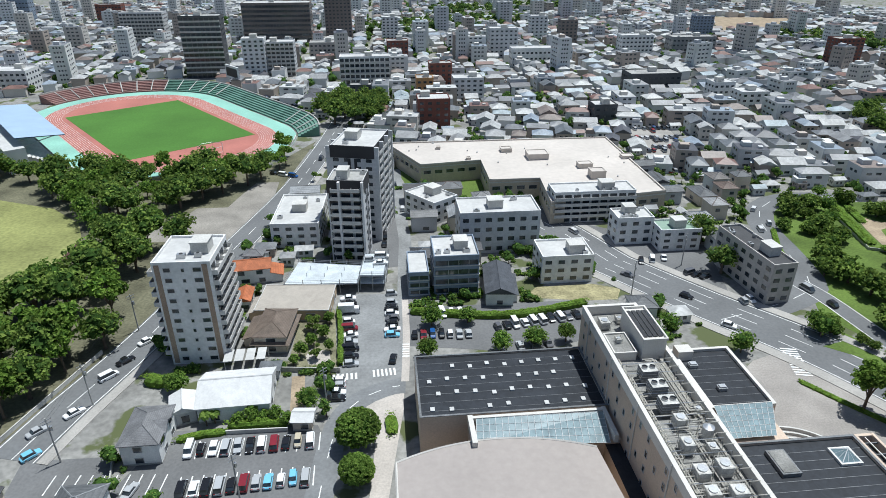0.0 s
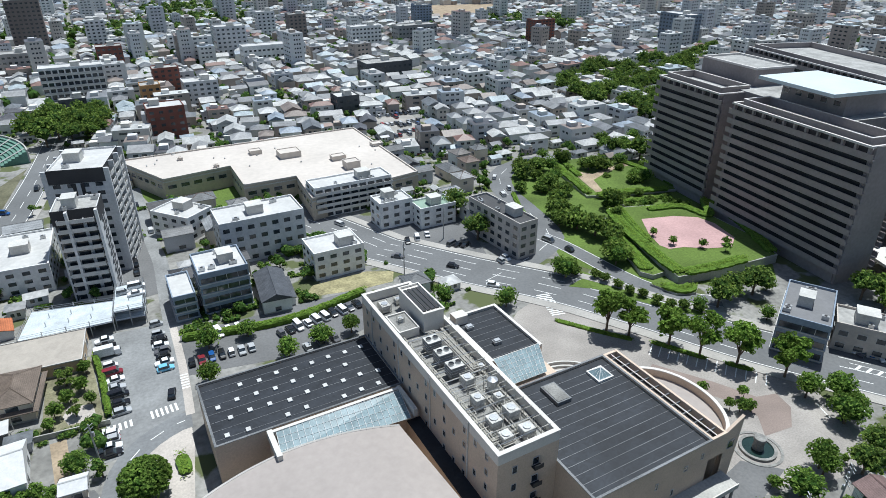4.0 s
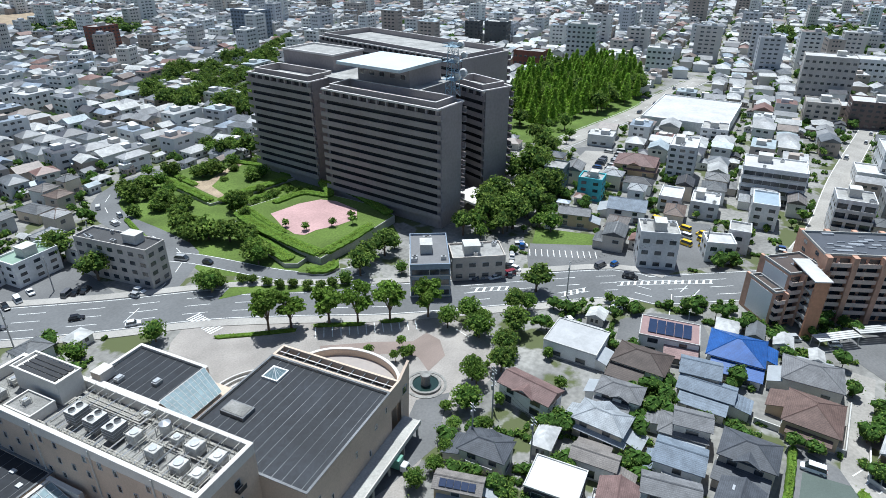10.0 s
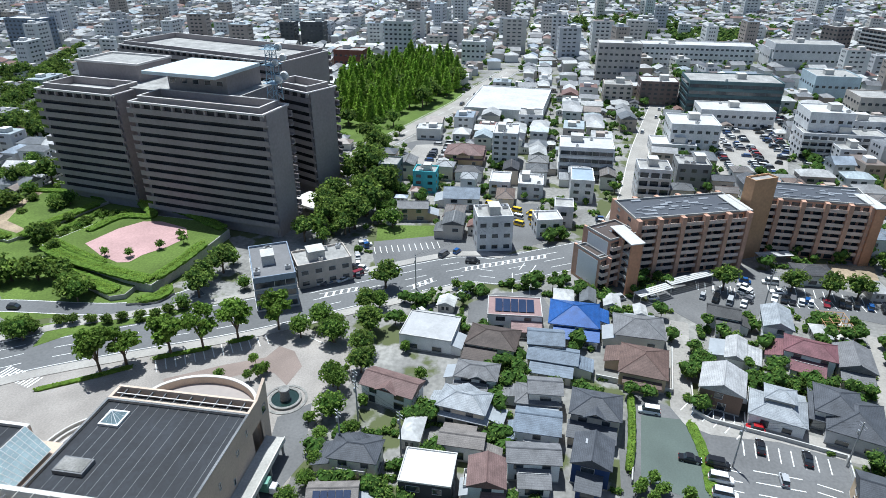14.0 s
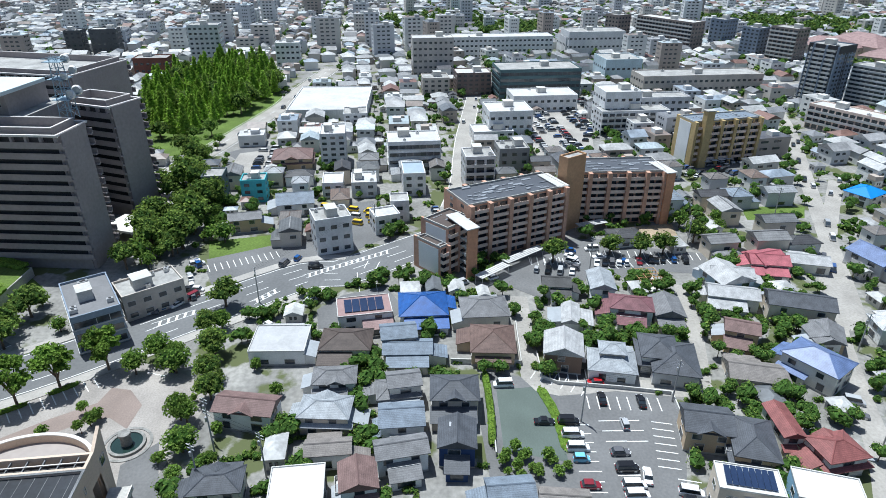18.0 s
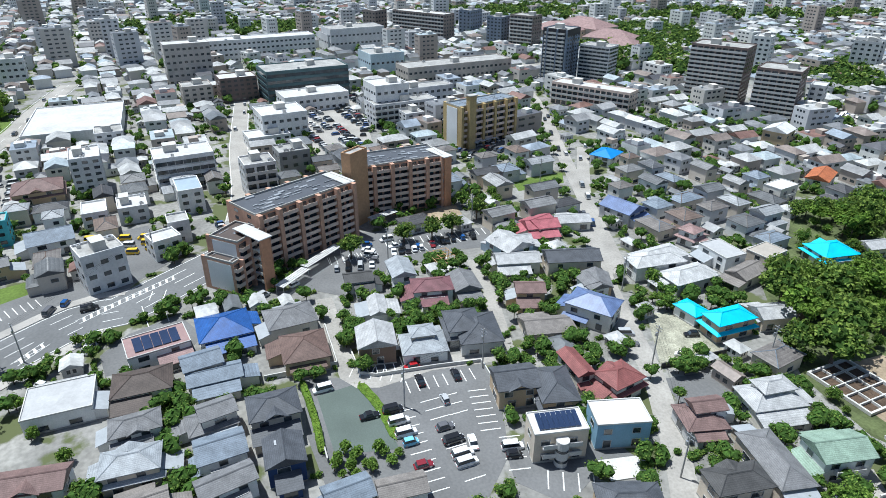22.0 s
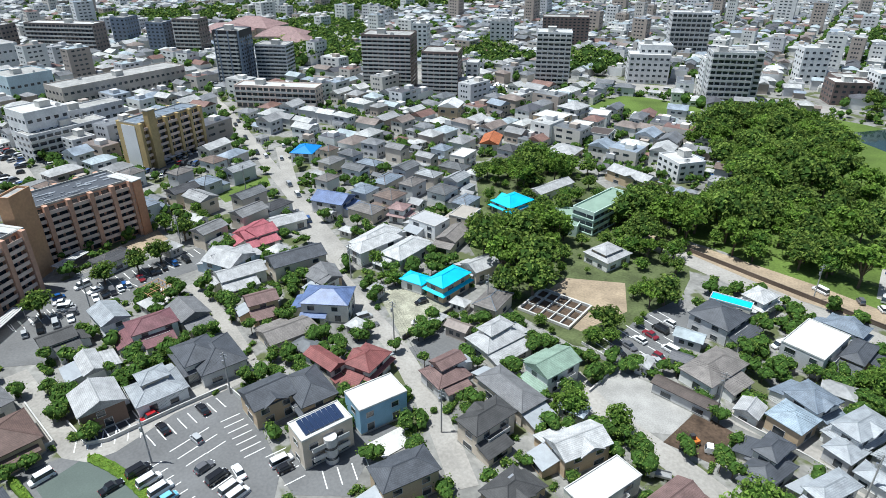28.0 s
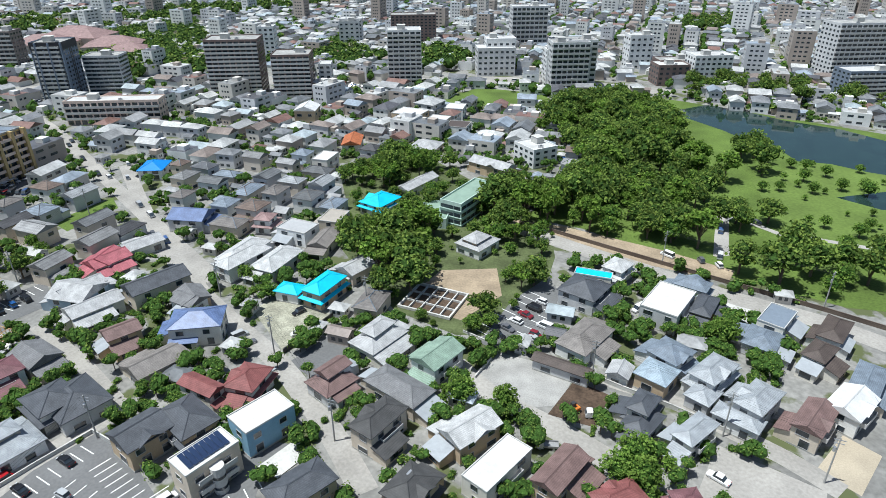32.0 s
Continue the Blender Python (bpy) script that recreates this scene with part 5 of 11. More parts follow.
sheet("parking_lot", _p, 0.030, ASPHALT, "large asphalt car park among houses")
OPEN.append(_p)
_p = [(113.2, -16.0), (114.2, -27.7), (99.3, -28.3), (90.8, -28.2), (94.2, -15.6)]
sheet("wet_court", _p, 0.040, mat("green_court", (0.1, 0.125, 0.11), 0.7, amount=0.12), "dark grey-green court")
OPEN.append(_p)
_p = [(84.6, -54.6), (80.1, -62.2), (77.0, -70.0), (70.5, -71.8), (70.7, -63.5), (65.8, -52.6), (74.2, -46.1), (81.3, -47.8)]
sheet("parking_lot", _p, 0.034, ASPHALT, "asphalt forecourt of small flats")
OPEN.append(_p)
sheet("concrete_slab", [(72.7, -63.9), (70.4, -73.6), (65.3, -72.8), (67.3, -63.3)], 0.25, CONCW, "pale bare concrete slab of a cleared plot", thick=0.25)
_p = [(49.9, -120.9), (49.2, -143.9), (44.9, -158.1), (33.3, -152.8), (35.9, -124.1), (45.8, -120.5)]
sheet("parking_lot", _p, 0.030, ASPHALT, "asphalt car park beside trees")
OPEN.append(_p)
_p = [(46.0, -109.4), (43.3, -119.3), (23.9, -120.4), (24.8, -106.8), (30.1, -103.6)]
sheet("gravel_plot", _p, 0.034, mat("grey_gravel", (0.34, 0.33, 0.31), 0.95, big=0.2, fine=3, amount=0.2), "bare grey gravel plot")
OPEN.append(_p)
_p = [(25.8, -103.3), (23.7, -117.1), (14.9, -115.4), (15.5, -103.8)]
sheet("earth_plot", _p, 0.050, DIRT, "freshly dug brown earth plot")
OPEN.append(_p)
_p = [(112.9, -107.8), (109.9, -118.1), (90.9, -115.2), (92.1, -95.9)]
sheet("gravel_yard", _p, 0.034, mat("weedy_gravel", (0.32, 0.31, 0.24), 0.95, big=0.25, fine=2, amount=0.35), "weedy gravel yard with parked cars")
OPEN.append(_p)
_p = [(88.6, -92.4), (86.2, -106.8), (74.2, -104.6), (78.1, -91.0)]
sheet("asphalt_yard", _p, 0.034, ASPHALT, "asphalt yard")
OPEN.append(_p)
_p = [(76.9, -128.8), (75.2, -150.6), (60.0, -159.1), (52.8, -144.9), (58.2, -128.3)]
sheet("earth_yard", _p, 0.030, SOIL, "bare earth garden with dry grass")
OPEN.append(_p)
_p = [(-26.2, -111.2), (-31.5, -124.1), (-38.2, -120.9), (-33.6, -107.7)]
sheet("sports_court", _p, 0.034, mat("sand_court", (0.42, 0.36, 0.27), 0.9, amount=0.14), "sandy court behind a green fence")
OPEN.append(_p)
_p = [(-8.2, -109.8), (-27.9, -105.9), (-27.0, -98.0), (-5.7, -93.2)]
sheet("parking_lot", _p, 0.030, LANE, "pale asphalt car park")
OPEN.append(_p)
_p = [(-5.3, -173.4), (-15.9, -169.6), (-14.3, -158.7), (-5.1, -163.4)]
sheet("concrete_yard", _p, 0.034, CONCW, "pale concrete yard")
OPEN.append(_p)
_p = [(221.4, 42.7), (226.4, 20.4), (202.8, 13.1), (190.1, 29.1)]
sheet("parking_lot", _p, 0.030, ASPHALT, "yard full of yellow minibuses")
OPEN.append(_p)
_p = [(173.8, 69.6), (187.2, 36.2), (187.9, 19.8), (170.7, 34.8), (159.6, 62.6)]
sheet("parking_lot", _p, 0.030, ASPHALT, "roadside car park")
OPEN.append(_p)
_p = [(286.1, 94.1), (301.8, 80.9), (267.7, 49.8), (253.8, 70.7)]
sheet("parking_lot", _p, 0.030, ASPHALT, "car park between houses")
OPEN.append(_p)
_p = [(191.9, 73.8), (196.5, 53.7), (181.5, 50.5), (174.3, 68.4)]
sheet("grass_plot", _p, 0.030, GRASS, "overgrown grass plot")
OPEN.append(_p)
_p = [(339.6, -53.9), (395.0, -102.3), (286.3, -81.5), (279.1, -52.5)]
sheet("parking_lot", _p, 0.030, LANE, "car park before an office")
OPEN.append(_p)
_p = [(185.0, -13.3), (191.8, -32.1), (191.2, -61.0), (174.2, -83.8), (164.6, -70.7), (162.9, -39.7)]
sheet("parking_lot", _p, 0.030, ASPHALT, "car park at the foot of the flats")
OPEN.append(_p)
_p = [(263.8, -114.4), (281.7, -167.0), (258.1, -156.7), (247.0, -119.6)]
sheet("parking_lot", _p, 0.030, ASPHALT, "car park before yellow flats")
OPEN.append(_p)
_p = [(200.3, -70.2), (203.1, -89.2), (190.7, -87.4), (189.6, -69.8)]
sheet("play_ground", _p, 0.030, SOIL, "sandy playground under trees")
OPEN.append(_p)
_p = [(218.2, -121.3), (217.8, -146.5), (207.2, -140.6), (205.9, -118.5)]
sheet("garden_green", _p, 0.030, GRASS, "green vegetable garden")
OPEN.append(_p)
_p = [(102.0, 339.8), (127.6, 343.5), (123.1, 295.2), (98.2, 278.0)]
sheet("school_ground", _p, 0.030, LANE, "pale asphalt yard")
OPEN.append(_p)
_p = [(364.5, 894.9), (468.5, 880.5), (376.4, 704.2), (312.0, 750.9)]
sheet("sand_ground", _p, 0.050, SOIL, "sandy school sports ground")
OPEN.append(_p)
_p = [(113.7, -347.3), (73.4, -404.2), (35.2, -398.5), (-81.8, -368.5), (-55.0, -185.0), (-36.0, -180.5), (1.4, -185.5), (43.7, -198.7), (64.8, -199.2), (59.1, -265.7), (80.2, -302.2)]
sheet("garden_park", _p, 0.025, GRASS, "grass and paths of the landscape garden")
OPEN.append(_p)
_p = [(36.0, -376.0), (22.0, -396.0), (1.3, -390.0), (-18.8, -378.9), (-45.9, -372.6), (-78.0, -350.0), (-74.0, -304.0), (-52.0, -306.2), (-38.0, -311.2), (-24.9, -308.9), (-16.0, -326.6), (0.0, -335.3), (9.1, -345.3), (28.5, -361.0)]
sheet("pond", _p, 0.060, mat("pond_water", (0.02, 0.04, 0.035), 0.06, amount=0.2, spec=0.6), "still dark green garden pond")
_p = [(-38.0, -268.8), (-56.0, -283.8), (-69.9, -287.2), (-67.1, -267.8), (-52.3, -262.5)]
sheet("pond", _p, 0.060, mat("pond_water", (0.02, 0.04, 0.035)), "still dark green garden pond")
_p = [(13.0, -232.4), (-1.9, -231.1), (-3.7, -204.7), (-7.3, -202.0), (-1.3, -197.0), (0.3, -222.0), (12.3, -227.0)]
sheet("path", _p, 0.050, PAVE, "pale garden path")
_p = [(-7.5, -274.4), (-29.1, -307.5), (-72.6, -305.3), (-59.3, -214.7), (-31.9, -213.8), (-18.5, -231.1)]
sheet("lawn", _p, 0.045, mat("bright_lawn", (0.12, 0.175, 0.038), 0.95, big=0.05, fine=0.8, amount=0.2), "bright mown lawn by the pond")
_p = [(172.1, -331.2), (160.8, -380.0), (115.0, -381.5), (103.6, -348.7), (132.2, -340.0)]
sheet("park_strip", _p, 0.030, GRASS, "green park below the towers")
OPEN.append(_p)
_p = [(-20.7, 273.1), (20.0, 259.4), (41.2, 250.9), (18.2, 231.9), (-14.5, 251.2)]
sheet("mall_yard", _p, 0.020, GRASS, "weedy yard")
OPEN.append(_p)
_p = [(-39.4, 148.8), (-30.2, 152.0), (-25.6, 124.2), (-38.0, 124.2)]
sheet("garden_ground", _p, 0.024, mat("garden_earth", (0.2, 0.19, 0.12), 0.95, big=0.3, fine=1.6, amount=0.35, bump=0.3), "earth and moss of a planted garden")
OPEN.append(_p)
OPEN.append([(-31.0, 153.0), (-26.0, 153.0), (-23.5, 123.0), (-28.0, 123.0)])
sheet("gravel_patch", [(-33.6, 133.2), (-28.6, 132.0), (-27.4, 126.2), (-33.0, 126.4), (-34.4, 129.6)], 0.045, PATHWAY, "pale gravel patch in a planted garden")
_p = [(-58.0, 108.0), (-50.0, 106.0), (-36.1, 122.0), (-28.0, 121.0), (-27.6, 103.0), (-57.0, 99.0)]
sheet("side_yard", [(-36.1, 121.6), (-33.0, 122.0), (-30.8, 109.0), (-33.9, 109.0)], 0.026, SOIL, "tan yard beside a white hall")
OPEN.append(_p)
OPEN.append([(-47.0, 178.0), (-12.0, 179.0), (-12.0, 160.0), (-46.5, 158.8)])
_p = [(-27.4, 212.7), (-14.1, 220.6), (-11.0, 178.9), (-25.3, 175.1)]
sheet("apron", _p, 0.030, ASPHALT, "asphalt court beside the towers")
OPEN.append(_p)
_p = [(38.8, 217.6), (91.8, 192.9), (85.1, 154.0), (61.3, 174.7)]
sheet("apron", _p, 0.030, ASPHALT, "asphalt parking before the flats")
OPEN.append(_p)

# ---- buildings by the plan ----
house(-46.1, 112.4, 16.2, 13.2, 7.4, 4.2, "white", "gable")
house(-60.6, 98.9, 8.4, 12.0, 5.6, 5.4, "grey", "hip")
house(-56.9, 108.0, 5.8, 7.2, 21.1, 3.5, "white", "gable")
house(-43.3, 137.7, 9.0, 13.8, -0.8, 5.0, "brown", "hip")
house(-41.2, 153.2, 20.7, 14.4, 0.1, 3.4, "tan", "flat")
house(-58.3, 170.4, 11.7, 7.9, 12.0, 5.0, "orange", "gable")
house(-56.5, 155.2, 4.7, 8.2, 6.6, 3.2, "orange", "gable")
house(-48.1, 126.5, 10.5, 4.9, 7.8, 3, "white", "carport")
house(-59.7, 178.4, 6.6, 5.4, 0.5, 5.0, "grey", "hip")
house(-29.8, 104.9, 5.0, 4.8, 0.1, 2.6, "white", "gable")
block(-60.3, 134.3, 13.4, 14.7, 3.3, 28.6, 10, "cream", style="apt10")
block(-29.4, 187.2, 11.5, 10.6, -2.8, 28.1, 10, "lightgrey", style="tower")
block(-27.7, 209.2, 15.0, 21.4, -8.6, 34, 12, "lightgrey", style="tower")
block(-50.2, 205.9, 16.3, 27.3, 2.9, 9, 3, "white")
block(-3.7, 220.4, 16.8, 11.8, -47.1, 9, 3, "white")
block(56.5, 218.6, 30.7, 10.0, 5.4, 12.2, 5, "white", style="balcony")
block(19.1, 195.1, 26.8, 14.0, 5.4, 14.9, 4, "lightgrey")
block(66.3, 198.7, 12.7, 9.0, 5.4, 10.1, 3, "white")
block(80.4, 193.6, 14.2, 9.0, 5.4, 8.0, 3, "white", roofcol="green")
block(4.0, 167.1, 13.2, 14.0, 5.4, 13.2, 4, "bluegrey", style="band")
block(-7.0, 166.2, 6.0, 14.0, 5.4, 8.2, 3, "bluegrey", style="band")
block(38.1, 173.3, 16.0, 12.0, 5.4, 9.4, 3, "white")
block(95.1, 168.4, 27.5, 7.6, -79.9, 13, 4, "greybeige", roofcol="dark")
house(17.1, 162.3, 8.7, 18.0, -0.9, 4.2, "slate", "gable")
block(-177.8, 491.5, 29.4, 14.0, 5.4, 44.7, 12, "darkgrey", style="balcony")
block(-302.8, 675.9, 42.2, 16.0, 5.4, 28.9, 8, "lightgrey", style="balcony")
block(-140.4, 490.4, 16.6, 12.0, 5.4, 28.9, 9, "white")
block(-122.2, 497.9, 20.5, 14.0, 5.4, 25.5, 8, "lightgrey", style="balcony")
block(-159.8, 653.3, 64.8, 25.0, 5.4, 40.1, 9, "browngrey", style="band")
block(-105.5, 686.8, 26.8, 16.0, 5.4, 42.2, 12, "browngrey")
block(-54.8, 466.3, 35.8, 14.0, 5.4, 19.9, 5, "white", style="balcony")
block(-4.1, 346.3, 17.8, 14.0, 5.4, 17.2, 5, "brick")
block(-37.0, 559.0, 18.1, 14.0, 5.4, 17.7, 5, "brick")
block(-0.3, 461.1, 16.4, 12.0, 5.4, 15.9, 5, "redbrown")
block(-10.4, 412.4, 11.0, 12.0, 5.4, 15.2, 4, "orange")
block(17.7, 413.2, 19.7, 14.0, 5.4, 15.2, 5, "lightgrey")
block(-51.5, 672.5, 16.2, 12.0, 5.4, 24.6, 8, "lightgrey")
block(-96.6, 565.9, 32.9, 16.0, 5.4, 15.5, 4, "greybeige")
block(55.6, 581.1, 24.9, 14.0, 5.4, 24.9, 7, "lightgrey")
block(101.4, 683.1, 17.7, 12.0, 5.4, 24.4, 7, "white")
block(123.1, 635.2, 16.2, 14.0, 5.4, 25.9, 8, "browngrey")
block(175.5, 585.9, 29.2, 14.0, 5.4, 18.4, 5, "white")
block(274.7, 690.4, 18.8, 14.0, 5.4, 23.5, 8, "bluegrey")
block(225.7, 586.3, 40.3, 16.0, 5.4, 17.0, 4, "grey")
block(330.7, 529.1, 22.8, 14.0, 5.4, 23.1, 8, "brick")
block(145.7, 438.8, 35.2, 18.0, 5.4, 13.3, 3, "darkgrey")
block(17.6, 602.8, 22.2, 14.0, 5.4, 17.4, 5, "white")
block(183.8, 413.8, 14.4, 12.0, 5.4, 12.0, 3, "white")
block(194.3, 393.2, 17.7, 14.0, 5.4, 10.5, 3, "white")
block(92.4, 353.9, 13.3, 12.0, 5.4, 11.9, 3, "darkgrey")
block(-295.0, 441.5, 25.4, 20.0, 5.4, 15.2, 4, "white")
block(83.5, 536.9, 50.4, 14.0, 5.4, 14.9, 3, "white")
block(-52.7, 418.6, 14.3, 8.0, 5.4, 9.2, 3, "darkgrey")
block(-515.0, 816.2, 30.0, 14.0, 5.4, 29.1, 6, "bluegrey")
block(-395.3, 799.1, 29.4, 14.0, 5.4, 25.4, 6, "brick")
block(140.1, 87.0, 11.4, 20.3, -56.2, 11, 3, "bluegrey", style="band", roofcol="grey")
block(151.9, 77.2, 16.2, 10.0, -52.3, 8, 2, "beige")
house(128.9, 36.4, 13.7, 11.3, -90.0, 4.2, "lightgrey", "flat")
house(104.0, 38.4, 13.3, 7.0, 80.9, 5.0, "mauve", "gable")
house(142.4, 16.8, 14.4, 9.5, -80.1, 5.0, "pinkgrey", "flat", solar=1)
house(144.2, 1.0, 13.3, 12.3, -87.2, 4.2, "royal", "hip")
house(128.1, 19.9, 12.9, 9.5, 88.7, 4.2, "darkbrown", "hip")
house(129.6, 7.1, 9.2, 7.3, -82.6, 5.5, "bluegrey", "gable")
house(125.6, 4.7, 12.4, 6.8, -89.9, 3.5, "bluegrey", "gable")
house(113.6, 21.0, 10.2, 6.7, -87.5, 4.6, "grey", "hip")
house(102.6, 21.5, 11.2, 7.5, 86.3, 5.0, "silver", "hip")
house(110.1, 6.5, 10.2, 7.2, -83.8, 3.4, "grey", "hip")
house(110.4, 5.2, 7.8, 6.1, -81.3, 5.9, "grey", "gable")
house(99.9, 5.4, 9.7, 7.8, -86.1, 5.0, "bluegrey", "gable")
house(107.6, -6.0, 10.9, 8.8, 88.9, 5.5, "slate", "hip")
house(93.7, -5.9, 7.9, 8.5, 87.0, 5.5, "slate", "gable", wall="navy", skylight=1)
house(127.6, -16.4, 11.3, 12.2, 86.3, 4.2, "browntile", "hip")
house(142.4, -15.5, 13.0, 10.5, -87.5, 4.2, "grey", "hip")
house(123.2, -33.2, 9.7, 9.8, 79.2, 5.5, "lightgrey", "gable", wall="brick")
house(81.5, 23.7, 9.9, 8.4, -84.9, 5.9, "white", "flat", wall="darkwall")
house(91.9, 19.6, 9.4, 4.9, -85.8, 4.2, "browngrey", "gable")
house(90.8, 5.2, 10.7, 5.8, -79.3, 5.0, "grey", "gable")
house(83.9, 13.0, 7.4, 7.6, -81.3, 5.0, "mauve", "gable")
house(83.2, 38.8, 10.0, 6.7, -85.5, 5.0, "slate", "hip")
house(72.3, 38.9, 9.4, 4.9, -73.4, 5.0, "browngrey", "gable", solar=1)
block(187.1, 31.2, 11.8, 10.0, -70.0, 12.7, 3, "lightgrey")
block(200.7, 14.4, 9.0, 8.0, -70.0, 7.1, 2, "white")
block(210.7, 9.6, 6.7, 8.0, -84.6, 8.3, 2, "lightgrey")
block(238.3, 4.9, 8.8, 14.0, -84.6, 9.7, 3, "white", roofcol="paleblue")
block(235.9, 36.9, 8.2, 12.0, -84.6, 6.4, 2, "white")
block(235.9, 24.6, 9.9, 12.0, -84.6, 6.6, 2, "lightgrey")
block(265.8, 5.2, 22.5, 16.0, -84.6, 14.3, 4, "white", style="band")
block(271.4, 40.8, 11.0, 16.0, -84.6, 16.1, 6, "lightgrey")
block(229.7, 66.5, 9.3, 8.0, -84.6, 9.3, 3, "cyan")
block(229.3, 81.3, 7.9, 10.0, -84.6, 11.5, 3, "greengrey")
block(316.8, -42.4, 22.3, 20.0, -84.6, 14.3, 3, "white")
block(307.9, -33.7, 20.2, 14.0, -84.6, 5.7, 2, "white")
block(243.1, -21.6, 12.1, 12.0, -84.6, 14.4, 4, "lightgrey", style="balcony")
block(262.1, -37.9, 13.1, 12.0, -84.6, 11.5, 3, "grey")
block(396.6, -69.8, 50.8, 25.0, -84.6, 19.6, 5, "glass", style="band")
block(369.5, -69.4, 38.1, 20.0, -84.6, 9.5, 2, "white")
block(401.6, -6.7, 16.7, 15.0, -84.6, 12.3, 4, "beige")
block(407.0, -30.6, 22.1, 16.0, -84.6, 14.4, 5, "darkbrown")
house(217.4, 48.7, 14.0, 11.8, -79.5, 5.0, "bluegrey", "gable")
house(201.5, 63.3, 11.7, 7.2, -77.3, 5.0, "grey", "gable")
house(269.0, 59.1, 17.8, 14.8, -83.2, 5.0, "mauve", "hip")
block(371.3, 54.7, 43.8, 57.5, -89.4, 6, 1, "white", style="plain")
block(333.7, 37.3, 12.5, 14.0, -84.6, 8.1, 3, "lightgrey")
block(189.8, -26.7, 37.1, 14.4, -64.7, 20, 8, "salmon", style="brownapt", roofcol="slate")
block(211.8, -69.1, 30.7, 14.6, -87.7, 20, 8, "salmon", style="brownapt", roofcol="slate")
block(175.0, -7.0, 11.0, 10.3, -47.0, 16, 6, "salmon", style="end", roofcol="darkbrown")
block(170.1, -1.9, 3.2, 10.3, -47.0, 10.8, 4, "salmon", style="end", roofcol="darkbrown")
block(200.5, -50.0, 4.0, 9.0, 35.0, 27.5, 0, "orangetower", style="plain")
open_stair(170.2, -11.1, 11.2, 3.5, 28.3, 16.6, 1, "stairbrown")
open_stair(196.2, -43.1, 11.4, 3.2, 23.9, 19.6, 1, "stairbrown")
open_stair(208.2, -84.6, 10.6, 3.1, 14.4, 19.6, 1, "stairbrown")
block(333.2, -117.7, 48.1, 12.0, -84.6, 15.9, 4, "lightgrey")
block(319.3, -107.9, 36.2, 12.0, -84.6, 12.6, 4, "lightgrey", style="balcony")
block(307.1, -108.9, 10.6, 10.0, -84.6, 9.2, 4, "lightgrey")
yellow_flats = block(272.7, -132.8, 10.9, 34.7, 13.3, 21, 7, "yellow", style="brownapt", roofcol="bluegrey", label="seven-storey ochre apartment block with a white end wall")
for u0, v0, u1, v1, z0, z1, m, nm in ((-3.9, 17.37, 4.4, 17.5, 0.8, 19.6, WHITEPAINT, "end_panel"), (-8.4, 9.6, -5.5, 13.4, 0.0, 25.5, body_mat("yellow"), "stair_tower"), (-8.7, 9.3, -5.2, 13.7, 25.5, 25.9, CONC, "tower_cap")):
    mb = MB()
    mb.box(u0, v0, z0, u1, v1, z1)
    part(nm, mb, m, yellow_flats)
house(164.5, -20.1, 3.3, 12.2, 41.1, 3, "white", "carport")
house(174.9, -30.9, 3.2, 16.3, 37.5, 3, "white", "carport")
house(197.9, -58.4, 3.6, 11.3, 19.8, 3, "white", "carport")
house(264.8, -132.1, 15.7, 2.9, -73.1, 3, "white", "carport")
block(307.6, -223.2, 49.4, 12.0, 30.0, 13.1, 4, "pinkbeige", style="balcony")
block(374.4, -240.7, 18.3, 18.0, 30.0, 36.1, 14, "bluedark", style="tower")
block(365.4, -265.5, 21.7, 14.0, 30.0, 25.1, 10, "lightgrey", style="band")
block(289.5, -299.0, 31.5, 20.0, 30.0, 35.0, 14, "darkbrown", style="balcony")
block(253.5, -308.3, 22.6, 20.0, 30.0, 27.5, 11, "darkbrown", style="balcony")
block(207.2, -364.1, 21.5, 16.0, 30.0, 36.5, 13, "white", style="balcony")
block(245.5, -330.0, 7.7, 12.0, 30.0, 18.3, 6, "lightgrey")
block(611.2, -181.4, 16.4, 16.0, 30.0, 25.2, 7, "browngrey")
block(574.3, -216.8, 60.9, 16.0, 30.0, 26.1, 8, "browngrey", style="balcony")
block(503.6, -286.2, 22.5, 16.0, 30.0, 28.3, 9, "browngrey", style="balcony")
block(521.9, -268.6, 15.1, 14.0, 30.0, 25.8, 9, "bluedark")
block(346.0, -394.4, 11.8, 14.0, 30.0, 26.8, 8, "white")
block(319.0, -470.1, 19.0, 16.0, 30.0, 25.3, 8, "lightgrey")
block(121.2, -407.6, 10.1, 14.0, 30.0, 23.8, 8, "white")
block(105.4, -412.5, 20.0, 16.0, 30.0, 30.0, 9, "lightgrey", style="balcony")
block(81.4, -489.9, 17.0, 14.0, 30.0, 23.9, 6, "white")
block(282.0, -513.2, 39.7, 18.0, 30.0, 25.7, 10, "darkbrown")
block(184.1, -540.1, 30.3, 16.0, 30.0, 34.0, 9, "lightgrey", style="balcony")
block(316.7, -464.2, 17.3, 14.0, 30.0, 23.9, 7, "lightgrey")
block(51.6, -459.6, 23.7, 16.0, 30.0, 13.7, 4, "darkbrown")
block(167.7, -432.1, 21.0, 16.0, 30.0, 24.3, 5, "white")
block(-60.0, -520.2, 47.2, 20.0, 30.0, 36.6, 12, "lightgrey", style="balcony")
block(-59.2, -450.1, 30.4, 16.0, 30.0, 18.2, 7, "bluedark", style="balcony")
block(51.7, -445.0, 20.9, 16.0, 30.0, 13.5, 4, "darkbrown")
block(29.2, -455.3, 25.3, 16.0, 30.0, 19.5, 6, "white")
block(167.8, -424.0, 26.5, 16.0, 30.0, 19.2, 5, "lightgrey")
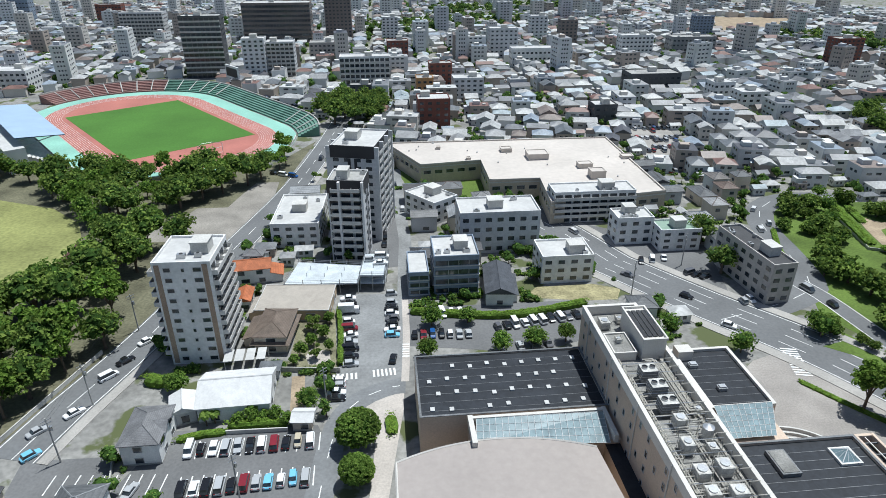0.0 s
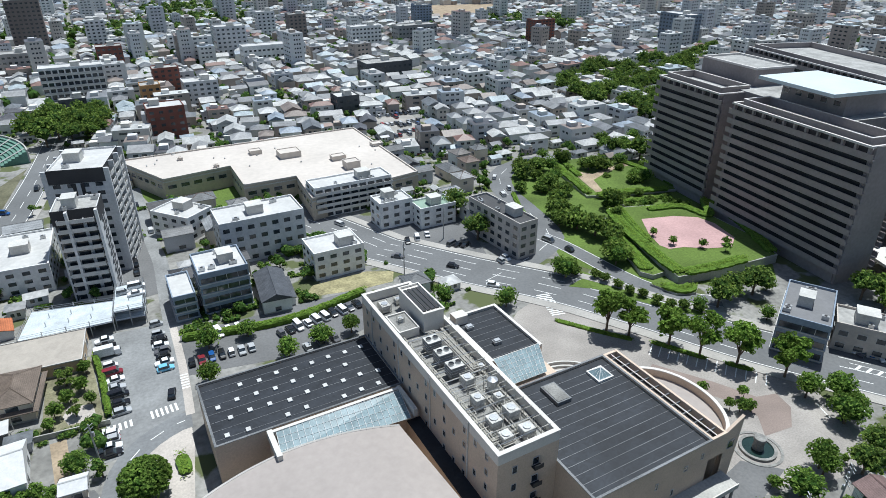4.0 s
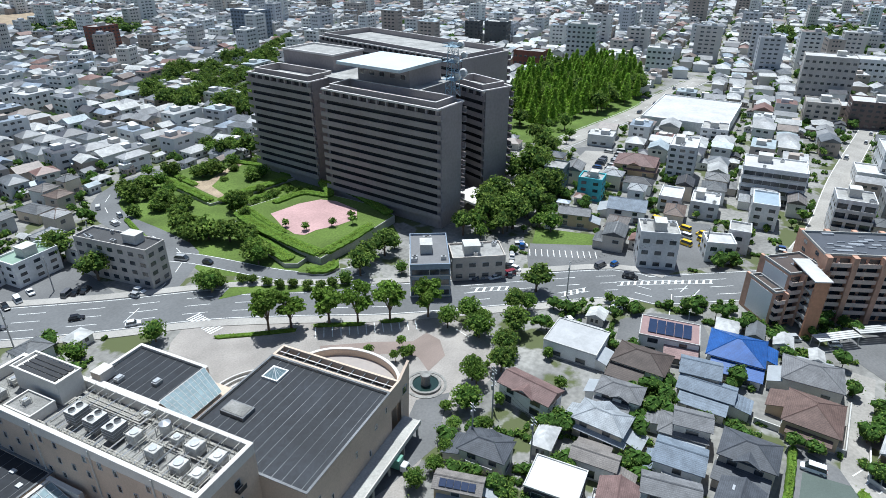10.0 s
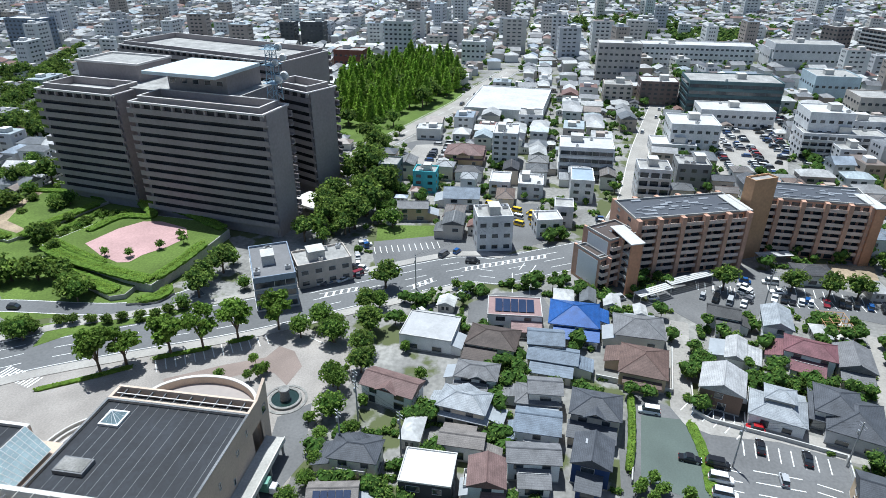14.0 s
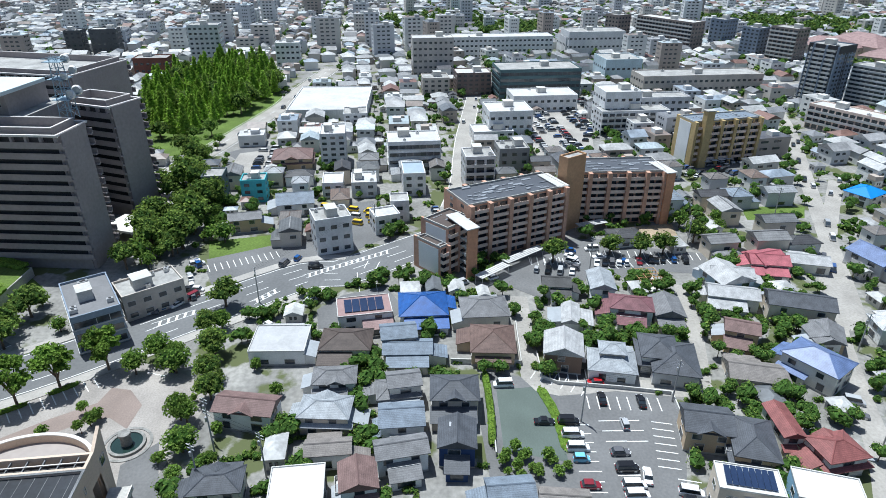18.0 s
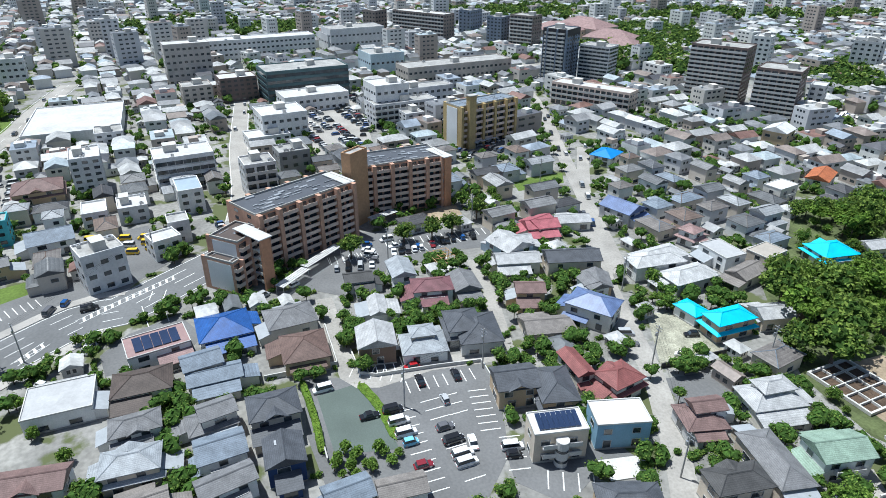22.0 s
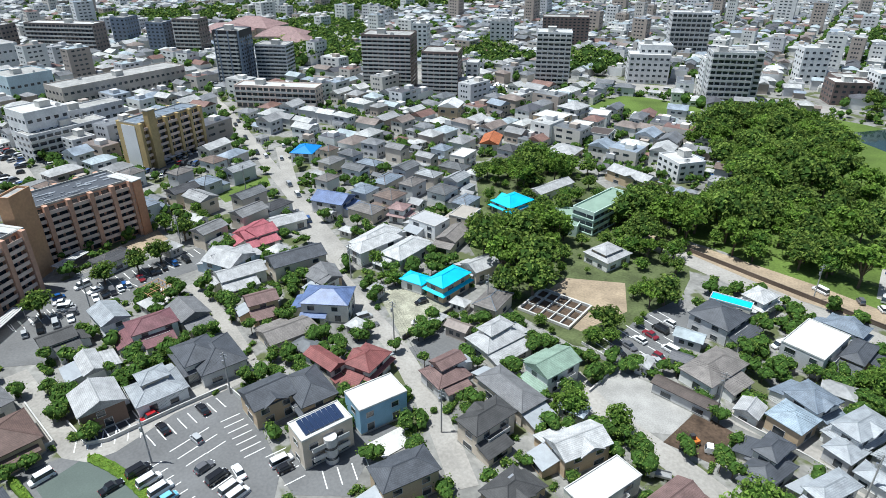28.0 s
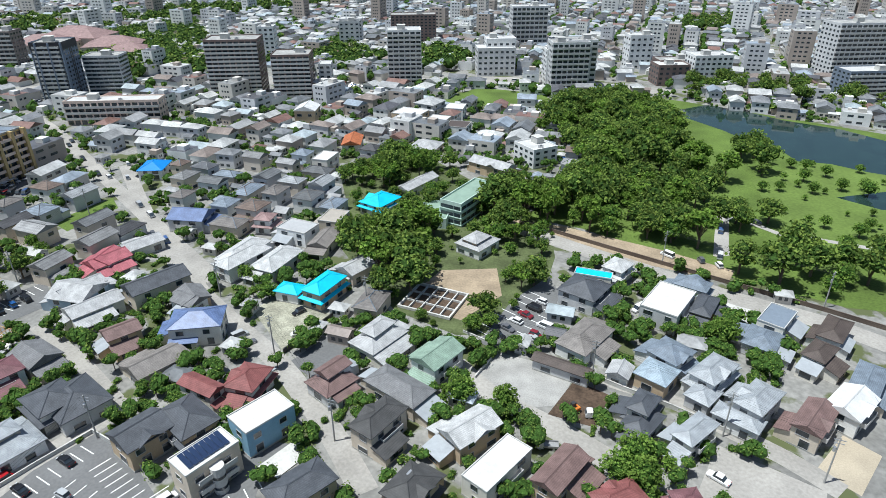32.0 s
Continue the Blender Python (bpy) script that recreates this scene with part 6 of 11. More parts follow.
block(109.9, -404.2, 24.1, 16.0, 30.0, 29.7, 9, "lightgrey", style="balcony")
block(509.6, 168.6, 23.0, 16.0, -84.6, 29.5, 8, "lightgrey")
block(593.4, 46.8, 13.2, 14.0, -84.6, 29.3, 9, "lightgrey")
block(457.3, 484.5, 35.6, 16.0, -84.6, 27.1, 8, "bluedark")
block(503.7, 105.2, 18.3, 12.0, -84.6, 17.2, 4, "white")
block(547.5, 288.0, 13.3, 12.0, -84.6, 19.9, 6, "darkgrey")
block(543.4, 261.4, 20.9, 12.0, -84.6, 21.5, 5, "darkgrey")
block(468.4, -5.7, 29.4, 16.0, -84.6, 26.4, 6, "greybeige")
block(541.4, -63.8, 84.8, 20.0, -84.6, 16.7, 4, "white")
block(547.9, -142.3, 48.1, 25.0, -84.6, 20.1, 3, "lightgrey")
block(327.2, -101.7, 19.4, 18.0, -84.6, 21.1, 4, "white")
block(596.7, 466.0, 21.3, 14.0, -84.6, 22.8, 6, "beige")
block(452.5, 189.0, 23.0, 14.0, -84.6, 15.3, 3, "brick")
block(593.7, -274.5, 19.9, 14.0, -60.0, 23.7, 7, "bluedark")
block(551.9, -137.9, 42.4, 25.0, -84.6, 15.3, 2, "lightgrey")
block(400.9, -174.2, 79.3, 20.0, -84.6, 14.5, 3, "beige")
block(450.0, -136.9, 26.2, 25.0, -84.6, 15.6, 2, "paleblue")
house(158.9, -90.4, 12.4, 6.6, 80.3, 5.0, "lightgrey", "gable", wall="paleblue")
house(148.6, -86.4, 14.0, 7.8, 74.7, 4.2, "lightgrey", "gable")
house(142.2, -55.5, 11.8, 8.0, 77.5, 5.0, "purple", "hip")
house(142.0, -65.4, 8.5, 10.7, 82.8, 3.8, "grey", "gable")
house(130.3, -80.5, 8.6, 6.8, 68.8, 5.0, "mauve", "gable", wall="tan")
house(141.6, -101.6, 17.1, 9.1, 73.0, 5.5, "slate", "gable", skylight=1)
house(114.3, -76.5, 12.3, 8.1, 76.0, 3.4, "browngrey", "gable")
house(96.3, -73.6, 10.3, 4.9, -2.2, 5.0, "red", "gable")
house(88.7, -80.2, 7.7, 9.3, 10.0, 5.0, "red", "hip")
house(96.4, -57.5, 10.0, 9.0, 78.4, 5.5, "slate", "gable")
house(91.5, -64.8, 8.8, 12.2, 74.9, 5.0, "slate", "hip")
house(122.4, -56.2, 9.2, 10.3, 79.3, 5.0, "slate", "hip")
house(119.3, -59.1, 11.2, 13.7, 77.0, 3.8, "slate", "hip")
house(119.0, -44.1, 11.6, 9.2, 78.7, 3.4, "silver", "hip")
house(120.7, -44.4, 6.6, 5.4, 80.5, 5.9, "silver", "hip")
house(155.3, -37.6, 8.5, 6.6, 83.3, 4.2, "darkgrey", "gable")
house(154.5, -50.4, 7.5, 10.9, 84.5, 5.0, "silver", "gable")
house(139.7, -38.6, 5.1, 10.0, 79.9, 3.4, "lightgrey", "gable")
house(167.6, -106.0, 11.9, 8.1, 79.7, 4.2, "crimson", "gable")
house(129.3, -102.4, 8.5, 8.9, 63.9, 3.4, "grey", "gable")
house(168.8, -119.1, 13.0, 7.7, 75.1, 3.4, "lightgrey", "gable")
house(116.0, -92.0, 13.4, 9.9, 34.5, 5.9, "bluetile", "hip")
solar_flats = house(78.8, -57.5, 6.4, 11.2, -13.2, 7.6, "white", "flat", wall="beige", solar=1)
house(77.2, -71.4, 7.3, 11.4, -17.0, 6.7, "white", "flat", wall="skyblue")
house(80.5, -15.0, 6.5, 9.0, 4.0, 4.2, "bluegrey", "gable")
house(78.5, -24.6, 5.6, 9.4, -6.0, 3.6, "browngrey", "gable")
house(58.7, -60.2, 12.0, 7.3, 68.8, 5.9, "slate", "hip")
house(55.1, -81.3, 6.6, 11.7, -10.5, 5.9, "darkgrey", "hip")
house(57.2, -93.3, 15.2, 7.8, -13.2, 4.2, "grey", "hip")
house(72.3, -89.0, 8.4, 9.4, -16.2, 3.4, "mauve", "hip")
house(73.1, -90.9, 5.0, 7.6, -12.6, 5.5, "mauve", "gable")
house(71.3, -107.6, 8.8, 13.0, -12.2, 3.8, "lightgrey", "hip")
house(72.2, -108.9, 5.3, 8.6, -8.6, 5.9, "lightgrey", "hip")
house(40.7, -68.7, 7.4, 9.3, -8.9, 5.9, "darkgrey", "hip", skylight=1)
house(130.5, -124.4, 7.8, 17.6, -5.9, 5.0, "whitetile", "hip")
house(128.2, -100.6, 8.4, 7.1, -1.4, 3.5, "grey", "gable")
house(106.5, -117.3, 8.0, 5.9, 7.5, 3.4, "cyan", "hip")
house(97.5, -121.2, 7.1, 12.5, -2.2, 5.5, "cyan", "hip")
house(96.1, -135.8, 7.7, 11.1, -13.6, 4.2, "lightgrey", "gable")
house(54.0, -105.9, 8.0, 11.4, -13.4, 5.5, "green", "gable", wall="white")
house(37.6, -87.8, 7.6, 11.6, -25.0, 5.0, "whitetile", "gable")
house(29.0, -81.4, 6.1, 14.2, -15.9, 5.0, "white", "flat")
house(17.8, -85.0, 12.1, 6.0, 75.3, 5.0, "mauve", "gable")
house(25.0, -130.3, 8.9, 15.0, -15.1, 3.8, "browngrey", "hip")
house(27.1, -117.7, 14.5, 4.0, -4.4, 3, "darkbrown", "gable")
house(30.8, -151.5, 11.4, 11.7, -12.0, 5.0, "slate", "hip")
house(30.3, -159.1, 10.6, 4.0, 5.9, 5.7, "cyan", "flat")
house(25.2, -168.4, 6.8, 8.3, -16.0, 5.0, "whitetile", "hip")
house(8.8, -153.9, 10.0, 15.3, -10.9, 5.9, "white", "flat")
house(-0.3, -157.6, 5.6, 11.6, -8.6, 4.2, "slate", "hip")
house(4.1, -166.7, 9.7, 6.8, -10.0, 5.0, "bluegrey", "hip")
house(-17.6, -158.1, 6.6, 10.8, -17.0, 5.5, "bluegrey", "flat")
house(-14.9, -149.0, 8.1, 10.4, -12.6, 3.4, "bluegrey", "hip")
house(-30.9, -160.1, 6.2, 12.3, -16.0, 4.2, "darkbrown", "hip")
house(-27.2, -148.0, 5.7, 9.4, -22.8, 4.2, "darkbrown", "hip")
house(6.5, -123.1, 8.0, 8.1, -16.4, 4.2, "paleblue", "hip")
house(4.8, -131.5, 8.5, 8.8, -23.9, 5.0, "bluegrey", "hip")
house(-5.0, -128.0, 6.5, 11.6, -23.1, 5.5, "silver", "hip")
house(-3.8, -120.8, 6.0, 7.0, -20.3, 3.4, "silver", "hip")
house(-14.5, -122.0, 6.6, 11.4, -22.8, 5.5, "silver", "hip")
house(-11.2, -116.0, 10.0, 5.2, -16.5, 3.5, "silver", "hip")
house(-3.5, -106.8, 5.0, 10.4, -25.3, 5.0, "silver", "hip")
house(7.3, -109.7, 5.1, 7.7, -11.7, 5.5, "slate", "hip")
house(6.7, -106.2, 6.3, 9.8, -17.4, 3.4, "slate", "hip")
house(-25.1, -121.0, 6.2, 11.6, -18.8, 5.0, "mauve", "gable")
house(-32.3, -129.5, 7.4, 11.1, -24.2, 5.0, "white", "gable")
house(-36.1, -139.4, 6.2, 14.2, -15.5, 5.0, "bluegrey", "hip")
house(6.8, -83.4, 9.4, 5.4, 49.4, 5.0, "red", "hip")
house(-4.3, -88.0, 5.6, 4.6, 34.3, 5.0, "purple", "hip")
house(14.4, -121.7, 5.5, 5.9, -4.1, 3, "lightgrey", "gable")
house(70.3, -167.7, 10.1, 11.8, -14.0, 3.4, "lightgrey", "hip")
house(70.5, -167.1, 6.3, 8.1, -14.3, 5.0, "lightgrey", "hip")
block(85.5, -194.0, 8.8, 24.6, -6.4, 9, 3, "palegreen", style="band", roofcol="green")
block(93.9, -183.7, 11.0, 15.4, 15.1, 4, 1, "palegreen", style="plain", roofcol="green")
house(115.7, -181.7, 10.4, 13.0, -9.6, 4.6, "cyan", "hip")
house(113.2, -205.8, 20.6, 7.0, 79.9, 3.4, "lightgrey", "gable")
house(132.9, -127.6, 8.9, 17.6, 3.5, 5.0, "whitetile", "hip")
house(120.7, -128.6, 9.1, 16.0, 1.9, 4.2, "whitetile", "hip")
house(127.7, -148.2, 11.6, 8.4, 1.2, 5.5, "lightgrey", "flat")
house(116.6, -147.6, 7.4, 12.5, 12.7, 3.4, "browngrey", "gable")
house(131.7, -249.3, 13.4, 12.9, 5.9, 3.4, "lightgrey", "hip")
house(164.3, -236.5, 9.2, 15.6, 27.0, 5.0, "orange", "gable")
house(159.6, -208.5, 7.4, 11.6, 9.5, 6.7, "white", "flat")
house(213.5, -267.2, 11.8, 13.7, 22.8, 7.6, "white", "gable")
house(162.6, -313.0, 13.1, 14.3, -4.5, 5.9, "lightgrey", "hip")
house(142.7, -282.8, 10.4, 14.4, 6.0, 5.9, "white", "flat")
house(143.9, -307.5, 10.2, 11.8, 14.4, 6.7, "white", "flat")
house(129.0, -279.2, 10.9, 11.1, 9.0, 5.9, "darkbrown", "flat")
house(162.4, -289.7, 16.1, 13.5, 0.1, 5.9, "white", "flat")
house(122.2, -161.2, 7.6, 10.3, 10.2, 5.0, "tan", "flat")
house(142.6, -149.3, 6.5, 6.7, 14.8, 5.5, "pinkgrey", "hip")
block(81.3, -258.0, 12.7, 15.0, 55.0, 8.7, 3, "white")
house(92.5, -234.7, 20.0, 8.8, -14.4, 5.0, "lightgrey", "gable")
house(168.2, -140.5, 13.5, 10.9, 17.4, 5.0, "bluetile", "gable")
house(169.1, -106.4, 9.2, 9.6, 16.4, 4.2, "crimson", "gable")
house(221.7, -171.6, 10.7, 12.9, 29.9, 4.6, "tarp", "hip")
house(157.6, -88.5, 11.9, 11.4, 13.5, 5.0, "lightgrey", "gable", wall="paleblue")

# ---- the shopping hall ----
HALL = [(-25.8, 285.7), (-8.4, 253.7), (17.5, 259.8), (19.6, 235.0), (40.0, 236.9), (40.4, 211.1), (86.3, 222.9), (80.3, 294.9)]
_a = sum(p[0] * q[1] - q[0] * p[1] for p, q in zip(HALL, HALL[1:] + HALL[:1]))
HALL = HALL if _a > 0 else HALL[::-1]
mall = thing("shopping_hall", 0, 0, 0, "low tan shopping hall with a broad cream roof", "building", "city buildings")
mb = MB()
mb.prism(HALL, 0, 8.4, 0, 1)
part("wall", mb, (body_mat("mall"), ROOFPINK), mall)
for p, q in zip(HALL, HALL[1:] + HALL[:1]):
    d = Vector((q[0] - p[0], q[1] - p[1]))
    turn = math.degrees(math.atan2(d.y, d.x))
    mb = MB()
    mb.box(0.0, 0.002, 8.402, d.length, 0.5, 9.0)
    part("parapet", mb, ROOFPINK, mall, loc=pose(p[0], p[1], 0, 0, 0, turn))
    mb = MB()
    mb.box(0.0, -0.12, 7.3, d.length, 0.0, 7.7)
    part("string_course", mb, CONCW, mall, loc=pose(p[0], p[1], 0, 0, 0, turn))
    for k in range(int(d.length // 5)):
        part("window", window_mesh(3.2, 1.5), None, mall, loc=pose(p[0], p[1], 0, 0, 0, turn) @ pose(2.8 + k * 5, 0, 4.4, 0, 0, 180))
for (x, y), (w, d, h) in zip([(29.7, 273.7), (42.5, 264.4), (60.9, 251.8), (63.3, 239.3), (82.1, 264.1), (-1.1, 277.3), (12.2, 261.6)], ((5, 4, 1.6), (9, 7, 2.4), (6, 4, 1.8), (6, 5, 3.0), (5, 4, 1.2), (2, 2, 1.0), (2, 2, 1.0))):
    mb = MB()
    mb.box(-w / 2, -d / 2, 8.4, w / 2, d / 2, 8.4 + h)
    mb.ring(-w / 2 - 0.1, -d / 2 - 0.1, w / 2 + 0.1, d / 2 + 0.1, 0.4, 8.4 + h, 8.7 + h)
    part("roof_unit", mb, ROOFPINK, mall, loc=pose(x, y, 0, 0, 0, 5.4))
rm = random.Random(8)
for k in range(26):
    x, y = rm.uniform(-25, 85), rm.uniform(215, 300)
    if inside(x, y, HALL):
        mb = MB()
        mb.tube(x, y, 8.4, 9.0, 0.35, 0.3, 8)
        part("vent", mb, METAL, mall)
OPEN.append(HALL)

for x, y, w, d, z, rot in [(520.6, -329.2, 46, 30, 12, 30), (525.5, -362.6, 52, 36, 13, 20), (476.1, -356.9, 44, 30, 10, 40), (452.6, -350.6, 34, 26, 8, 35)]:
    house(x, y, w, d, rot, z, "pinkgrey", "hip", wall="beige", label="large hall with broad red-brown hipped roofs")

# ---- the theatre ----
THEATRE = pose(0, 0, 0, 0, 0, 5.4)
TILEWALL = mat("tan_tile_wall", (0.56, 0.45, 0.355), 0.75, big=0.1, fine=3, amount=0.12, bump=0.15)
BLACKROOF = mat("black_membrane", (0.021, 0.024, 0.03), 0.62, big=0.06, fine=0.7, amount=0.35, warp=1.5)
SEAM = mat("grey_seam", (0.16, 0.165, 0.17), 0.6, amount=0.35)
AUDROOF = mat("auditorium_roof", (0.36, 0.32, 0.295), 0.8, big=0.05, fine=0.8, amount=0.07)
COPING = mat("white_coping", (0.62, 0.595, 0.55), 0.7, amount=0.08)
PLANTFLOOR = mat("plant_deck", (0.24, 0.235, 0.22), 0.9, big=0.3, amount=0.3)
SKYGLASS = mat("rooflight_glass", (0.2, 0.27, 0.29), 0.15, big=0.4, fine=1.0, amount=0.2, spec=0.7)
theatre = tagged(new("theatre"), "large concert hall complex with tan tiled walls and black roofs", "theatre")
theatre.matrix_basis = THEATRE


def ring(mb, u0, v0, u1, v1, e, z0, z1, m=0):
    mb.ring(u0, v0, u1, v1, e, z0, z1, m)


def wing(name, u0, v0, u1, v1, z, roof, drop=0.5, e=0.4, label=""):
    mb = MB()
    mb.box(u0, v0, 0, u1, v1, z - drop, 0, 1)
    w = part(name, mb, (TILEWALL, roof), theatre, label)
    mb = MB()
    ring(mb, u0, v0, u1, v1, e, z - drop + 0.002, z - 0.12)
    part("parapet", mb, COPING if e > 0.5 else TILEWALL, w)
    cm = MB()
    ring(cm, u0 - 0.05, v0 - 0.05, u1 + 0.05, v1 + 0.05, e + 0.1, z - 0.12, z)
    part("coping", cm, COPING if e > 0.5 else SEAM, w)
    return w


SU0, SU1, SV0, SV1, SZ = 43.1, 55.5, 59.7, 116.4, 21.0
spine = wing("stage_block", SU0, SV0, SU1, SV1, SZ, PLANTFLOOR, 2.2, 0.7, "long tan block with a sunken plant deck")
low = wing("low_hall", 4.8, 95.2, SU0 - 0.02, 115.4, 10.5, BLACKROOF, 0.5, 0.35)
hall = wing("drama_hall", SU1 + 0.02, 50.0, 83.0, 79.0, 14.0, BLACKROOF, 0.6, 0.35)
side = wing("foyer_wing", 62.3, 90.6, 75.8, 110.2, 12.0, BLACKROOF, 0.7, 0.6)
link = wing("link_wing", SU1 + 0.02, 79.02, 62.28, 110.0, 9.0, BLACKROOF, 0.4, 0.3)
# pale rooflights in the black roof of the low hall
r2 = random.Random(3)
for i in range(9):
    for j in range(4):
        if r2.random() < 0.16:
            continue
        mb = MB()
        x, y = 7.5 + i * 3.9 + (1.6 if j % 2 else 0), 97.6 + j * 4.6 + r2.uniform(-0.5, 0.5)
        if x > 41.5:
            continue
        mb.box(x - 0.45, y - 0.55, 10.0, x + 0.45, y + 0.55, 10.3)
        part("rooflight", mb, ROOFWHITE, low)
for j in range(7):
    mb = MB()
    mb.box(5.3, 97.2 + j * 2.6, 10.0, 42.7, 97.28 + j * 2.6, 10.03)
    part("seam", mb, SEAM, low)
for j in range(13):
    mb = MB()
    mb.box(SU1 + 0.5, 51.6 + j * 2.05, 13.4, 82.6, 51.7 + j * 2.05, 13.44)
    part("seam", mb, SEAM, hall)
for j in range(8):
    mb = MB()
    mb.box(63.0, 92.3 + j * 2.2, 11.3, 75.1, 92.38 + j * 2.2, 11.33)
    part("seam", mb, SEAM, side)
for x, y in ((67.5, 96.5), (65.0, 104.5)):
    mb = MB()
    mb.box(x - 0.9, y - 0.7, 11.3, x + 0.9, y + 0.7, 12.1)
    mb.box(x - 0.7, y - 0.5, 12.1, x + 0.7, y + 0.5, 12.4)
    part("vent_box", mb, METAL, side)
mb = MB()
mb.box(62.6, 106.8, 11.3, 66.0, 109.6, 13.6)
part("stair_head", mb, COPING, side)
# the drama hall: pyramid rooflight, curb, slotted edge beam, drum, window and dock
mb = MB()
mb.box(76.2, 72.4, 13.4, 80.2, 76.4, 13.9)
py = part("rooflight", mb, COPING, hall)
mb = MB()
b4 = [(76.5, 72.7, 13.9), (79.9, 72.7, 13.9), (79.9, 76.1, 13.9), (76.5, 76.1, 13.9)]
for i in range(4):
    mb.face((b4[i], b4[(i + 1) % 4], (78.2, 74.4, 15.4)))
part("pyramid", mb, SKYGLASS, py)
mb = MB()
for i in range(4):
    mb.bar(b4[i], (78.2, 74.4, 15.42), 0.07)
    mb.bar(b4[i], b4[(i + 1) % 4], 0.07)
    a, c = Vector(b4[i]), Vector(b4[(i + 1) % 4])
    for f in (0.33, 0.67):
        mb.bar(a.lerp(c, f), Vector((78.2, 74.4, 15.42)).lerp(a.lerp(c, f), 0.25), 0.035)
part("glazing_bar", mb, WHITEPAINT, py)
mb = MB()
mb.box(64.6, 71.0, 13.4, 68.0, 76.6, 14.2)
mb.box(64.9, 71.3, 14.2, 67.7, 76.3, 14.3, 1)
part("hatch_curb", mb, (SEAM, PLANTFLOOR), hall)
mb = MB()
for a in ((83.02, 50.0, 83.5, 79.0), (86.4, 50.0, 86.9, 79.0), (83.5, 50.0, 86.4, 50.5), (83.5, 78.4, 86.3, 79.0)):
    mb.box(a[0], a[1], 9.0, a[2], a[3], 14.0)
mb.box(83.5, 50.5, 9.0, 86.4, 78.4, 12.0, 1)
part("edge_gallery", mb, (TILEWALL, DARK), hall)
for i in range(10):
    mb = MB()
    mb.box(83.5, 52.2 + i * 2.75, 13.2, 86.4, 52.4 + i * 2.75, 13.6)
    part("gallery_beam", mb, SEAM, hall)
mb = MB()
mb.box(84.8, 50.5, 13.6, 85.0, 78.4, 13.75)
part("gallery_rail", mb, COPING, hall)
mb = MB()   # raking south-east corner of the hall wall
mb.face(((86.92, 50.0, 0), (86.92, 50.0, 14.0), (91.0, 50.0, 16.2), (90.0, 50.0, 0))[::-1])
mb.face(((86.92, 50.6, 0), (86.92, 50.6, 14.0), (91.0, 50.6, 16.2), (90.0, 50.6, 0)))
mb.face(((86.92, 50.0, 14.0), (91.0, 50.0, 16.2), (91.0, 50.6, 16.2), (86.92, 50.6, 14.0))[::-1])
mb.face(((91.0, 50.0, 16.2), (90.0, 50.0, 0), (90.0, 50.6, 0), (91.0, 50.6, 16.2))[::-1])
part("fin_wall", mb, TILEWALL, hall)
mb, cb = MB(), MB()
arc = [(86.9 + 9.6 * math.sin(a), 63.4 - 12.4 * math.cos(a)) for a in [math.pi * i / 28 for i in range(29)]]
inn = [(86.9 + 8.9 * math.sin(a), 63.4 - 11.7 * math.cos(a)) for a in [math.pi * i / 28 for i in range(29)]]
mb.prism(inn, 0, 9.0, 0, 1)
dr = part("foyer_drum", mb, (TILEWALL, AUDROOF), hall, "curved tan foyer with a pale roof")
mb = MB()
mb.prism(arc + inn[::-1], 0, 10.6)
part("wall", mb, TILEWALL, dr)
cb.prism(arc + inn[::-1], 10.6, 10.8)
part("coping", cb, COPING, dr)
for u, z, w, h in ((70, 8.5, 0.5, 1.4), (62, 6.0, 0.5, 1.4), (77, 9.5, 0.8, 1.0), (81, 10.4, 0.5, 1.2), (58.5, 9.0, 0.5, 1.4), (74.5, 4.8, 0.5, 1.4)):
    part("window", window_mesh(w, h), None, hall, loc=pose(u, 50.0, z, 0, 0, 180))
part("window", window_mesh(1.6, 1.8), None, hall, loc=pose(88.6, 50.0, 9.6, 0, 0, 180))
mb = MB()
mb.box(57.0, 46.2, 3.6, 88.0, 49.98, 4.0)
mb.box(57.0, 46.0, 3.2, 88.0, 46.2, 4.3, 1)
dk = part("dock_canopy", mb, (CONC, COPING), hall)
for i in range(6):
    mb = MB()
    mb.box(57.4 + i * 6, 46.5, 0, 57.8 + i * 6, 46.9, 3.6)
    part("post", mb, CONC, dk)
# sloping glass roofs
def glass_roof(name, quad, parent, n, k):
    a, b, c, d = [Vector(p) for p in quad]
    mb = MB()
    mb.face([tuple(p) for p in (a, b, c, d)])
    g = part(name, mb, SKYGLASS, parent, "sloping glass roof with white bars")
    for i in range(n + 1):
        bm = MB()
        bm.bar(a.lerp(b, i / n) + Vector((0, 0, 0.06)), d.lerp(c, i / n) + Vector((0, 0, 0.06)), 0.045)
        part("glazing_bar", bm, WHITEPAINT, g)
    for i in range(k + 1):
        bm = MB()
        bm.bar(a.lerp(d, i / k) + Vector((0, 0, 0.05)), b.lerp(c, i / k) + Vector((0, 0, 0.05)), 0.035)
        part("glazing_bar", bm, WHITEPAINT, g)
    return g


glass_roof("glass_roof", ((15.2, 88.3, 8.9), (40.6, 86.4, 8.9), (41.4, 93.6, 10.3), (15.8, 94.0, 10.3)), low, 20, 4)
glass_roof("glass_roof", ((62.3, 83.6, 10.4), (72.0, 83.6, 10.4), (74.6, 90.4, 12.6), (62.5, 90.4, 12.6)), side, 10, 6)
mb = MB()
mb.box(14.4, 87.5, 0, 43.0, 95.18, 8.7)
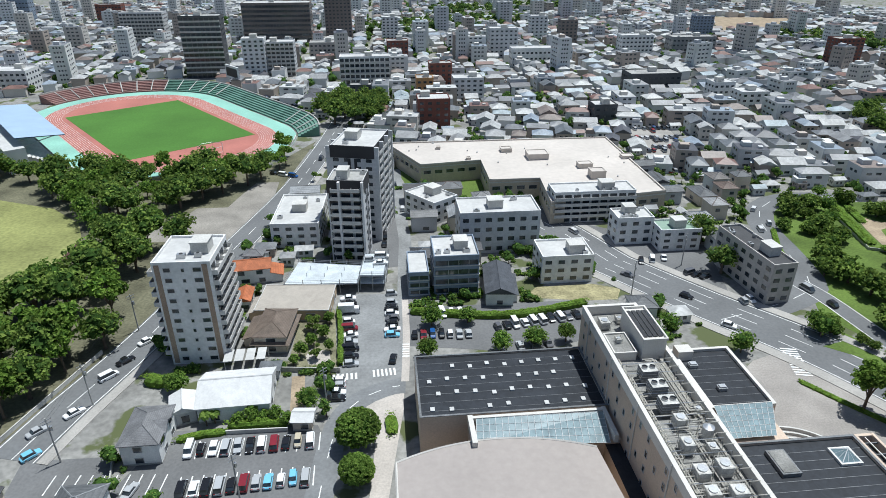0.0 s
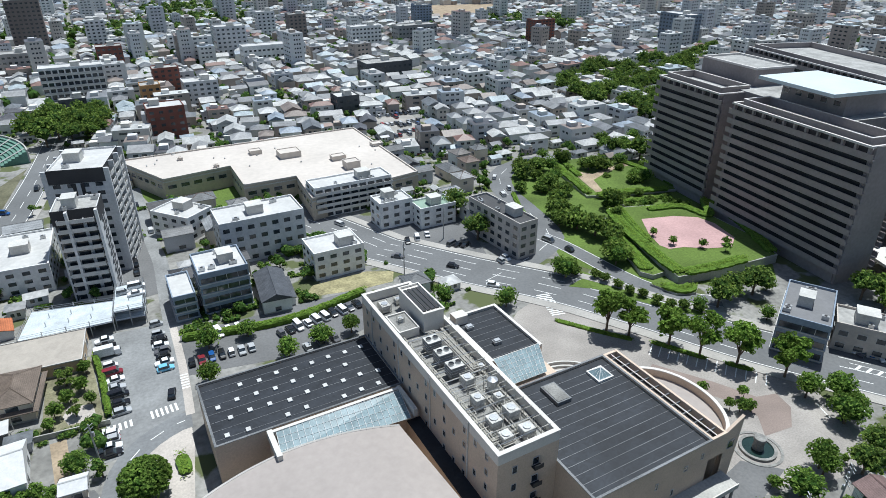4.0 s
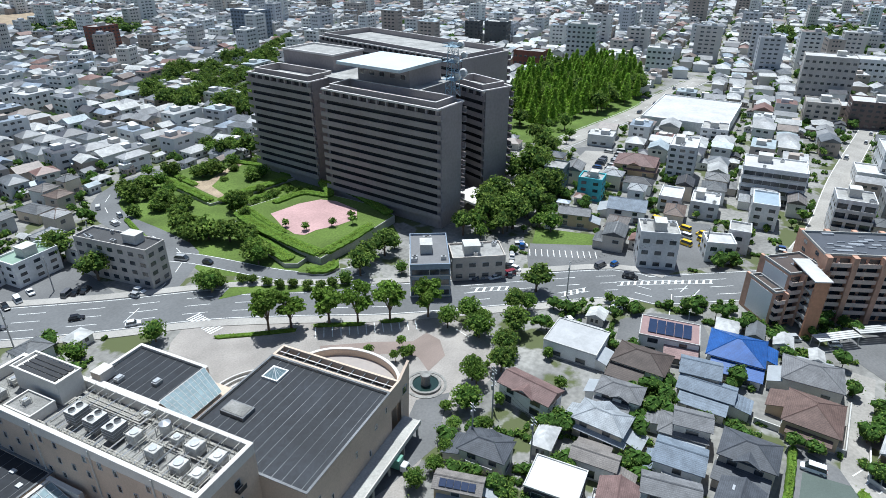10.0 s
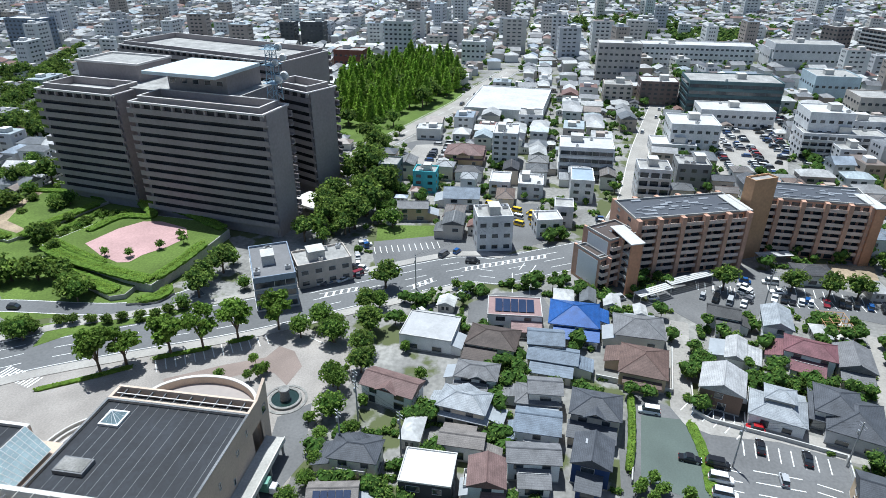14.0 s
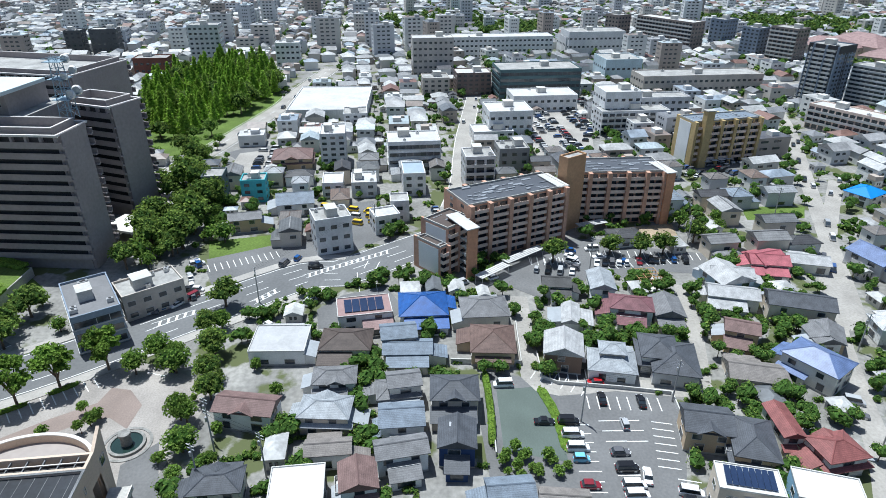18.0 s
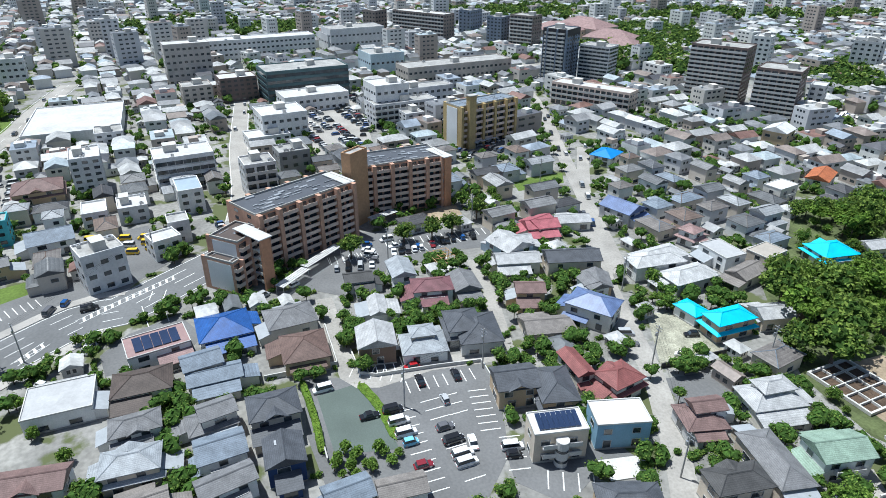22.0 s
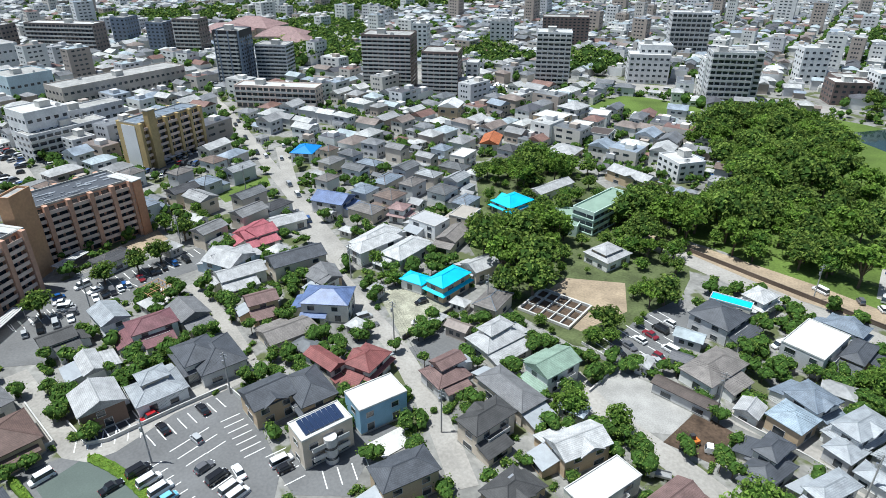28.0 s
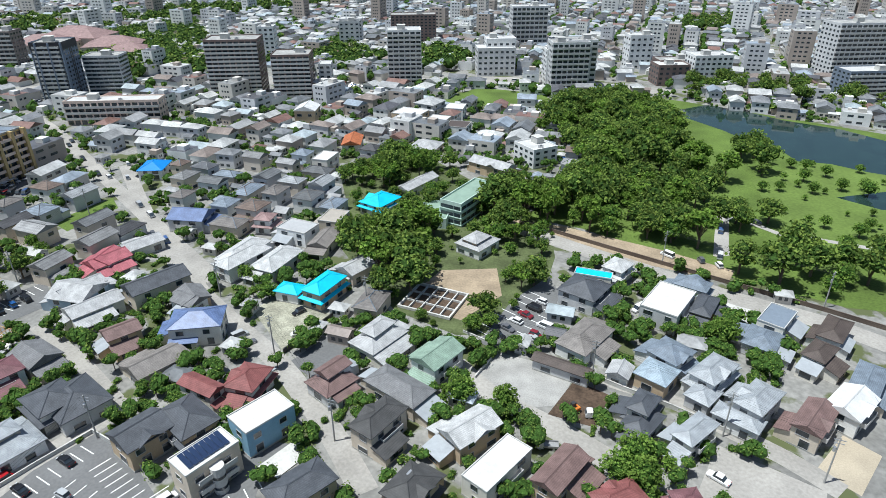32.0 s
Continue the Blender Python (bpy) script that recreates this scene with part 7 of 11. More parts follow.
for a in ((14.2, 87.3, 15.2, 94.9), (41.4, 86.6, 42.2, 94.9), (15.2, 93.9, 41.4, 94.6)):
    mb.box(a[0], a[1], 8.7, a[2], a[3], 10.5, 1)
part("foyer_base", mb, (TILEWALL, COPING), low)
mb = MB()
mb.box(62.4, 79.1, 0, 74.5, 90.5, 9.6)
part("foyer_base", mb, TILEWALL, side)
# the fan-shaped auditorium
mb = MB()
edge = [(19.0 + 45.6 * math.sin(a), 43.6 + 45.6 * math.cos(a)) for a in [radians(24.0 - 49.0 * i / 24) for i in range(25)]]
mb.prism([(-0.3, 50.0), (SU0 - 3.0, 50.0)] + edge, 0, 9.3, 0, 1)
aud = part("auditorium", mb, (TILEWALL, AUDROOF), theatre, "fan-shaped auditorium with a smooth beige roof")
cb = MB()
for p, q in zip(edge, edge[1:]):
    cb.bar((p[0], p[1], 9.35), (q[0], q[1], 9.35), 0.22)
cb.bar((-0.3, 50.0, 9.35), (edge[-1][0], edge[-1][1], 9.35), 0.22)
part("coping", cb, COPING, aud)
mb = MB()
mb.box(SU0 - 3.0, 50.0, 0, SU0 - 0.02, 95.18, 7.5, 0, 1)
part("wall", mb, (TILEWALL, BLACKROOF), aud)
# windows and downpipes on the long block
for k in range(4):
    for i in range(15):
        if (i + 2 * k) % 4 == 3:
            continue
        part("window", window_mesh(0.8, 1.3), None, spine, loc=pose(SU0, SV0 + 3.2 + i * 3.6, 17.4 - k * 3.4, 0, 0, 90))
for i in range(4):
    mb = MB()
    y = SV0 + 9 + i * 14
    mb.box(SU0 - 0.22, y, 8.0, SU0, y + 0.22, SZ - 0.3)
    part("downpipe", mb, CONCW, spine)
for k in range(3):
    for u in (46.5, 50.8):
        part("window", window_mesh(1.2 if u > 48 else 0.9, 1.5), None, spine, loc=pose(u, SV0, 15.6 - k * 4.0, 0, 0, 180))
    mb = MB()
    mb.box(50.0, SV0 - 1.0, 15.2 - k * 4.0, 51.8, SV0, 15.35 - k * 4.0)
    mb.box(50.0, SV0 - 1.0, 15.35 - k * 4.0, 51.8, SV0 - 0.92, 16.2 - k * 4.0)
    part("balcony", mb, DARK, spine)
# plant on the deck of the long block
deck = SZ - 2.2


PIPE = mat("lagged_pipe", (0.5, 0.475, 0.42), 0.6, big=0.8, fine=3, amount=0.25)
UNITWHITE = mat("weathered_unit", (0.52, 0.51, 0.48), 0.55, big=0.9, fine=4, amount=0.25)


def cooling_tower(u, v):
    c = thing("cooling_tower", 0, 0, 0, "grey box cooling unit with two round fans on a roof deck", "cooling unit", "roof plant")
    c.matrix_basis = THEATRE @ pose(u, v, deck)
    mb = MB()
    mb.box(-1.5, -1.3, 0.5, 1.5, 1.3, 3.0, 0, 1)
    for sx in (-1.3, 1.3):
        for sy in (-1.1, 1.1):
            mb.box(sx - 0.1, sy - 0.1, 0, sx + 0.1, sy + 0.1, 0.5)
    part("casing", mb, (mat("grey_unit", (0.2, 0.2, 0.2), 0.6, amount=0.2), UNITWHITE), c)
    for sx in (-0.75, 0.75):
        mb = MB()
        mb.tube(sx, 0, 3.0, 3.35, 0.62, 0.55, 14, 0, False)
        mb.tube(sx, 0, 3.0, 3.1, 0.5, 0.5, 14, 1)
        part("fan_ring", mb, (METAL, DARK), c)
    mb = MB()
    for z in (1.1, 1.7, 2.3):
        mb.box(-1.56, -1.36, z, 1.56, 1.36, z + 0.08)
    part("louvre", mb, METAL, c)
    return c


for i in range(3):
    cooling_tower(48.4, 92.0 - i * 4.6)


def tank(u, v, r, h, label, m=WHITEPAINT):
    c = thing("water_tank", 0, 0, 0, label, "tank", "roof plant")
    c.matrix_basis = THEATRE @ pose(u, v, deck)
    mb = MB()
    mb.tube(0, 0, 0.3, h, r, r, 14)
    mb.tube(0, 0, h, h + 0.35, r, r * 0.3, 14)
    part("vessel", mb, m, c)
    mb = MB()
    mb.box(-r, -r, 0, r, r, 0.3)
    part("plinth", mb, CONC, c)


tank(52.6, 76.0, 1.0, 2.4, "round pale tank on a plinth", METAL)


def plant_box(u, v, w, d, h, m=UNITWHITE, label="white air handling unit on a roof deck"):
    c = thing("air_handling_unit", 0, 0, 0, label, "air unit", "roof plant")
    c.matrix_basis = THEATRE @ pose(u, v, deck)
    mb = MB()
    mb.box(-w / 2, -d / 2, 0.25, w / 2, d / 2, h)
    part("casing", mb, m, c)
    mb = MB()
    for sx in (-1, 1):
        for sy in (-1, 1):
            mb.bar((sx * (w / 2 + 0.12), sy * (d / 2 + 0.12), 0), (sx * (w / 2 + 0.12), sy * (d / 2 + 0.12), h + 0.35), 0.06)
        for z in (h * 0.5, h + 0.3):
            mb.bar((sx * (w / 2 + 0.12), -d / 2 - 0.12, z), (sx * (w / 2 + 0.12), d / 2 + 0.12, z), 0.05)
            mb.bar((-w / 2 - 0.12, sx * (d / 2 + 0.12), z), (w / 2 + 0.12, sx * (d / 2 + 0.12), z), 0.05)
    part("steel_frame", mb, PIPE, c)
    mb = MB()
    mb.box(-w / 2 + 0.15, -d / 2 + 0.15, 0, w / 2 - 0.15, d / 2 - 0.15, 0.25)
    part("plinth", mb, CONC, c)
    mb = MB()
    mb.tube(0, 0, h, h + 0.2, min(w, d) * 0.36, min(w, d) * 0.36, 12)
    part("fan_ring", mb, METAL, c)


mb = MB()
mb.box(44.2, 98.4, deck, 48.8, 105.4, deck + 1.7, 0, 1)
lowroof = tagged(new("roof_house", mb.data("roof_house", (COPING, PLANTFLOOR))), "low grey roof box with a pale rim on the plant deck", "roof house")
lowroof.matrix_basis = THEATRE
mb = MB()
ring(mb, 44.1, 98.3, 48.9, 105.5, 0.3, deck + 1.7, deck + 2.05)
part("parapet", mb, COPING, lowroof)
for a in ((47.6, 73.2, 1.8, 2.2, 2.4), (51.6, 72.4, 1.5, 1.6, 1.8), (47.4, 67.6, 2.2, 2.2, 2.0), (51.4, 68.2, 2.2, 2.4, 2.2), (47.2, 63.6, 2.0, 2.0, 1.8), (51.2, 63.2, 2.4, 2.0, 2.0), (49.0, 79.0, 2.0, 2.0, 2.3), (53.6, 81.6, 1.2, 1.2, 1.6), (46.4, 102.5, 1.0, 1.0, 2.6), (46.2, 110.6, 2.0, 2.4, 1.8), (50.2, 112.0, 1.4, 1.4, 1.3)):
    plant_box(*a)
mb = MB()
mb.box(49.8, 98.2, deck, 54.6, 110.4, deck + 4.6)
hs = tagged(new("roof_house", mb.data("roof_house", COPING)), "pale roof house with dark louvred top on the plant deck", "roof house")
hs.matrix_basis = THEATRE
for i in range(4):
    mb = MB()
    mb.box(50.2 + i * 1.05, 99.4, deck + 4.6, 51.0 + i * 1.05, 109.2, deck + 4.85)
    part("louvre", mb, DARK, hs)
mb = MB()
ring(mb, 49.6, 98.0, 54.8, 110.6, 0.35, deck + 4.6, deck + 5.1)
part("parapet", mb, COPING, hs)
pipes = tagged(new("roof_pipework"), "white pipe runs on steel frames across a roof deck", "pipes")
pipes.matrix_basis = THEATRE
for k in range(9):     # long runs along the parapets
    u = (44.75, 45.05, 45.4, 53.9, 53.55, 53.2, 52.7, 49.9, 50.3)[k]
    v0, v1 = ((61, 97), (64, 104), (61, 92), (61, 98), (66, 98), (78, 97), (80, 95), (62, 80), (60.8, 76))[k]
    mb = MB()
    mb.bar((u, v0, deck + 0.5 + 0.22 * (k % 3)), (u, v1, deck + 0.5 + 0.22 * (k % 3)), 0.12)
    part("pipe", mb, PIPE, pipes)
for k in range(26):    # branches to the units
    v = 61.4 + k * 1.4 + r2.uniform(-0.4, 0.4)
    z = deck + r2.uniform(0.5, 1.5)
    u0, u1 = ((44.8, 48.0), (50.4, 53.8), (44.8, 53.8), (46.2, 51.2))[r2.randrange(4)]
    mb = MB()
    mb.bar((u0, v, z), (u1, v, z), r2.choice((0.06, 0.09, 0.12)))
    for u in (u0, u1):
        mb.bar((u, v, deck), (u, v, z + 0.05), 0.07)
    part("pipe", mb, PIPE if k % 4 else METAL, pipes)
for k in range(14):    # pipework round the tanks
    u, v, h = r2.uniform(45.2, 53.4), r2.uniform(61.5, 80), r2.uniform(0.8, 2.6)
    mb = MB()
    mb.bar((u, v, deck), (u, v, deck + h), 0.1)
    mb.bar((u, v, deck + h), (u + r2.choice((-1.8, 1.8)), v, deck + h), 0.1)
    part("pipe", mb, PIPE, pipes)
for k in range(12):
    mb = MB()
    v = 62 + k * 3.0
    for u in (44.5, 54.2):
        mb.box(u, v, deck, u + 0.12, v + 0.12, deck + 1.7)
    mb.bar((44.5, v + 0.06, deck + 1.7), (54.3, v + 0.06, deck + 1.7), 0.07)
    part("pipe_frame", mb, METAL, pipes)
for k in range(4):     # pipe racks that run beside the towers, with bends at both ends
    u = 51.3 + 0.42 * k
    mb = MB()
    z = deck + 1.5 + 0.1 * (k % 2)
    for a, b in (((u, 80.5 + k * 0.7, z), (u, 96.5 - k * 0.6, z)), ((u, 96.5 - k * 0.6, z), (u - 2.2, 96.5 - k * 0.6, z)), ((u, 80.5 + k * 0.7, z), (u + 1.4, 80.5 + k * 0.7, z)), ((u + 1.4, 80.5 + k * 0.7, z), (u + 1.4, 80.5 + k * 0.7, deck))):
        mb.bar(a, b, 0.13)
    part("pipe", mb, PIPE, pipes, "pale lagged pipe with bends")
for k in range(14):    # brackets that carry the pipes off the parapet
    mb = MB()
    mb.bar((53.0, 61.5 + k * 2.6, deck + 2.4), (54.9, 61.5 + k * 2.6, deck + 2.4), 0.07)
    mb.bar((53.0, 61.5 + k * 2.6, deck + 2.4), (53.0, 61.5 + k * 2.6, deck), 0.06)
    part("pipe_frame", mb, PIPE, pipes)
for k in range(10):    # pipes from wall to wall at the south end
    mb = MB()
    v = 60.9 + k * 1.25
    z = deck + 0.45 + 0.3 * (k % 3)
    mb.bar((44.4, v, z), (46.0 + 2.4 * (k % 4), v, z), 0.1)
    mb.bar((46.0 + 2.4 * (k % 4), v, z), (46.0 + 2.4 * (k % 4), v + 1.0, z), 0.1)
    mb.bar((46.0 + 2.4 * (k % 4), v + 1.0, z), (46.0 + 2.4 * (k % 4), v + 1.0, deck), 0.1)
    part("pipe", mb, PIPE, pipes)
# curved plaza steps between the two halls
steps = tagged(new("plaza_steps"), "broad curved stone steps between two halls", "steps")
steps.matrix_basis = THEATRE
for k in range(6):
    mb = MB()
    A = [(81.0 - (4.5 + 1.5 * k) * math.cos(a), 84.0 + (4.5 + 1.5 * k) * math.sin(a)) for a in [math.pi * (0.08 + 0.84 * i / 18) for i in range(19)]]
    B = [(81.0 - (4.1 + 1.5 * k) * math.cos(a), 84.0 + (4.1 + 1.5 * k) * math.sin(a)) for a in [math.pi * (0.08 + 0.84 * i / 18) for i in range(19)]]
    mb.prism(B + A[::-1], 0.02, 0.22 + 0.1 * k)
    part("step", mb, CONCW, steps)
stand(24, 84, 46, 64, 5.4), stand(72, 88, 46, 66, 5.4)

# ---- prefectural office ----
PREF = mat("brown_grey_panel", (0.31, 0.275, 0.268), 0.75, big=0.06, fine=1, amount=0.12)
PREFTOP = mat("pale_edge", (0.62, 0.59, 0.56), 0.75, amount=0.1)
PREFWIN = mat("shaded_glazing", (0.05, 0.052, 0.056), 0.2, amount=0.3)
office = thing("government_office", 0, 0, 0, "large brown-grey government office with twelve deep floors", "office building")


def office_block(name, x, y, w, d, rot, z, fl):
    """A slab block: balcony fascia at each floor, glazing set back, solid end walls (w along the fronts)."""
    stand(x, y, w + 4, d + 4, rot)
    mb = MB()
    mb.box(-w / 2 + 0.4, -d / 2 + 1.3, 0, w / 2 - 0.4, d / 2 - 1.3, z - 1, 0, 1)
    b = part(name, mb, (PREF, FLATROOF), office, loc=pose(x, y, 0, 0, 0, rot))
    for s in (-1, 1):
        mb = MB()
        mb.box(s * w / 2 - (0.4 if s > 0 else 0.5), -d / 2 + 1.6, 0, s * w / 2 + (0.4 if s < 0 else 0.5), d / 2 - 1.6, z)
        part("end_wall", mb, PREF, b)
    fh = (z - 4.5) / fl
    for k in range(fl):
        zz = 4.2 + k * fh
        for s in (-1, 1):
            gm = MB()
            y0, y1 = sorted((s * (d / 2 - 1.35), s * (d / 2 - 1.25)))
            gm.box(-w / 2 + 1, y0, zz + 0.2, w / 2 - 1, y1, zz + fh - 0.35)
            part("glazing", gm, PREFWIN, b)
            fm = MB()
            y0, y1 = sorted((s * (d / 2 - 1.3), s * d / 2))
            fm.box(-w / 2 - 1.3, y0, zz - 0.3, w / 2 + 1.3, y1, zz)
            y0, y1 = sorted((s * (d / 2 - 0.2), s * d / 2))
            fm.box(-w / 2 - 1.3, y0, zz, w / 2 + 1.3, y1, zz + fh * 0.46)
            y0, y1 = sorted((s * (d / 2 - 0.06), s * (d / 2 + 0.12)))
            fm.box(-w / 2 - 1.3, y0, zz + fh * 0.46, w / 2 + 1.3, y1, zz + fh * 0.5)
            part("balcony", fm, PREF, b)
    for s in (-1, 1):      # short piers under the roof edge
        k = int(w / 4.2)
        for i in range(k + 1):
            pm = MB()
            pm.box(-0.35, -0.52, z - 2.0, 0.35, 0.52, z - 0.36)
            part("top_pier", pm, PREF, b, loc=pose(-w / 2 + 0.6 + i * (w - 1.2) / k, s * (d / 2 - 0.68), 0))
    pm = MB()
    ring(pm, -w / 2 - 0.3, -d / 2 - 0.1, w / 2 + 0.3, d / 2 + 0.1, 0.7, z - 0.35, z + 0.25)
    part("roof_edge", pm, PREFTOP, b)
    pm = MB()
    ring(pm, -w / 2 + 2.2, -d / 2 + 2.2, w / 2 - 2.2, d / 2 - 2.2, 0.4, z - 1, z + 1.6)
    part("parapet", pm, PREF, b)
    pm = MB()
    ring(pm, -w / 2 + 2.1, -d / 2 + 2.1, w / 2 - 2.1, d / 2 - 2.1, 0.6, z + 1.6, z + 1.8)
    part("parapet_edge", pm, PREFTOP, b)
    return b


office_block("front_block", 181.7, 128.6, 52.3, 15.4, 85.5, 43, 12)
office_block("north_block", 191.4, 183.3, 35.1, 17.4, 85.5, 43, 12)
office_block("east_block", 222.3, 114.6, 23.0, 15.3, 67.7, 41, 11)
office_block("rear_block", 296.9, 196.5, 109.8, 38.4, 76.9, 40, 10)
mb = MB()
mb.box(-20, -13, 0, 32, 13, 43.5, 0, 1)
core = part("core", mb, (PREF, FLATROOF), office, loc=pose(203, 141, 0, 0, 0, 85.5))
mb = MB()
mb.box(-15, -10, 43.5, 10, 10, 50.5)
part("plant_room", mb, PREF, core)
mb = MB()
mb.box(-17.5, -13, 50.5, 12.5, 13, 51.6)
part("pale_roof", mb, mat("pale_blue_roof", (0.55, 0.62, 0.64), 0.6, amount=0.06), core, "flat pale blue overhanging roof", loc=pose(0, 6, 0))
for i in range(5):
    part("window", window_mesh(2.4, 1.6), None, core, loc=pose(-12 + i * 5, 10.0, 46.2))
mb = MB()
mb.box(-14, -9, 43, 15, 9, 49.6, 0, 1)
p2 = part("penthouse", mb, (PREF, FLATROOF), office, loc=pose(210.5, 182.5, 0, 0, 0, 85.5))
mb = MB()
ring(mb, -14.4, -9.4, 15.4, 9.4, 0.8, 49.6, 50.3)
part("roof_edge", mb, PREFTOP, p2)
mb = MB()
mb.box(-7.4, -5.8, 4.4, 7.4, 5.8, 5.2)
mb.box(-6.4, -0.3, 0, -5.8, 0.3, 4.4)
mb.box(5.8, -0.3, 0, 6.4, 0.3, 4.4)
part("entrance_canopy", mb, COPING, office, loc=pose(196, 100.6, 0, 0, 0, 71))
# radio mast
mast = thing("radio_mast", 190.5, 108.0, 85.5, "pale blue steel lattice mast with white dish antennas", "mast", z=43.0)
MAST = mat("pale_blue_steel", (0.3, 0.4, 0.47), 0.5, metal=0.2)
for sx in (-1.9, 1.9):
    for sy in (-1.9, 1.9):
        mb = MB()
        mb.bar((sx, sy, 0), (sx * 0.6, sy * 0.6, 18), 0.16)
        part("leg", mb, MAST, mast)
for k in range(6):
    f, g = 1 - 0.4 * k / 6, 1 - 0.4 * (k + 1) / 6
    for (ax, ay), (bx, by) in (((-1, -1), (1, -1)), ((1, -1), (1, 1)), ((1, 1), (-1, 1)), ((-1, 1), (-1, -1))):
        mb = MB()
        mb.bar((ax * 1.9 * f, ay * 1.9 * f, k * 3), (bx * 1.9 * g, by * 1.9 * g, k * 3 + 3), 0.08)
        part("brace", mb, MAST, mast)
        mb = MB()
        mb.bar((ax * 1.9 * g, ay * 1.9 * g, k * 3 + 3), (bx * 1.9 * g, by * 1.9 * g, k * 3 + 3), 0.09)
        part("cross_rail", mb, MAST, mast)
for z in (6.0, 12.0, 17.0):
    mb = MB()
    mb.box(-2.6, -2.6, z, 2.6, 2.6, z + 0.15)
    ring(mb, -2.6, -2.6, 2.6, 2.6, 0.08, z + 0.9, z + 1.0)
    part("platform", mb, MAST, mast)
for x, y, z, r in ((-2.6, 1.5, 7.5, 1.5), (-2.6, -2.2, 8.0, 1.6), (-2.6, 2.2, 13.0, 1.2), (-2.6, -2.6, 14.0, 1.3), (-2.4, -0.6, 17.6, 1.4)):
    mb = MB()
    mb.tube(0, 0, 0, 0.7, r * 0.75, r, 16)
    part("dish", mb, WHITEPAINT, mast, "white drum antenna", loc=pose(x, y, z, 90, 0, 10))
for x, y in ((0.5, 0.5), (-0.5, -0.4)):
    mb = MB()
    mb.tube(x, y, 18, 25, 0.07, 0.03, 6)
    part("whip_antenna", mb, METAL, mast)

# ---- stadium ----
SC, SR = (-161.3, 348.0), -48.3      # centre and turn of the long axis


def oval(a, r, n=40):
    """Outline of a running track: straights of 2a, ends of radius r."""
    return [(s * a + r * math.sin(t) * s, -s * r * math.cos(t)) for s in (1, -1) for t in [math.pi * i / n for i in range(n + 1)]]


def oval_ring(mb, a, r0, r1, z0, z1, i0=0, i1=None):
    o, p = oval(a, r1), oval(a, r0)
    n = len(o)
    for i in range(i0, i1 if i1 is not None else n):
        q = [p[i % n], o[i % n], o[(i + 1) % n], p[(i + 1) % n]]
        mb.prism(q, z0, z1)


st = thing("stadium", SC[0], SC[1], SR, "athletics stadium with red track, green apron and terraces", "stadium")
for name, a, r, z, m, lab in (("apron", 44, 56, 0.10, TRACKG, "pale green apron round the track"), ("track", 44, 46, 0.14, TRACK, "red running track"), ("infield", 42, 36.5, 0.18, TRACK, "")):
    mb = MB()
    mb.prism(oval(a, r), 0.02, z)
    part(name, mb, m, st, lab)
mb = MB()
mb.box(-54, -33.5, 0.1, 54, 33.5, 0.24)
part("pitch", mb, LAWN, st, "mown green football pitch")
for k in range(9):
    mb = MB()
    oval_ring(mb, 44, 36.6 + k * 1.15, 36.72 + k * 1.15, 0.1, 0.16)
    part("lane_line", mb, MARK, st)
for i0, i1, m, lab in ((52, 68, mat("terrace_red", (0.3, 0.18, 0.16), 0.85), "dull red terrace"), (33, 52, mat("terrace_green", (0.13, 0.24, 0.19), 0.85), "dark green terrace")):
    for k in range(7):
        mb = MB()
        oval_ring(mb, 44, 57 + k * 1.6, 58.6 + k * 1.6, 0, 0.8 + k * 0.75, i0, i1)
        part("terrace", mb, m, st, lab if k == 0 else "")
for i in list(range(34, 41, 2)) + list(range(42, 68, 2)):
    o0, o1 = oval(44, 57.2)[i], oval(44, 68.0)[i]
    mb = MB()
    mb.bar((o0[0], o0[1], 1.1), (o1[0], o1[1], 5.7), 0.35)
    part("gangway", mb, CONCW, st)
mb = MB()
oval_ring(mb, 44, 68.2, 68.8, 0, 6.2, 33, 68)
part("rear_wall", mb, CONC, st)
mb = MB()
oval_ring(mb, 44, 55.4, 55.9, 0, 1.4, 0, 33)
part("track_fence", mb, CONCW, st)["kind"] = "stuff"
for k in range(8):
    mb = MB()
    mb.box(-46, -59 - k * 1.5, 0, 40, -57.5 - k * 1.5, 1.0 + k * 0.8)
    part("terrace", mb, CONCW, st)
mb = MB()
mb.box(-46, -78, 0, 40, -69.6, 11, 0, 1)
part("grandstand", mb, (WHITEPAINT, ROOFWHITE), st, "white grandstand building")
mb = MB()
n = len(mb.v)
mb.face(((-44, -72, 15), (36, -72, 15), (36, -52, 13), (-44, -52, 13)))
mb.face(((-44, -52, 12.6), (36, -52, 12.6), (36, -72, 14.6), (-44, -72, 14.6)))
mb.face(((-44, -52, 12.6), (-44, -52, 13), (36, -52, 13), (36, -52, 12.6))[::-1])
part("canopy", mb, mat("pale_blue_canopy", (0.36, 0.47, 0.6), 0.5, amount=0.06), st, "pale blue sloping stand roof")
for i in range(8):
    mb = MB()
    mb.bar((-40 + i * 10.5, -70, 10), (-40 + i * 10.5, -54, 13), 0.25)
    part("strut", mb, METAL, st)
mb = MB()
mb.box(-22, 72.5, 6, -2, 73.5, 15)
sb = part("scoreboard", mb, WHITEPAINT, st, loc=pose(-55, 6, 0))
mb = MB()
mb.box(-20.5, 72.44, 7.5, -3.5, 72.5, 13.5)
part("screen", mb, DARK, sb)
stand(SC[0], SC[1], 250, 150, SR)
hur = thing("throwing_cage", -111, 292, 20, "grey steel hammer throwing cage", "cage", z=0.24)
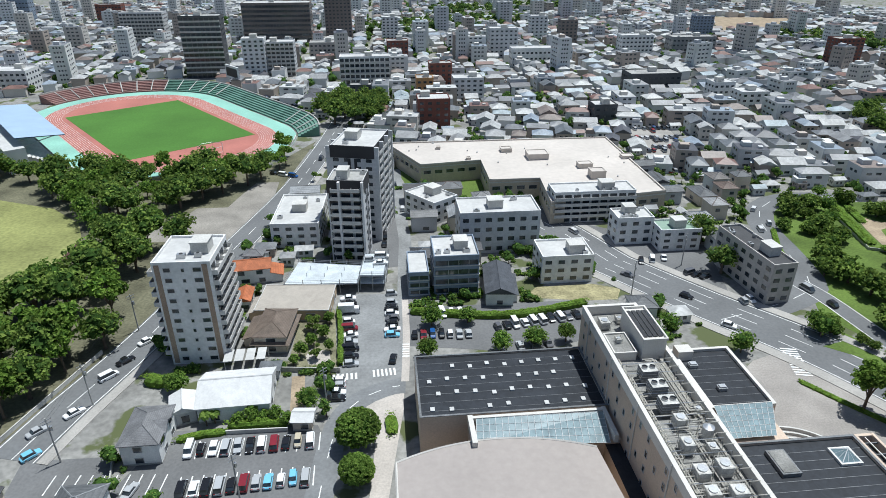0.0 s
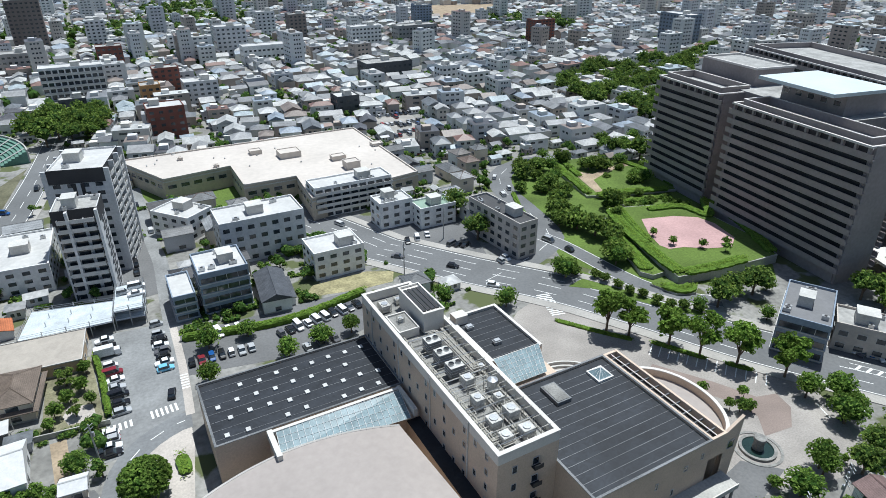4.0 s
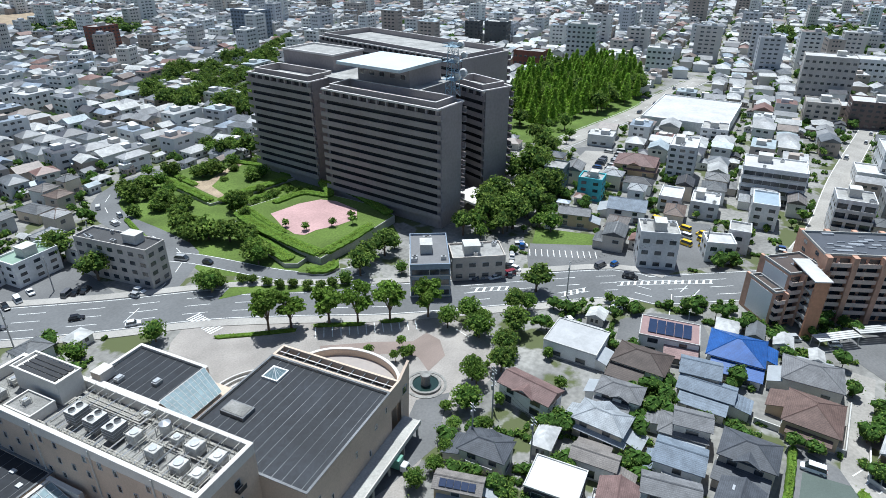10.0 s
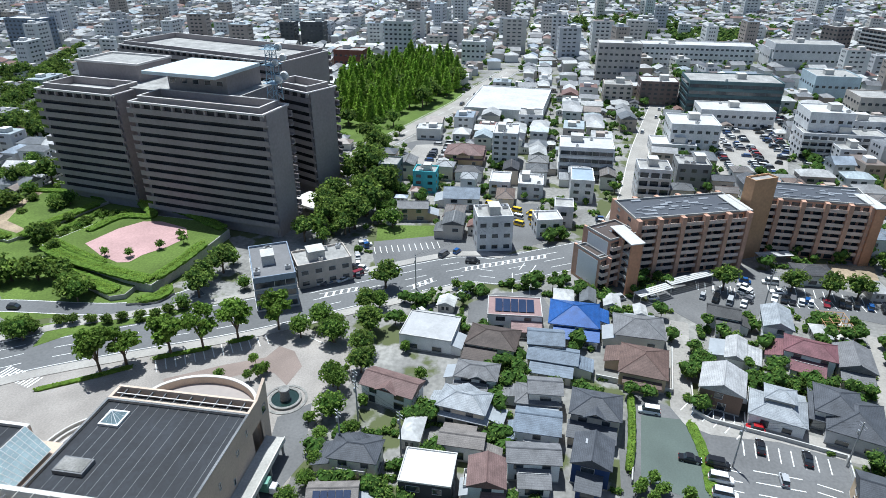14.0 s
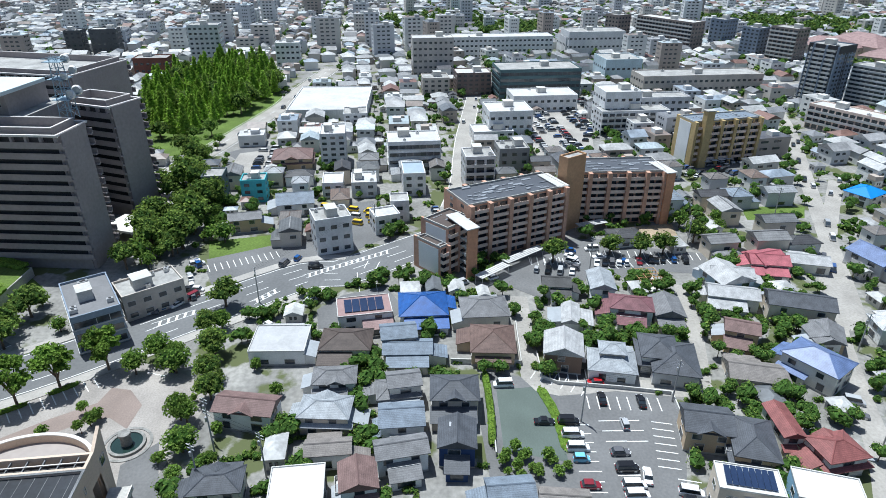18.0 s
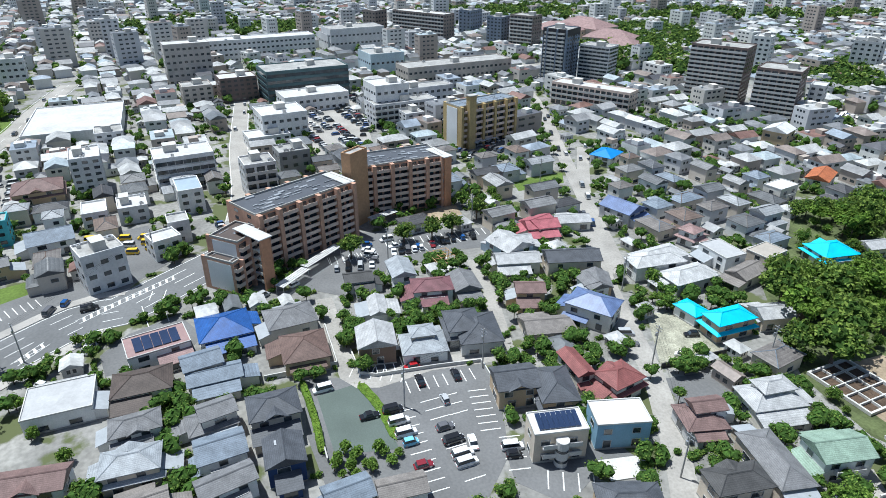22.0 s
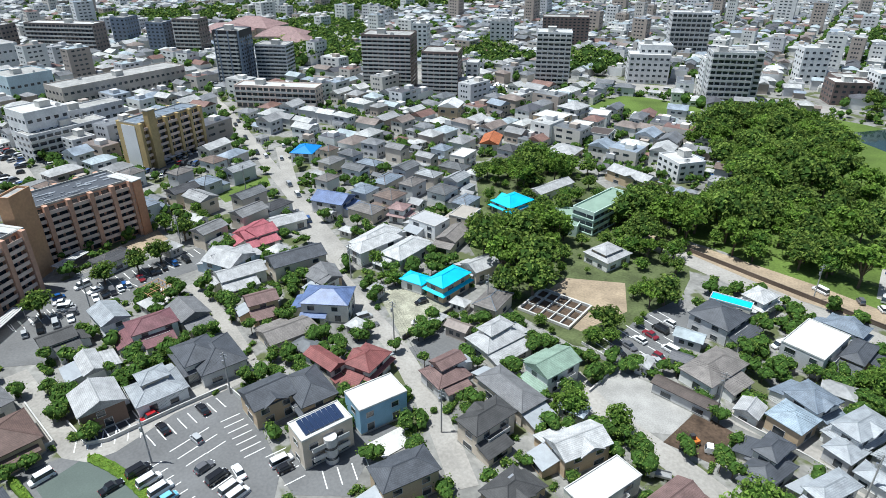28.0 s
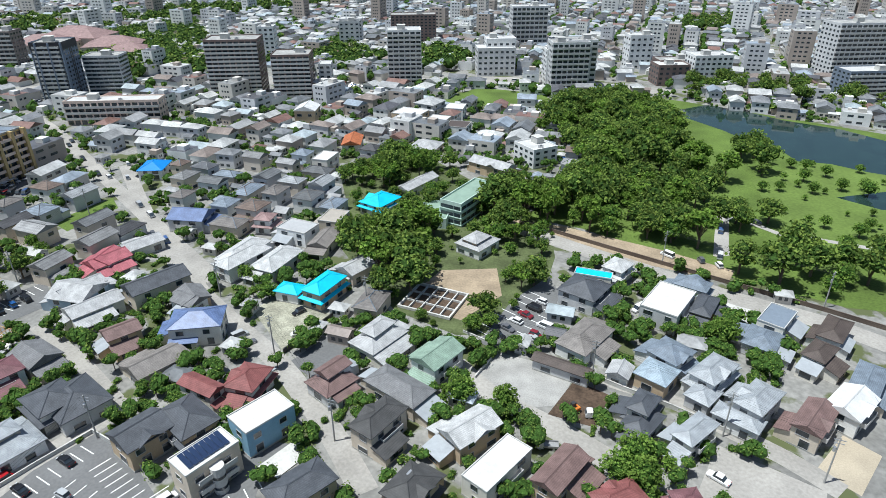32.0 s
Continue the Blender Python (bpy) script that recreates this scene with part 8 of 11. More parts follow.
for i in range(7):
    mb = MB()
    a = 0.5 + 5.3 * i / 6
    mb.tube(6 * math.cos(a), 6 * math.sin(a), 0, 5.5, 0.09, 0.09, 6)
    mb.bar((6 * math.cos(a), 6 * math.sin(a), 5.4), (6 * math.cos(a + 0.88), 6 * math.sin(a + 0.88), 5.4), 0.07)
    mb.bar((6 * math.cos(a), 6 * math.sin(a), 2.7), (6 * math.cos(a + 0.88), 6 * math.sin(a + 0.88), 2.7), 0.05)
    part("panel", mb, METAL, hur)

# ---- trees ----
tree("bush", 124.6, 178.5, 1.50)
tree("bush", 125.4, 166.8, 1.50)
tree("bush", 127.8, 159.4, 1.50)
tree("bush", 132.7, 219.1, 1.30)
tree("bush", 135.8, 204.4, 1.30)
tree("bush", 137.6, 196.0, 1.30)
tree("bush", 148.0, 177.2, 1.30)
tree("bush", 164.0, 214.8, 1.30)
tree("bush", 169.7, 213.4, 1.30)
tree("bush", 142.6, 222.3, 1.30)
tree("round", 181.6, 215.8, 0.95)
tree("round", 173.7, 195.9, 0.95)
tree("round", 177.5, 193.1, 0.95)
tree("round", 210.3, 242.4, 0.95)
tree("round", 199.2, 235.8, 0.95)
tree("round", 204.2, 228.6, 0.95)
tree("round", 153.7, 236.4, 0.95)
tree("round", 148.9, 222.4, 0.95)
tree("round", 142.2, 208.7, 0.95)
tree("round", 120.8, 138.8, 1.05)
tree("round", 122.6, 142.5, 1.05)
tree("bush", 102.6, 141.0, 0.85)
tree("bush", 104.6, 139.4, 0.85)
tree("bush", 109.9, 134.6, 0.50)
tree("bush", 110.9, 131.6, 0.50)
tree("bush", 112.9, 127.3, 0.50)
tree("bush", 113.7, 122.9, 0.50)
tree("bush", 115.9, 120.1, 0.50)
tree("bush", 117.0, 114.9, 0.50)
tree("bush", 119.2, 112.1, 0.50)
tree("bush", 121.9, 109.6, 0.50)
tree("bush", 125.3, 107.1, 0.50)
tree("broad", 137.6, 108.7, 0.85)
tree("broad", 146.1, 107.8, 0.85)
tree("broad", 131.6, 106.7, 0.85)
tree("round", 151.7, 107.8, 0.70)
tree("round", 125.3, 107.6, 0.70)
tree("round", 139.0, 96.3, 0.70)
tree("street", 77.1, 120.8, 1.24)
tree("street", 84.6, 113.7, 1.24)
tree("street", 95.1, 109.2, 1.24)
tree("street", 99.0, 104.9, 1.24)
tree("street", 105.7, 97.4, 1.24)
tree("street", 109.9, 91.0, 1.24)
tree("street", 115.5, 84.4, 1.24)
tree("street", 122.5, 76.5, 1.24)
tree("round", 126.5, 66.0, 1.10)
tree("round", 121.0, 60.0, 1.10)
wood(("small", "round", "small"), [(155.0, 179.0), (174.5, 176.0), (172.0, 164.0), (155.0, 168.5)], 3.6, 0.62)
wood(("round", "broad"), [(205.0, 205.0), (188.0, 224.0), (176.0, 236.0), (186.0, 246.0), (212.0, 232.0)], 7.0, 0.75)
wood(("broad", "round"), [(190.0, 96.0), (212.0, 88.0), (228.0, 96.0), (206.0, 104.0)], 7.0, 0.8)
for x, y, k in ((136.4, 227.3, 1.1), (145.6, 226.3, 1.0), (158.8, 229.1, 1.2), (150.5, 181.0, 0.9), (129.4, 153.2, 1.2), (120.6, 171.4, 1.1), (130.2, 188.0, 1.1), (122.8, 141.0, 1.35),
                (146.8, 177.1, 0.75), (158.2, 181.6, 0.60), (165.6, 182.4, 0.60), (165.6, 174.9, 0.65), (172.6, 174.9, 0.55), (172.5, 168.8, 0.60), (172.3, 162.9, 0.75), (155.7, 169.1, 0.60), (159.9, 165.3, 0.50), (165.0, 163.6, 0.50), (153.6, 173.9, 0.55), (132.1, 201.9, 0.95), (135.7, 195.7, 1.00), (137.6, 215.9, 0.80), (124.7, 205.5, 0.80), (141.3, 165.8, 0.60), (150.0, 218.5, 0.55), (157.2, 219.2, 0.60), (166.0, 204.2, 0.50), (173.0, 194.4, 1.00), (189.9, 209.2, 0.70), (176.5, 209.5, 0.60)):
    tree("bush", x, y, k)
tree("small", 143.5, 138.5, 1.0)
tree("small", 150.0, 133.0, 1.0)
tree("small", 159.0, 131.0, 1.0)
tree("small", 141.0, 146.0, 1.0)
tree("small", 155.0, 127.5, 1.0)
tree("ball", -17.2, 98.8, 1.22, "trees")
tree("ball", -16.2, 88.2, 1.0, "trees")
tree("round", 32.8, 135.9, 0.85, "trees")
tree("round", 24.4, 134.4, 0.85, "trees")
tree("round", 15.5, 131.9, 0.85, "trees")
tree("round", 7.4, 145.0, 0.85, "trees")
tree("round", -2.5, 143.5, 0.85, "trees")
tree("round", -3.4, 129.3, 0.85, "trees")
tree("round", 61.5, 140.7, 0.85, "trees")
tree("round", 91.7, 93.7, 0.95, "trees")
tree("round", 120.7, 69.3, 0.95, "trees")
tree("round", 104.7, 53.3, 0.95, "trees")
tree("round", 95.4, 49.8, 0.95, "trees")
tree("round", 76.8, 131.0, 0.95, "trees")
tree("round", 101.2, 138.0, 0.95, "trees")
tree("round", 88.0, 48.9, 0.60, "trees")
tree("round", 81.3, 46.8, 0.60, "trees")
tree("round", 76.1, 46.5, 0.60, "trees")
tree("round", 71.1, 47.9, 0.60, "trees")
tree("round", 90.9, 43.2, 0.60, "trees")
tree("broad", 118.6, 51.5, 0.70, "trees")
tree("broad", 127.4, 52.5, 0.70, "trees")
tree("broad", 137.8, 57.3, 0.70, "trees")
tree("broad", 111.2, 48.8, 0.70, "trees")
tree("broad", 150.3, 56.3, 0.90, "trees")
tree("round", 128.9, 53.3, 0.80, "trees")
tree("round", 119.4, 52.4, 0.80, "trees")
tree("round", 126.3, 61.7, 0.80, "trees")
tree("round", 139.1, 54.2, 0.80, "trees")
tree("small", 103.3, 71.9, 1.00, "trees")
tree("small", 155.9, 36.7, 1.00, "trees")
tree("small", 133.4, 46.1, 1.00, "trees")
tree("small", 121.8, 41.7, 1.00, "trees")
tree("small", 100.4, 44.7, 1.00, "trees")
tree("small", 112.6, 34.4, 1.00, "trees")
wood(("round", "broad", "broad", "street"), [(-249.7, 252.5), (-202.9, 274.2), (-175.1, 266.4), (-147.2, 266.2), (-124.7, 273.7), (-93.5, 273.6), (-80.5, 273.5), (-72.8, 220.9), (-78.4, 200.7), (-98.2, 179.4), (-81.7, 137.8), (-87.6, 119.0), (-94.4, 102.1), (-114.7, 97.2), (-169.1, 161.7), (-124.9, 179.5), (-124.3, 196.3), (-151.9, 232.8), (-185.9, 259.1)], 7.6, 0.98, keep=(CLEARING, [(-205.0, 245.0), (-178.8, 240.0), (-147.2, 230.1), (-120.3, 200.3), (-117.8, 171.7), (-127.9, 155.2), (-150.0, 135.0), (-235.0, 150.0)], [(-215.0, 345.0), (-160.0, 276.0), (-134.0, 268.0), (-95.0, 276.0), (-70.0, 310.0), (-70.0, 350.0), (-150.0, 430.0)]))
wood(("broad",), [(-78.1, 391.6), (-32.9, 406.6), (-28.7, 348.8), (-67.7, 342.0)], 9, 0.95, keep=())
wood(("street", "round"), [(-82.5, 281.5), (-68.7, 306.3), (-67.5, 273.4), (-74.3, 258.5)], 10, 0.85, keep=())
wood(("tall", "tall", "tall", "broad"), [(361.2, 163.3), (297.5, 130.7), (308.6, 119.7), (351.1, 104.6), (402.9, 90.3), (478.7, 115.0), (487.1, 149.6), (422.1, 174.5)], 8.2, 1.15, keep=())
wood(("broad",), [(236.2, 355.3), (294.6, 395.7), (356.0, 388.5), (464.0, 439.6), (372.4, 366.7), (261.4, 273.9), (229.8, 264.2), (224.4, 291.2)], 10, 0.95, keep=())
wood(("broad", "broad", "round", "street"), [(56.0, -200.0), (24.3, -192.0), (-0.5, -196.2), (4.6, -220.1), (4.7, -245.0), (-2.0, -258.0), (8.1, -281.0), (23.9, -301.1), (34.4, -338.5), (49.3, -368.0), (84.6, -380.1), (97.3, -320.4), (88.3, -285.2), (72.3, -274.2), (54.5, -235.0), (61.0, -222.2)], 6.8, 0.98, keep=([(30.0, -262.0), (38.0, -250.0), (18.0, -238.0), (10.0, -250.0)],))
wood(("broad", "round"), [(2.5, -216.6), (-7.4, -218.9), (-16.5, -224.0), (-15.6, -233.2), (-1.6, -236.7)], 7.0, 0.75)
wood(("broad", "pine"), [(3.3, -302.5), (-4.1, -322.2), (-13.4, -305.2), (-18.2, -279.9), (-13.1, -267.5), (-3.7, -284.7)], 7.5, 0.85)
wood(("broad", "round"), [(-10.6, -206.0), (-20.1, -212.3), (-28.0, -204.6), (-37.5, -205.0), (-44.3, -178.6), (-22.2, -179.4), (-13.0, -188.9)], 7.5, 1.0)
wood(("broad", "pine"), [(36.1, -405.7), (15.0, -423.3), (-28.4, -407.0), (-66.1, -399.3), (-83.4, -379.4), (-87.8, -409.5), (-53.9, -455.5), (0.7, -463.9), (40.1, -436.7)], 10, 0.8, keep=())
wood(("broad", "round"), [(136.7, -207.6), (141.9, -225.5), (124.1, -232.5), (117.4, -227.2), (119.5, -203.4)], 8.5, 0.85, keep=())
wood(("broad", "round"), [(108.6, -196.9), (106.0, -213.6), (100.4, -206.6), (91.4, -179.0)], 8, 0.8, keep=())
wood(("round", "broad"), [(85.2, -177.9), (79.6, -197.3), (70.6, -195.0), (66.6, -184.0), (84.0, -187.8)], 8, 0.8, keep=())
wood(("round", "broad"), [(78.8, -212.1), (74.6, -226.8), (61.7, -214.1), (61.9, -197.3)], 8, 0.8, keep=())
wood(("round", "small"), [(141.3, 57.3), (144.8, 50.1), (120.1, 45.7), (92.6, 45.9), (85.2, 49.2), (101.3, 52.7), (120.3, 52.9)], 8, 0.6, keep=())
wood(("round", "small"), [(206.5, -90.4), (202.7, -111.4), (179.0, -104.6), (184.8, -90.4)], 8, 0.65, keep=())
wood(("broad", "round"), [(182.2, 98.0), (224.0, 95.4), (212.2, 73.9), (194.5, 76.6), (172.3, 84.6)], 8, 0.75, keep=())
wood(("broad", "round"), [(250.9, 103.6), (286.8, 104.2), (246.7, 92.5), (226.3, 88.7)], 8, 0.8, keep=())
wood(("round", "small"), [(13.5, -89.9), (7.7, -97.0), (-4.2, -94.4), (-2.4, -87.8), (8.4, -80.8)], 6, 0.75, keep=())
wood(("round", "small"), [(38.3, -102.0), (32.9, -104.6), (29.7, -99.4), (33.1, -95.8)], 6, 0.8, keep=())
wood(("round", "small"), [(-19.0, -143.3), (-27.2, -144.0), (-23.9, -136.4), (-17.6, -134.8)], 7, 0.8, keep=())
wood(("round", "small"), [(0.8, -149.5), (-6.1, -156.7), (-15.7, -144.9), (-10.9, -137.7), (-1.9, -141.7)], 7, 0.75, keep=())
tree("broad", 174.6, -40.5, 0.75, "trees")
tree("broad", 178.0, -69.7, 0.75, "trees")
tree("broad", 179.2, -77.6, 0.75, "trees")
tree("broad", 179.5, -60.1, 0.75, "trees")
tree("broad", 187.5, -90.9, 0.75, "trees")
tree("broad", 88.6, 172.9, 1.05, "trees")
tree("broad", 90.0, 194.4, 1.05, "trees")
tree("round", 101.1, 141.3, 0.80, "trees")
tree("broad", 278.9, 110.7, 0.95, "trees")
tree("broad", 234.2, 103.0, 0.95, "trees")
tree("broad", 224.2, 83.1, 0.95, "trees")
tree("broad", 203.8, 86.0, 0.95, "trees")
tree("broad", 185.4, 88.6, 0.95, "trees")
tree("broad", 181.2, 81.9, 0.95, "trees")
tree("broad", 215.8, 84.3, 0.95, "trees")
tree("broad", 172.8, 93.3, 0.95, "trees")
tree("round", 211.0, 85.8, 0.85, "trees")
tree("round", 193.2, 84.4, 0.85, "trees")
tree("round", 202.7, 73.9, 0.85, "trees")
tree("round", 192.5, 72.9, 0.85, "trees")
tree("round", 231.4, 95.1, 0.85, "trees")
tree("round", 220.5, 77.9, 0.85, "trees")
tree("round", 172.3, 86.2, 0.85, "trees")
tree("round", 280.8, 124.0, 0.85, "trees")
tree("round", 285.9, 109.2, 0.85, "trees")
wood(("round", "small"), [(203.8, 92.9), (246.8, 106.0), (315.7, 119.8), (323.2, 109.8), (281.0, 93.6), (237.7, 88.4), (192.2, 65.9), (177.8, 77.7)], 8, 0.8, keep=())
wood(("broad", "round"), [(170.5, 97.3), (195.2, 87.8), (246.6, 92.6), (230.0, 78.7), (180.1, 73.6), (166.4, 84.4)], 8, 0.95, keep=())
wood(("small", "round", "small"), [(-9.6, -275.4), (-29.1, -307.5), (-72.6, -305.3), (-59.3, -214.7), (-31.9, -213.8), (-20.3, -231.9)], 11, 0.65, keep=())
road("path", [(-0.9, -196.8), (0.3, -222.0), (-3.7, -231.9), (-18.6, -223.6), (-30.6, -224.5), (-49.8, -224.6), (-60.6, -223.4)], 2.6, 0.075, PAVE, "pale garden path curving over the lawn")
tree("round", -17.7, -266.7, 0.70, "trees")
tree("round", -29.7, -269.1, 0.70, "trees")
tree("round", -32.3, -235.5, 0.70, "trees")
tree("round", -39.9, -277.2, 0.70, "trees")
tree("round", -46.1, -239.6, 0.70, "trees")
tree("round", -21.8, -297.9, 0.70, "trees")
tree("round", -11.7, -263.8, 0.70, "trees")
tree("round", -47.9, -281.1, 0.70, "trees")
tree("broad", -7.5, -187.8, 1.00, "trees")
tree("broad", -35.1, -201.0, 1.00, "trees")
tree("broad", -42.1, -196.8, 1.00, "trees")
tree("broad", -46.3, -210.4, 1.00, "trees")
tree("small", 100.4, 79.8, 0.90, "trees")
tree("small", 101.1, 72.8, 0.90, "trees")
tree("small", 105.5, 70.8, 0.90, "trees")
tree("small", 107.3, 74.7, 0.90, "trees")
tree("small", 91.6, 57.3, 0.90, "trees")
tree("small", 92.4, 53.7, 0.90, "trees")
tree("small", 97.7, 79.1, 0.90, "trees")
wood(("broad", "round", "street"), [(151.5, -206.1), (142.5, -238.9), (120.7, -236.5), (101.0, -202.5), (125.1, -191.0)], 7.5, 0.9, keep=())
wood(("broad", "round", "street"), [(80.7, -194.3), (67.8, -228.1), (55.1, -224.4), (54.5, -193.5), (67.0, -187.5)], 7.5, 0.95, keep=())
wood(("round", "small"), [(130.3, -123.5), (123.2, -139.4), (110.6, -118.2), (113.9, -109.9)], 6, 0.7, keep=())
wood(("round", "small"), [(11.7, -91.5), (7.6, -103.5), (-4.1, -99.2), (-3.2, -90.0), (11.6, -82.7)], 6, 0.8, keep=())
wood(("round", "small"), [(-0.5, -152.7), (-12.3, -164.4), (-26.8, -149.4), (-21.9, -135.4), (-8.1, -142.9)], 6, 0.8, keep=())
wood(("round", "small"), [(55.2, -87.8), (49.3, -101.0), (42.3, -98.1), (46.1, -81.3)], 6, 0.75, keep=())
wood(("broad", "broad", "street"), [(94.5, -133.3), (82.5, -128.2), (74.5, -129.1), (76.6, -143.1), (79.9, -153.3), (84.0, -162.3), (84.7, -172.6), (97.7, -175.8), (110.8, -156.3), (104.8, -145.9)], 7.0, 0.95)
wood(("broad", "round", "street"), [(70.0, -176.0), (62.1, -170.3), (52.0, -176.0), (52.0, -188.0), (66.0, -190.0), (80.0, -187.0), (78.0, -178.0)], 6.5, 0.8)
wood(("broad",), [(59.7, -127.5), (59.4, -134.2), (52.3, -137.7), (49.0, -133.3), (52.3, -125.1)], 5.5, 0.8)
wood(("broad", "round", "street"), [(56.6, -146.8), (56.1, -158.0), (50.1, -160.8), (43.8, -152.6), (50.7, -140.5)], 5.5, 0.75)
wood(("small",), [(95.1, -13.8), (94.2, -21.9), (91.7, -28.2), (86.1, -27.8), (85.2, -20.5), (87.9, -12.9)], 2.3, 0.62)
wood(("round", "small", "broad", "small"), [q for q in GROVE], 6.2, 0.52, keep=([(79.0, -127.0), (77.0, -152.6), (60.0, -163.1), (50.8, -144.9), (56.2, -126.3)],))
for x, y, k, q in ((-44.2, 104.9, 1.05, "small"), (-41.6, 105.2, 1.2, "small"), (-38.8, 105.4, 1.0, "small"), (-36.2, 105.2, 1.15, "small"), (-34.0, 104.8, 1.0, "small"), (-61.2, 115.4, 0.85, "round"), (-63.6, 116.8, 0.8, "small"), (-29.9, 110.4, 0.8, "round"),
                   (-36.0, 146.8, 0.75, "pine"), (-32.6, 147.6, 0.75, "round"), (-34.4, 141.2, 0.7, "pine"), (-30.6, 138.4, 1.2, "small"), (-33.2, 134.6, 1.0, "small"), (-35.8, 130.0, 1.1, "small"), (-28.8, 132.2, 0.9, "small"), (-31.6, 128.8, 0.55, "pine"), (-36.4, 125.6, 1.0, "small"), (-30.6, 144.4, 1.0, "small")):
    tree(q, x, y, k, "garden trees")
plant(350)

# ---- hedges ----
hedge([(-8.6, 150.1), (11.6, 147.8), (24.9, 149.1), (42.2, 154.7)], 2.2, 1.8, 0)
hedge([(-55.8, 99.8), (-51.2, 101.4), (-46.0, 102.4)], 1.7, 1.1, 0)
hedge([(-46.0, 103.6), (-39.0, 104.4), (-33.4, 104.4)], 2.2, 2.0, 0)
hedge([(-29.0, 150.8), (-26.9, 140.0), (-24.9, 125.6)], 1.5, 1.9, 0, "uneven green hedge beside a car park")
hedge([(-70.4, 119.6), (-64.8, 118.4)], 3.2, 2.2, 0, "broad clipped hedge beside a road")
hedge([(-11.2, 107.2), (-10.7, 104.6), (-10.4, 101.6)], 2.6, 1.2, 0)

hedge([(142.0, 170.0), (137.3, 156.0), (133.2, 134.7), (131.9, 122.4)], 4.6, 1.0, 3.0)
hedge([(133.0, 122.0), (145.6, 121.2), (157.0, 121.4)], 4.2, 1.0, 3.0)
hedge([(146.0, 170.0), (141.0, 156.0), (137.2, 142.7)], 2.6, 1.2, 3.0)
hedge([(168.6, 121.1), (177.9, 143.8), (180.6, 163.5)], 4.0, 1.1, 3.0)
hedge([(181.2, 164.0), (171.5, 152.0), (168.0, 162.0), (155.0, 165.0)], 3.4, 1.1, 3.0)
hedge([(136.0, 164.0), (130.4, 147.0), (126.0, 130.0)], 5.0, 0.9, 1.5)
hedge([(124.5, 121.5), (128.5, 117.0), (133.0, 118.0)], 4.0, 0.9, 0.7)
hedge([(154.5, 228.0), (150.3, 207.0), (147.5, 191.0)], 3.6, 1.1, 1.0)
hedge([(159.5, 228.0), (155.5, 209.0)], 3.0, 1.0, 1.0)
hedge([(149.0, 187.6), (160.0, 186.9), (180.0, 182.6)], 4.0, 1.1, 1.0)
hedge([(185.0, 183.0), (187.0, 202.0), (184.0, 220.0)], 3.0, 1.1, 1.0)
hedge([(154.5, 178.5), (174.5, 175.5)], 2.4, 1.0, 1.0)
hedge([(154.5, 169.5), (172.0, 164.8)], 2.4, 1.0, 1.0)
hedge([(121.0, 206.0), (115.5, 190.0), (112.5, 175.0)], 1.8, 0.8, 0)

# ---- parking bays ----
bays("parking_bays", (-52.6, 94.6), (-25.4, 97.3), 12, 5.2)
bays("parking_bays", (-50.6, 85.0), (-24.9, 87.9), 12, 5.2)
bays("parking_bays", (-76.0, 85.6), (-54.1, 85.9), 9, 5.0)
bays("parking_bays", (121.1, -27.0), (114.7, -37.7), 5, -4.8)
bays("parking_bays", (49.9, -121.9), (41.8, -148.9), 9, 5)
bays("parking_bays", (39.3, -122.1), (33.9, -145.2), 7, 5)
bays("parking_bays", (170.4, 66.9), (179.7, 47.4), 11, 5)
bays("parking_bays", (169.3, 21.4), (170.1, 16.3), 1, -12)
bays("parking_bays", (98.9, 96.6), (116.0, 76.0), 12, 5)
bays("parking_bays", (119.8, 62.1), (128.5, 59.4), 3, 5)
bays("parking_bays", (169.7, -57.9), (173.0, -80.8), 9, 4.5)
bays("parking_bays", (173.9, -33.3), (173.7, -45.5), 5, 4.5)
bays("parking_bays", (171.9, 19.5), (171.2, 15.8), 1, 5)
bays("parking_bays", (173.0, -33.6), (171.8, -47.9), 7, 5)
bays("parking_bays", (178.1, -53.8), (174.9, -88.7), 14, 5)

# ---- parking of the large lot ----
bays("parking_bays", (70.3, -51.1), (66.0, -58.8), 3, 4.6)
bays("parking_bays", (100.9, -52.8), (88.3, -50.1), 6, -4.4)
bays("parking_bays", (84.9, -52.8), (76.2, -50.6), 3, -4.4)
bays("parking_bays", (102.3, -41.6), (78.0, -41.6), 8, -4.5)
bays("parking_bays", (102.3, -41.6), (96.1, -41.6), 2, 4.4)
bays("parking_bays", (101.3, -30.2), (78.0, -29.4), 9, 4.5)
bays("parking_bays", (110.5, -36.4), (109.4, -52.3), 7, -4.4)
bays("parking_bays", (121.1, -27.5), (120.0, -38.2), 5, -4.7)
sheet("asphalt_yard", [(121.4, -26.5), (120.3, -38.1), (114.9, -37.4), (115.9, -28.6)], 0.044, mat("fresh_asphalt", (0.07, 0.072, 0.075), 0.9, amount=0.15), "small car park with fresh dark asphalt")

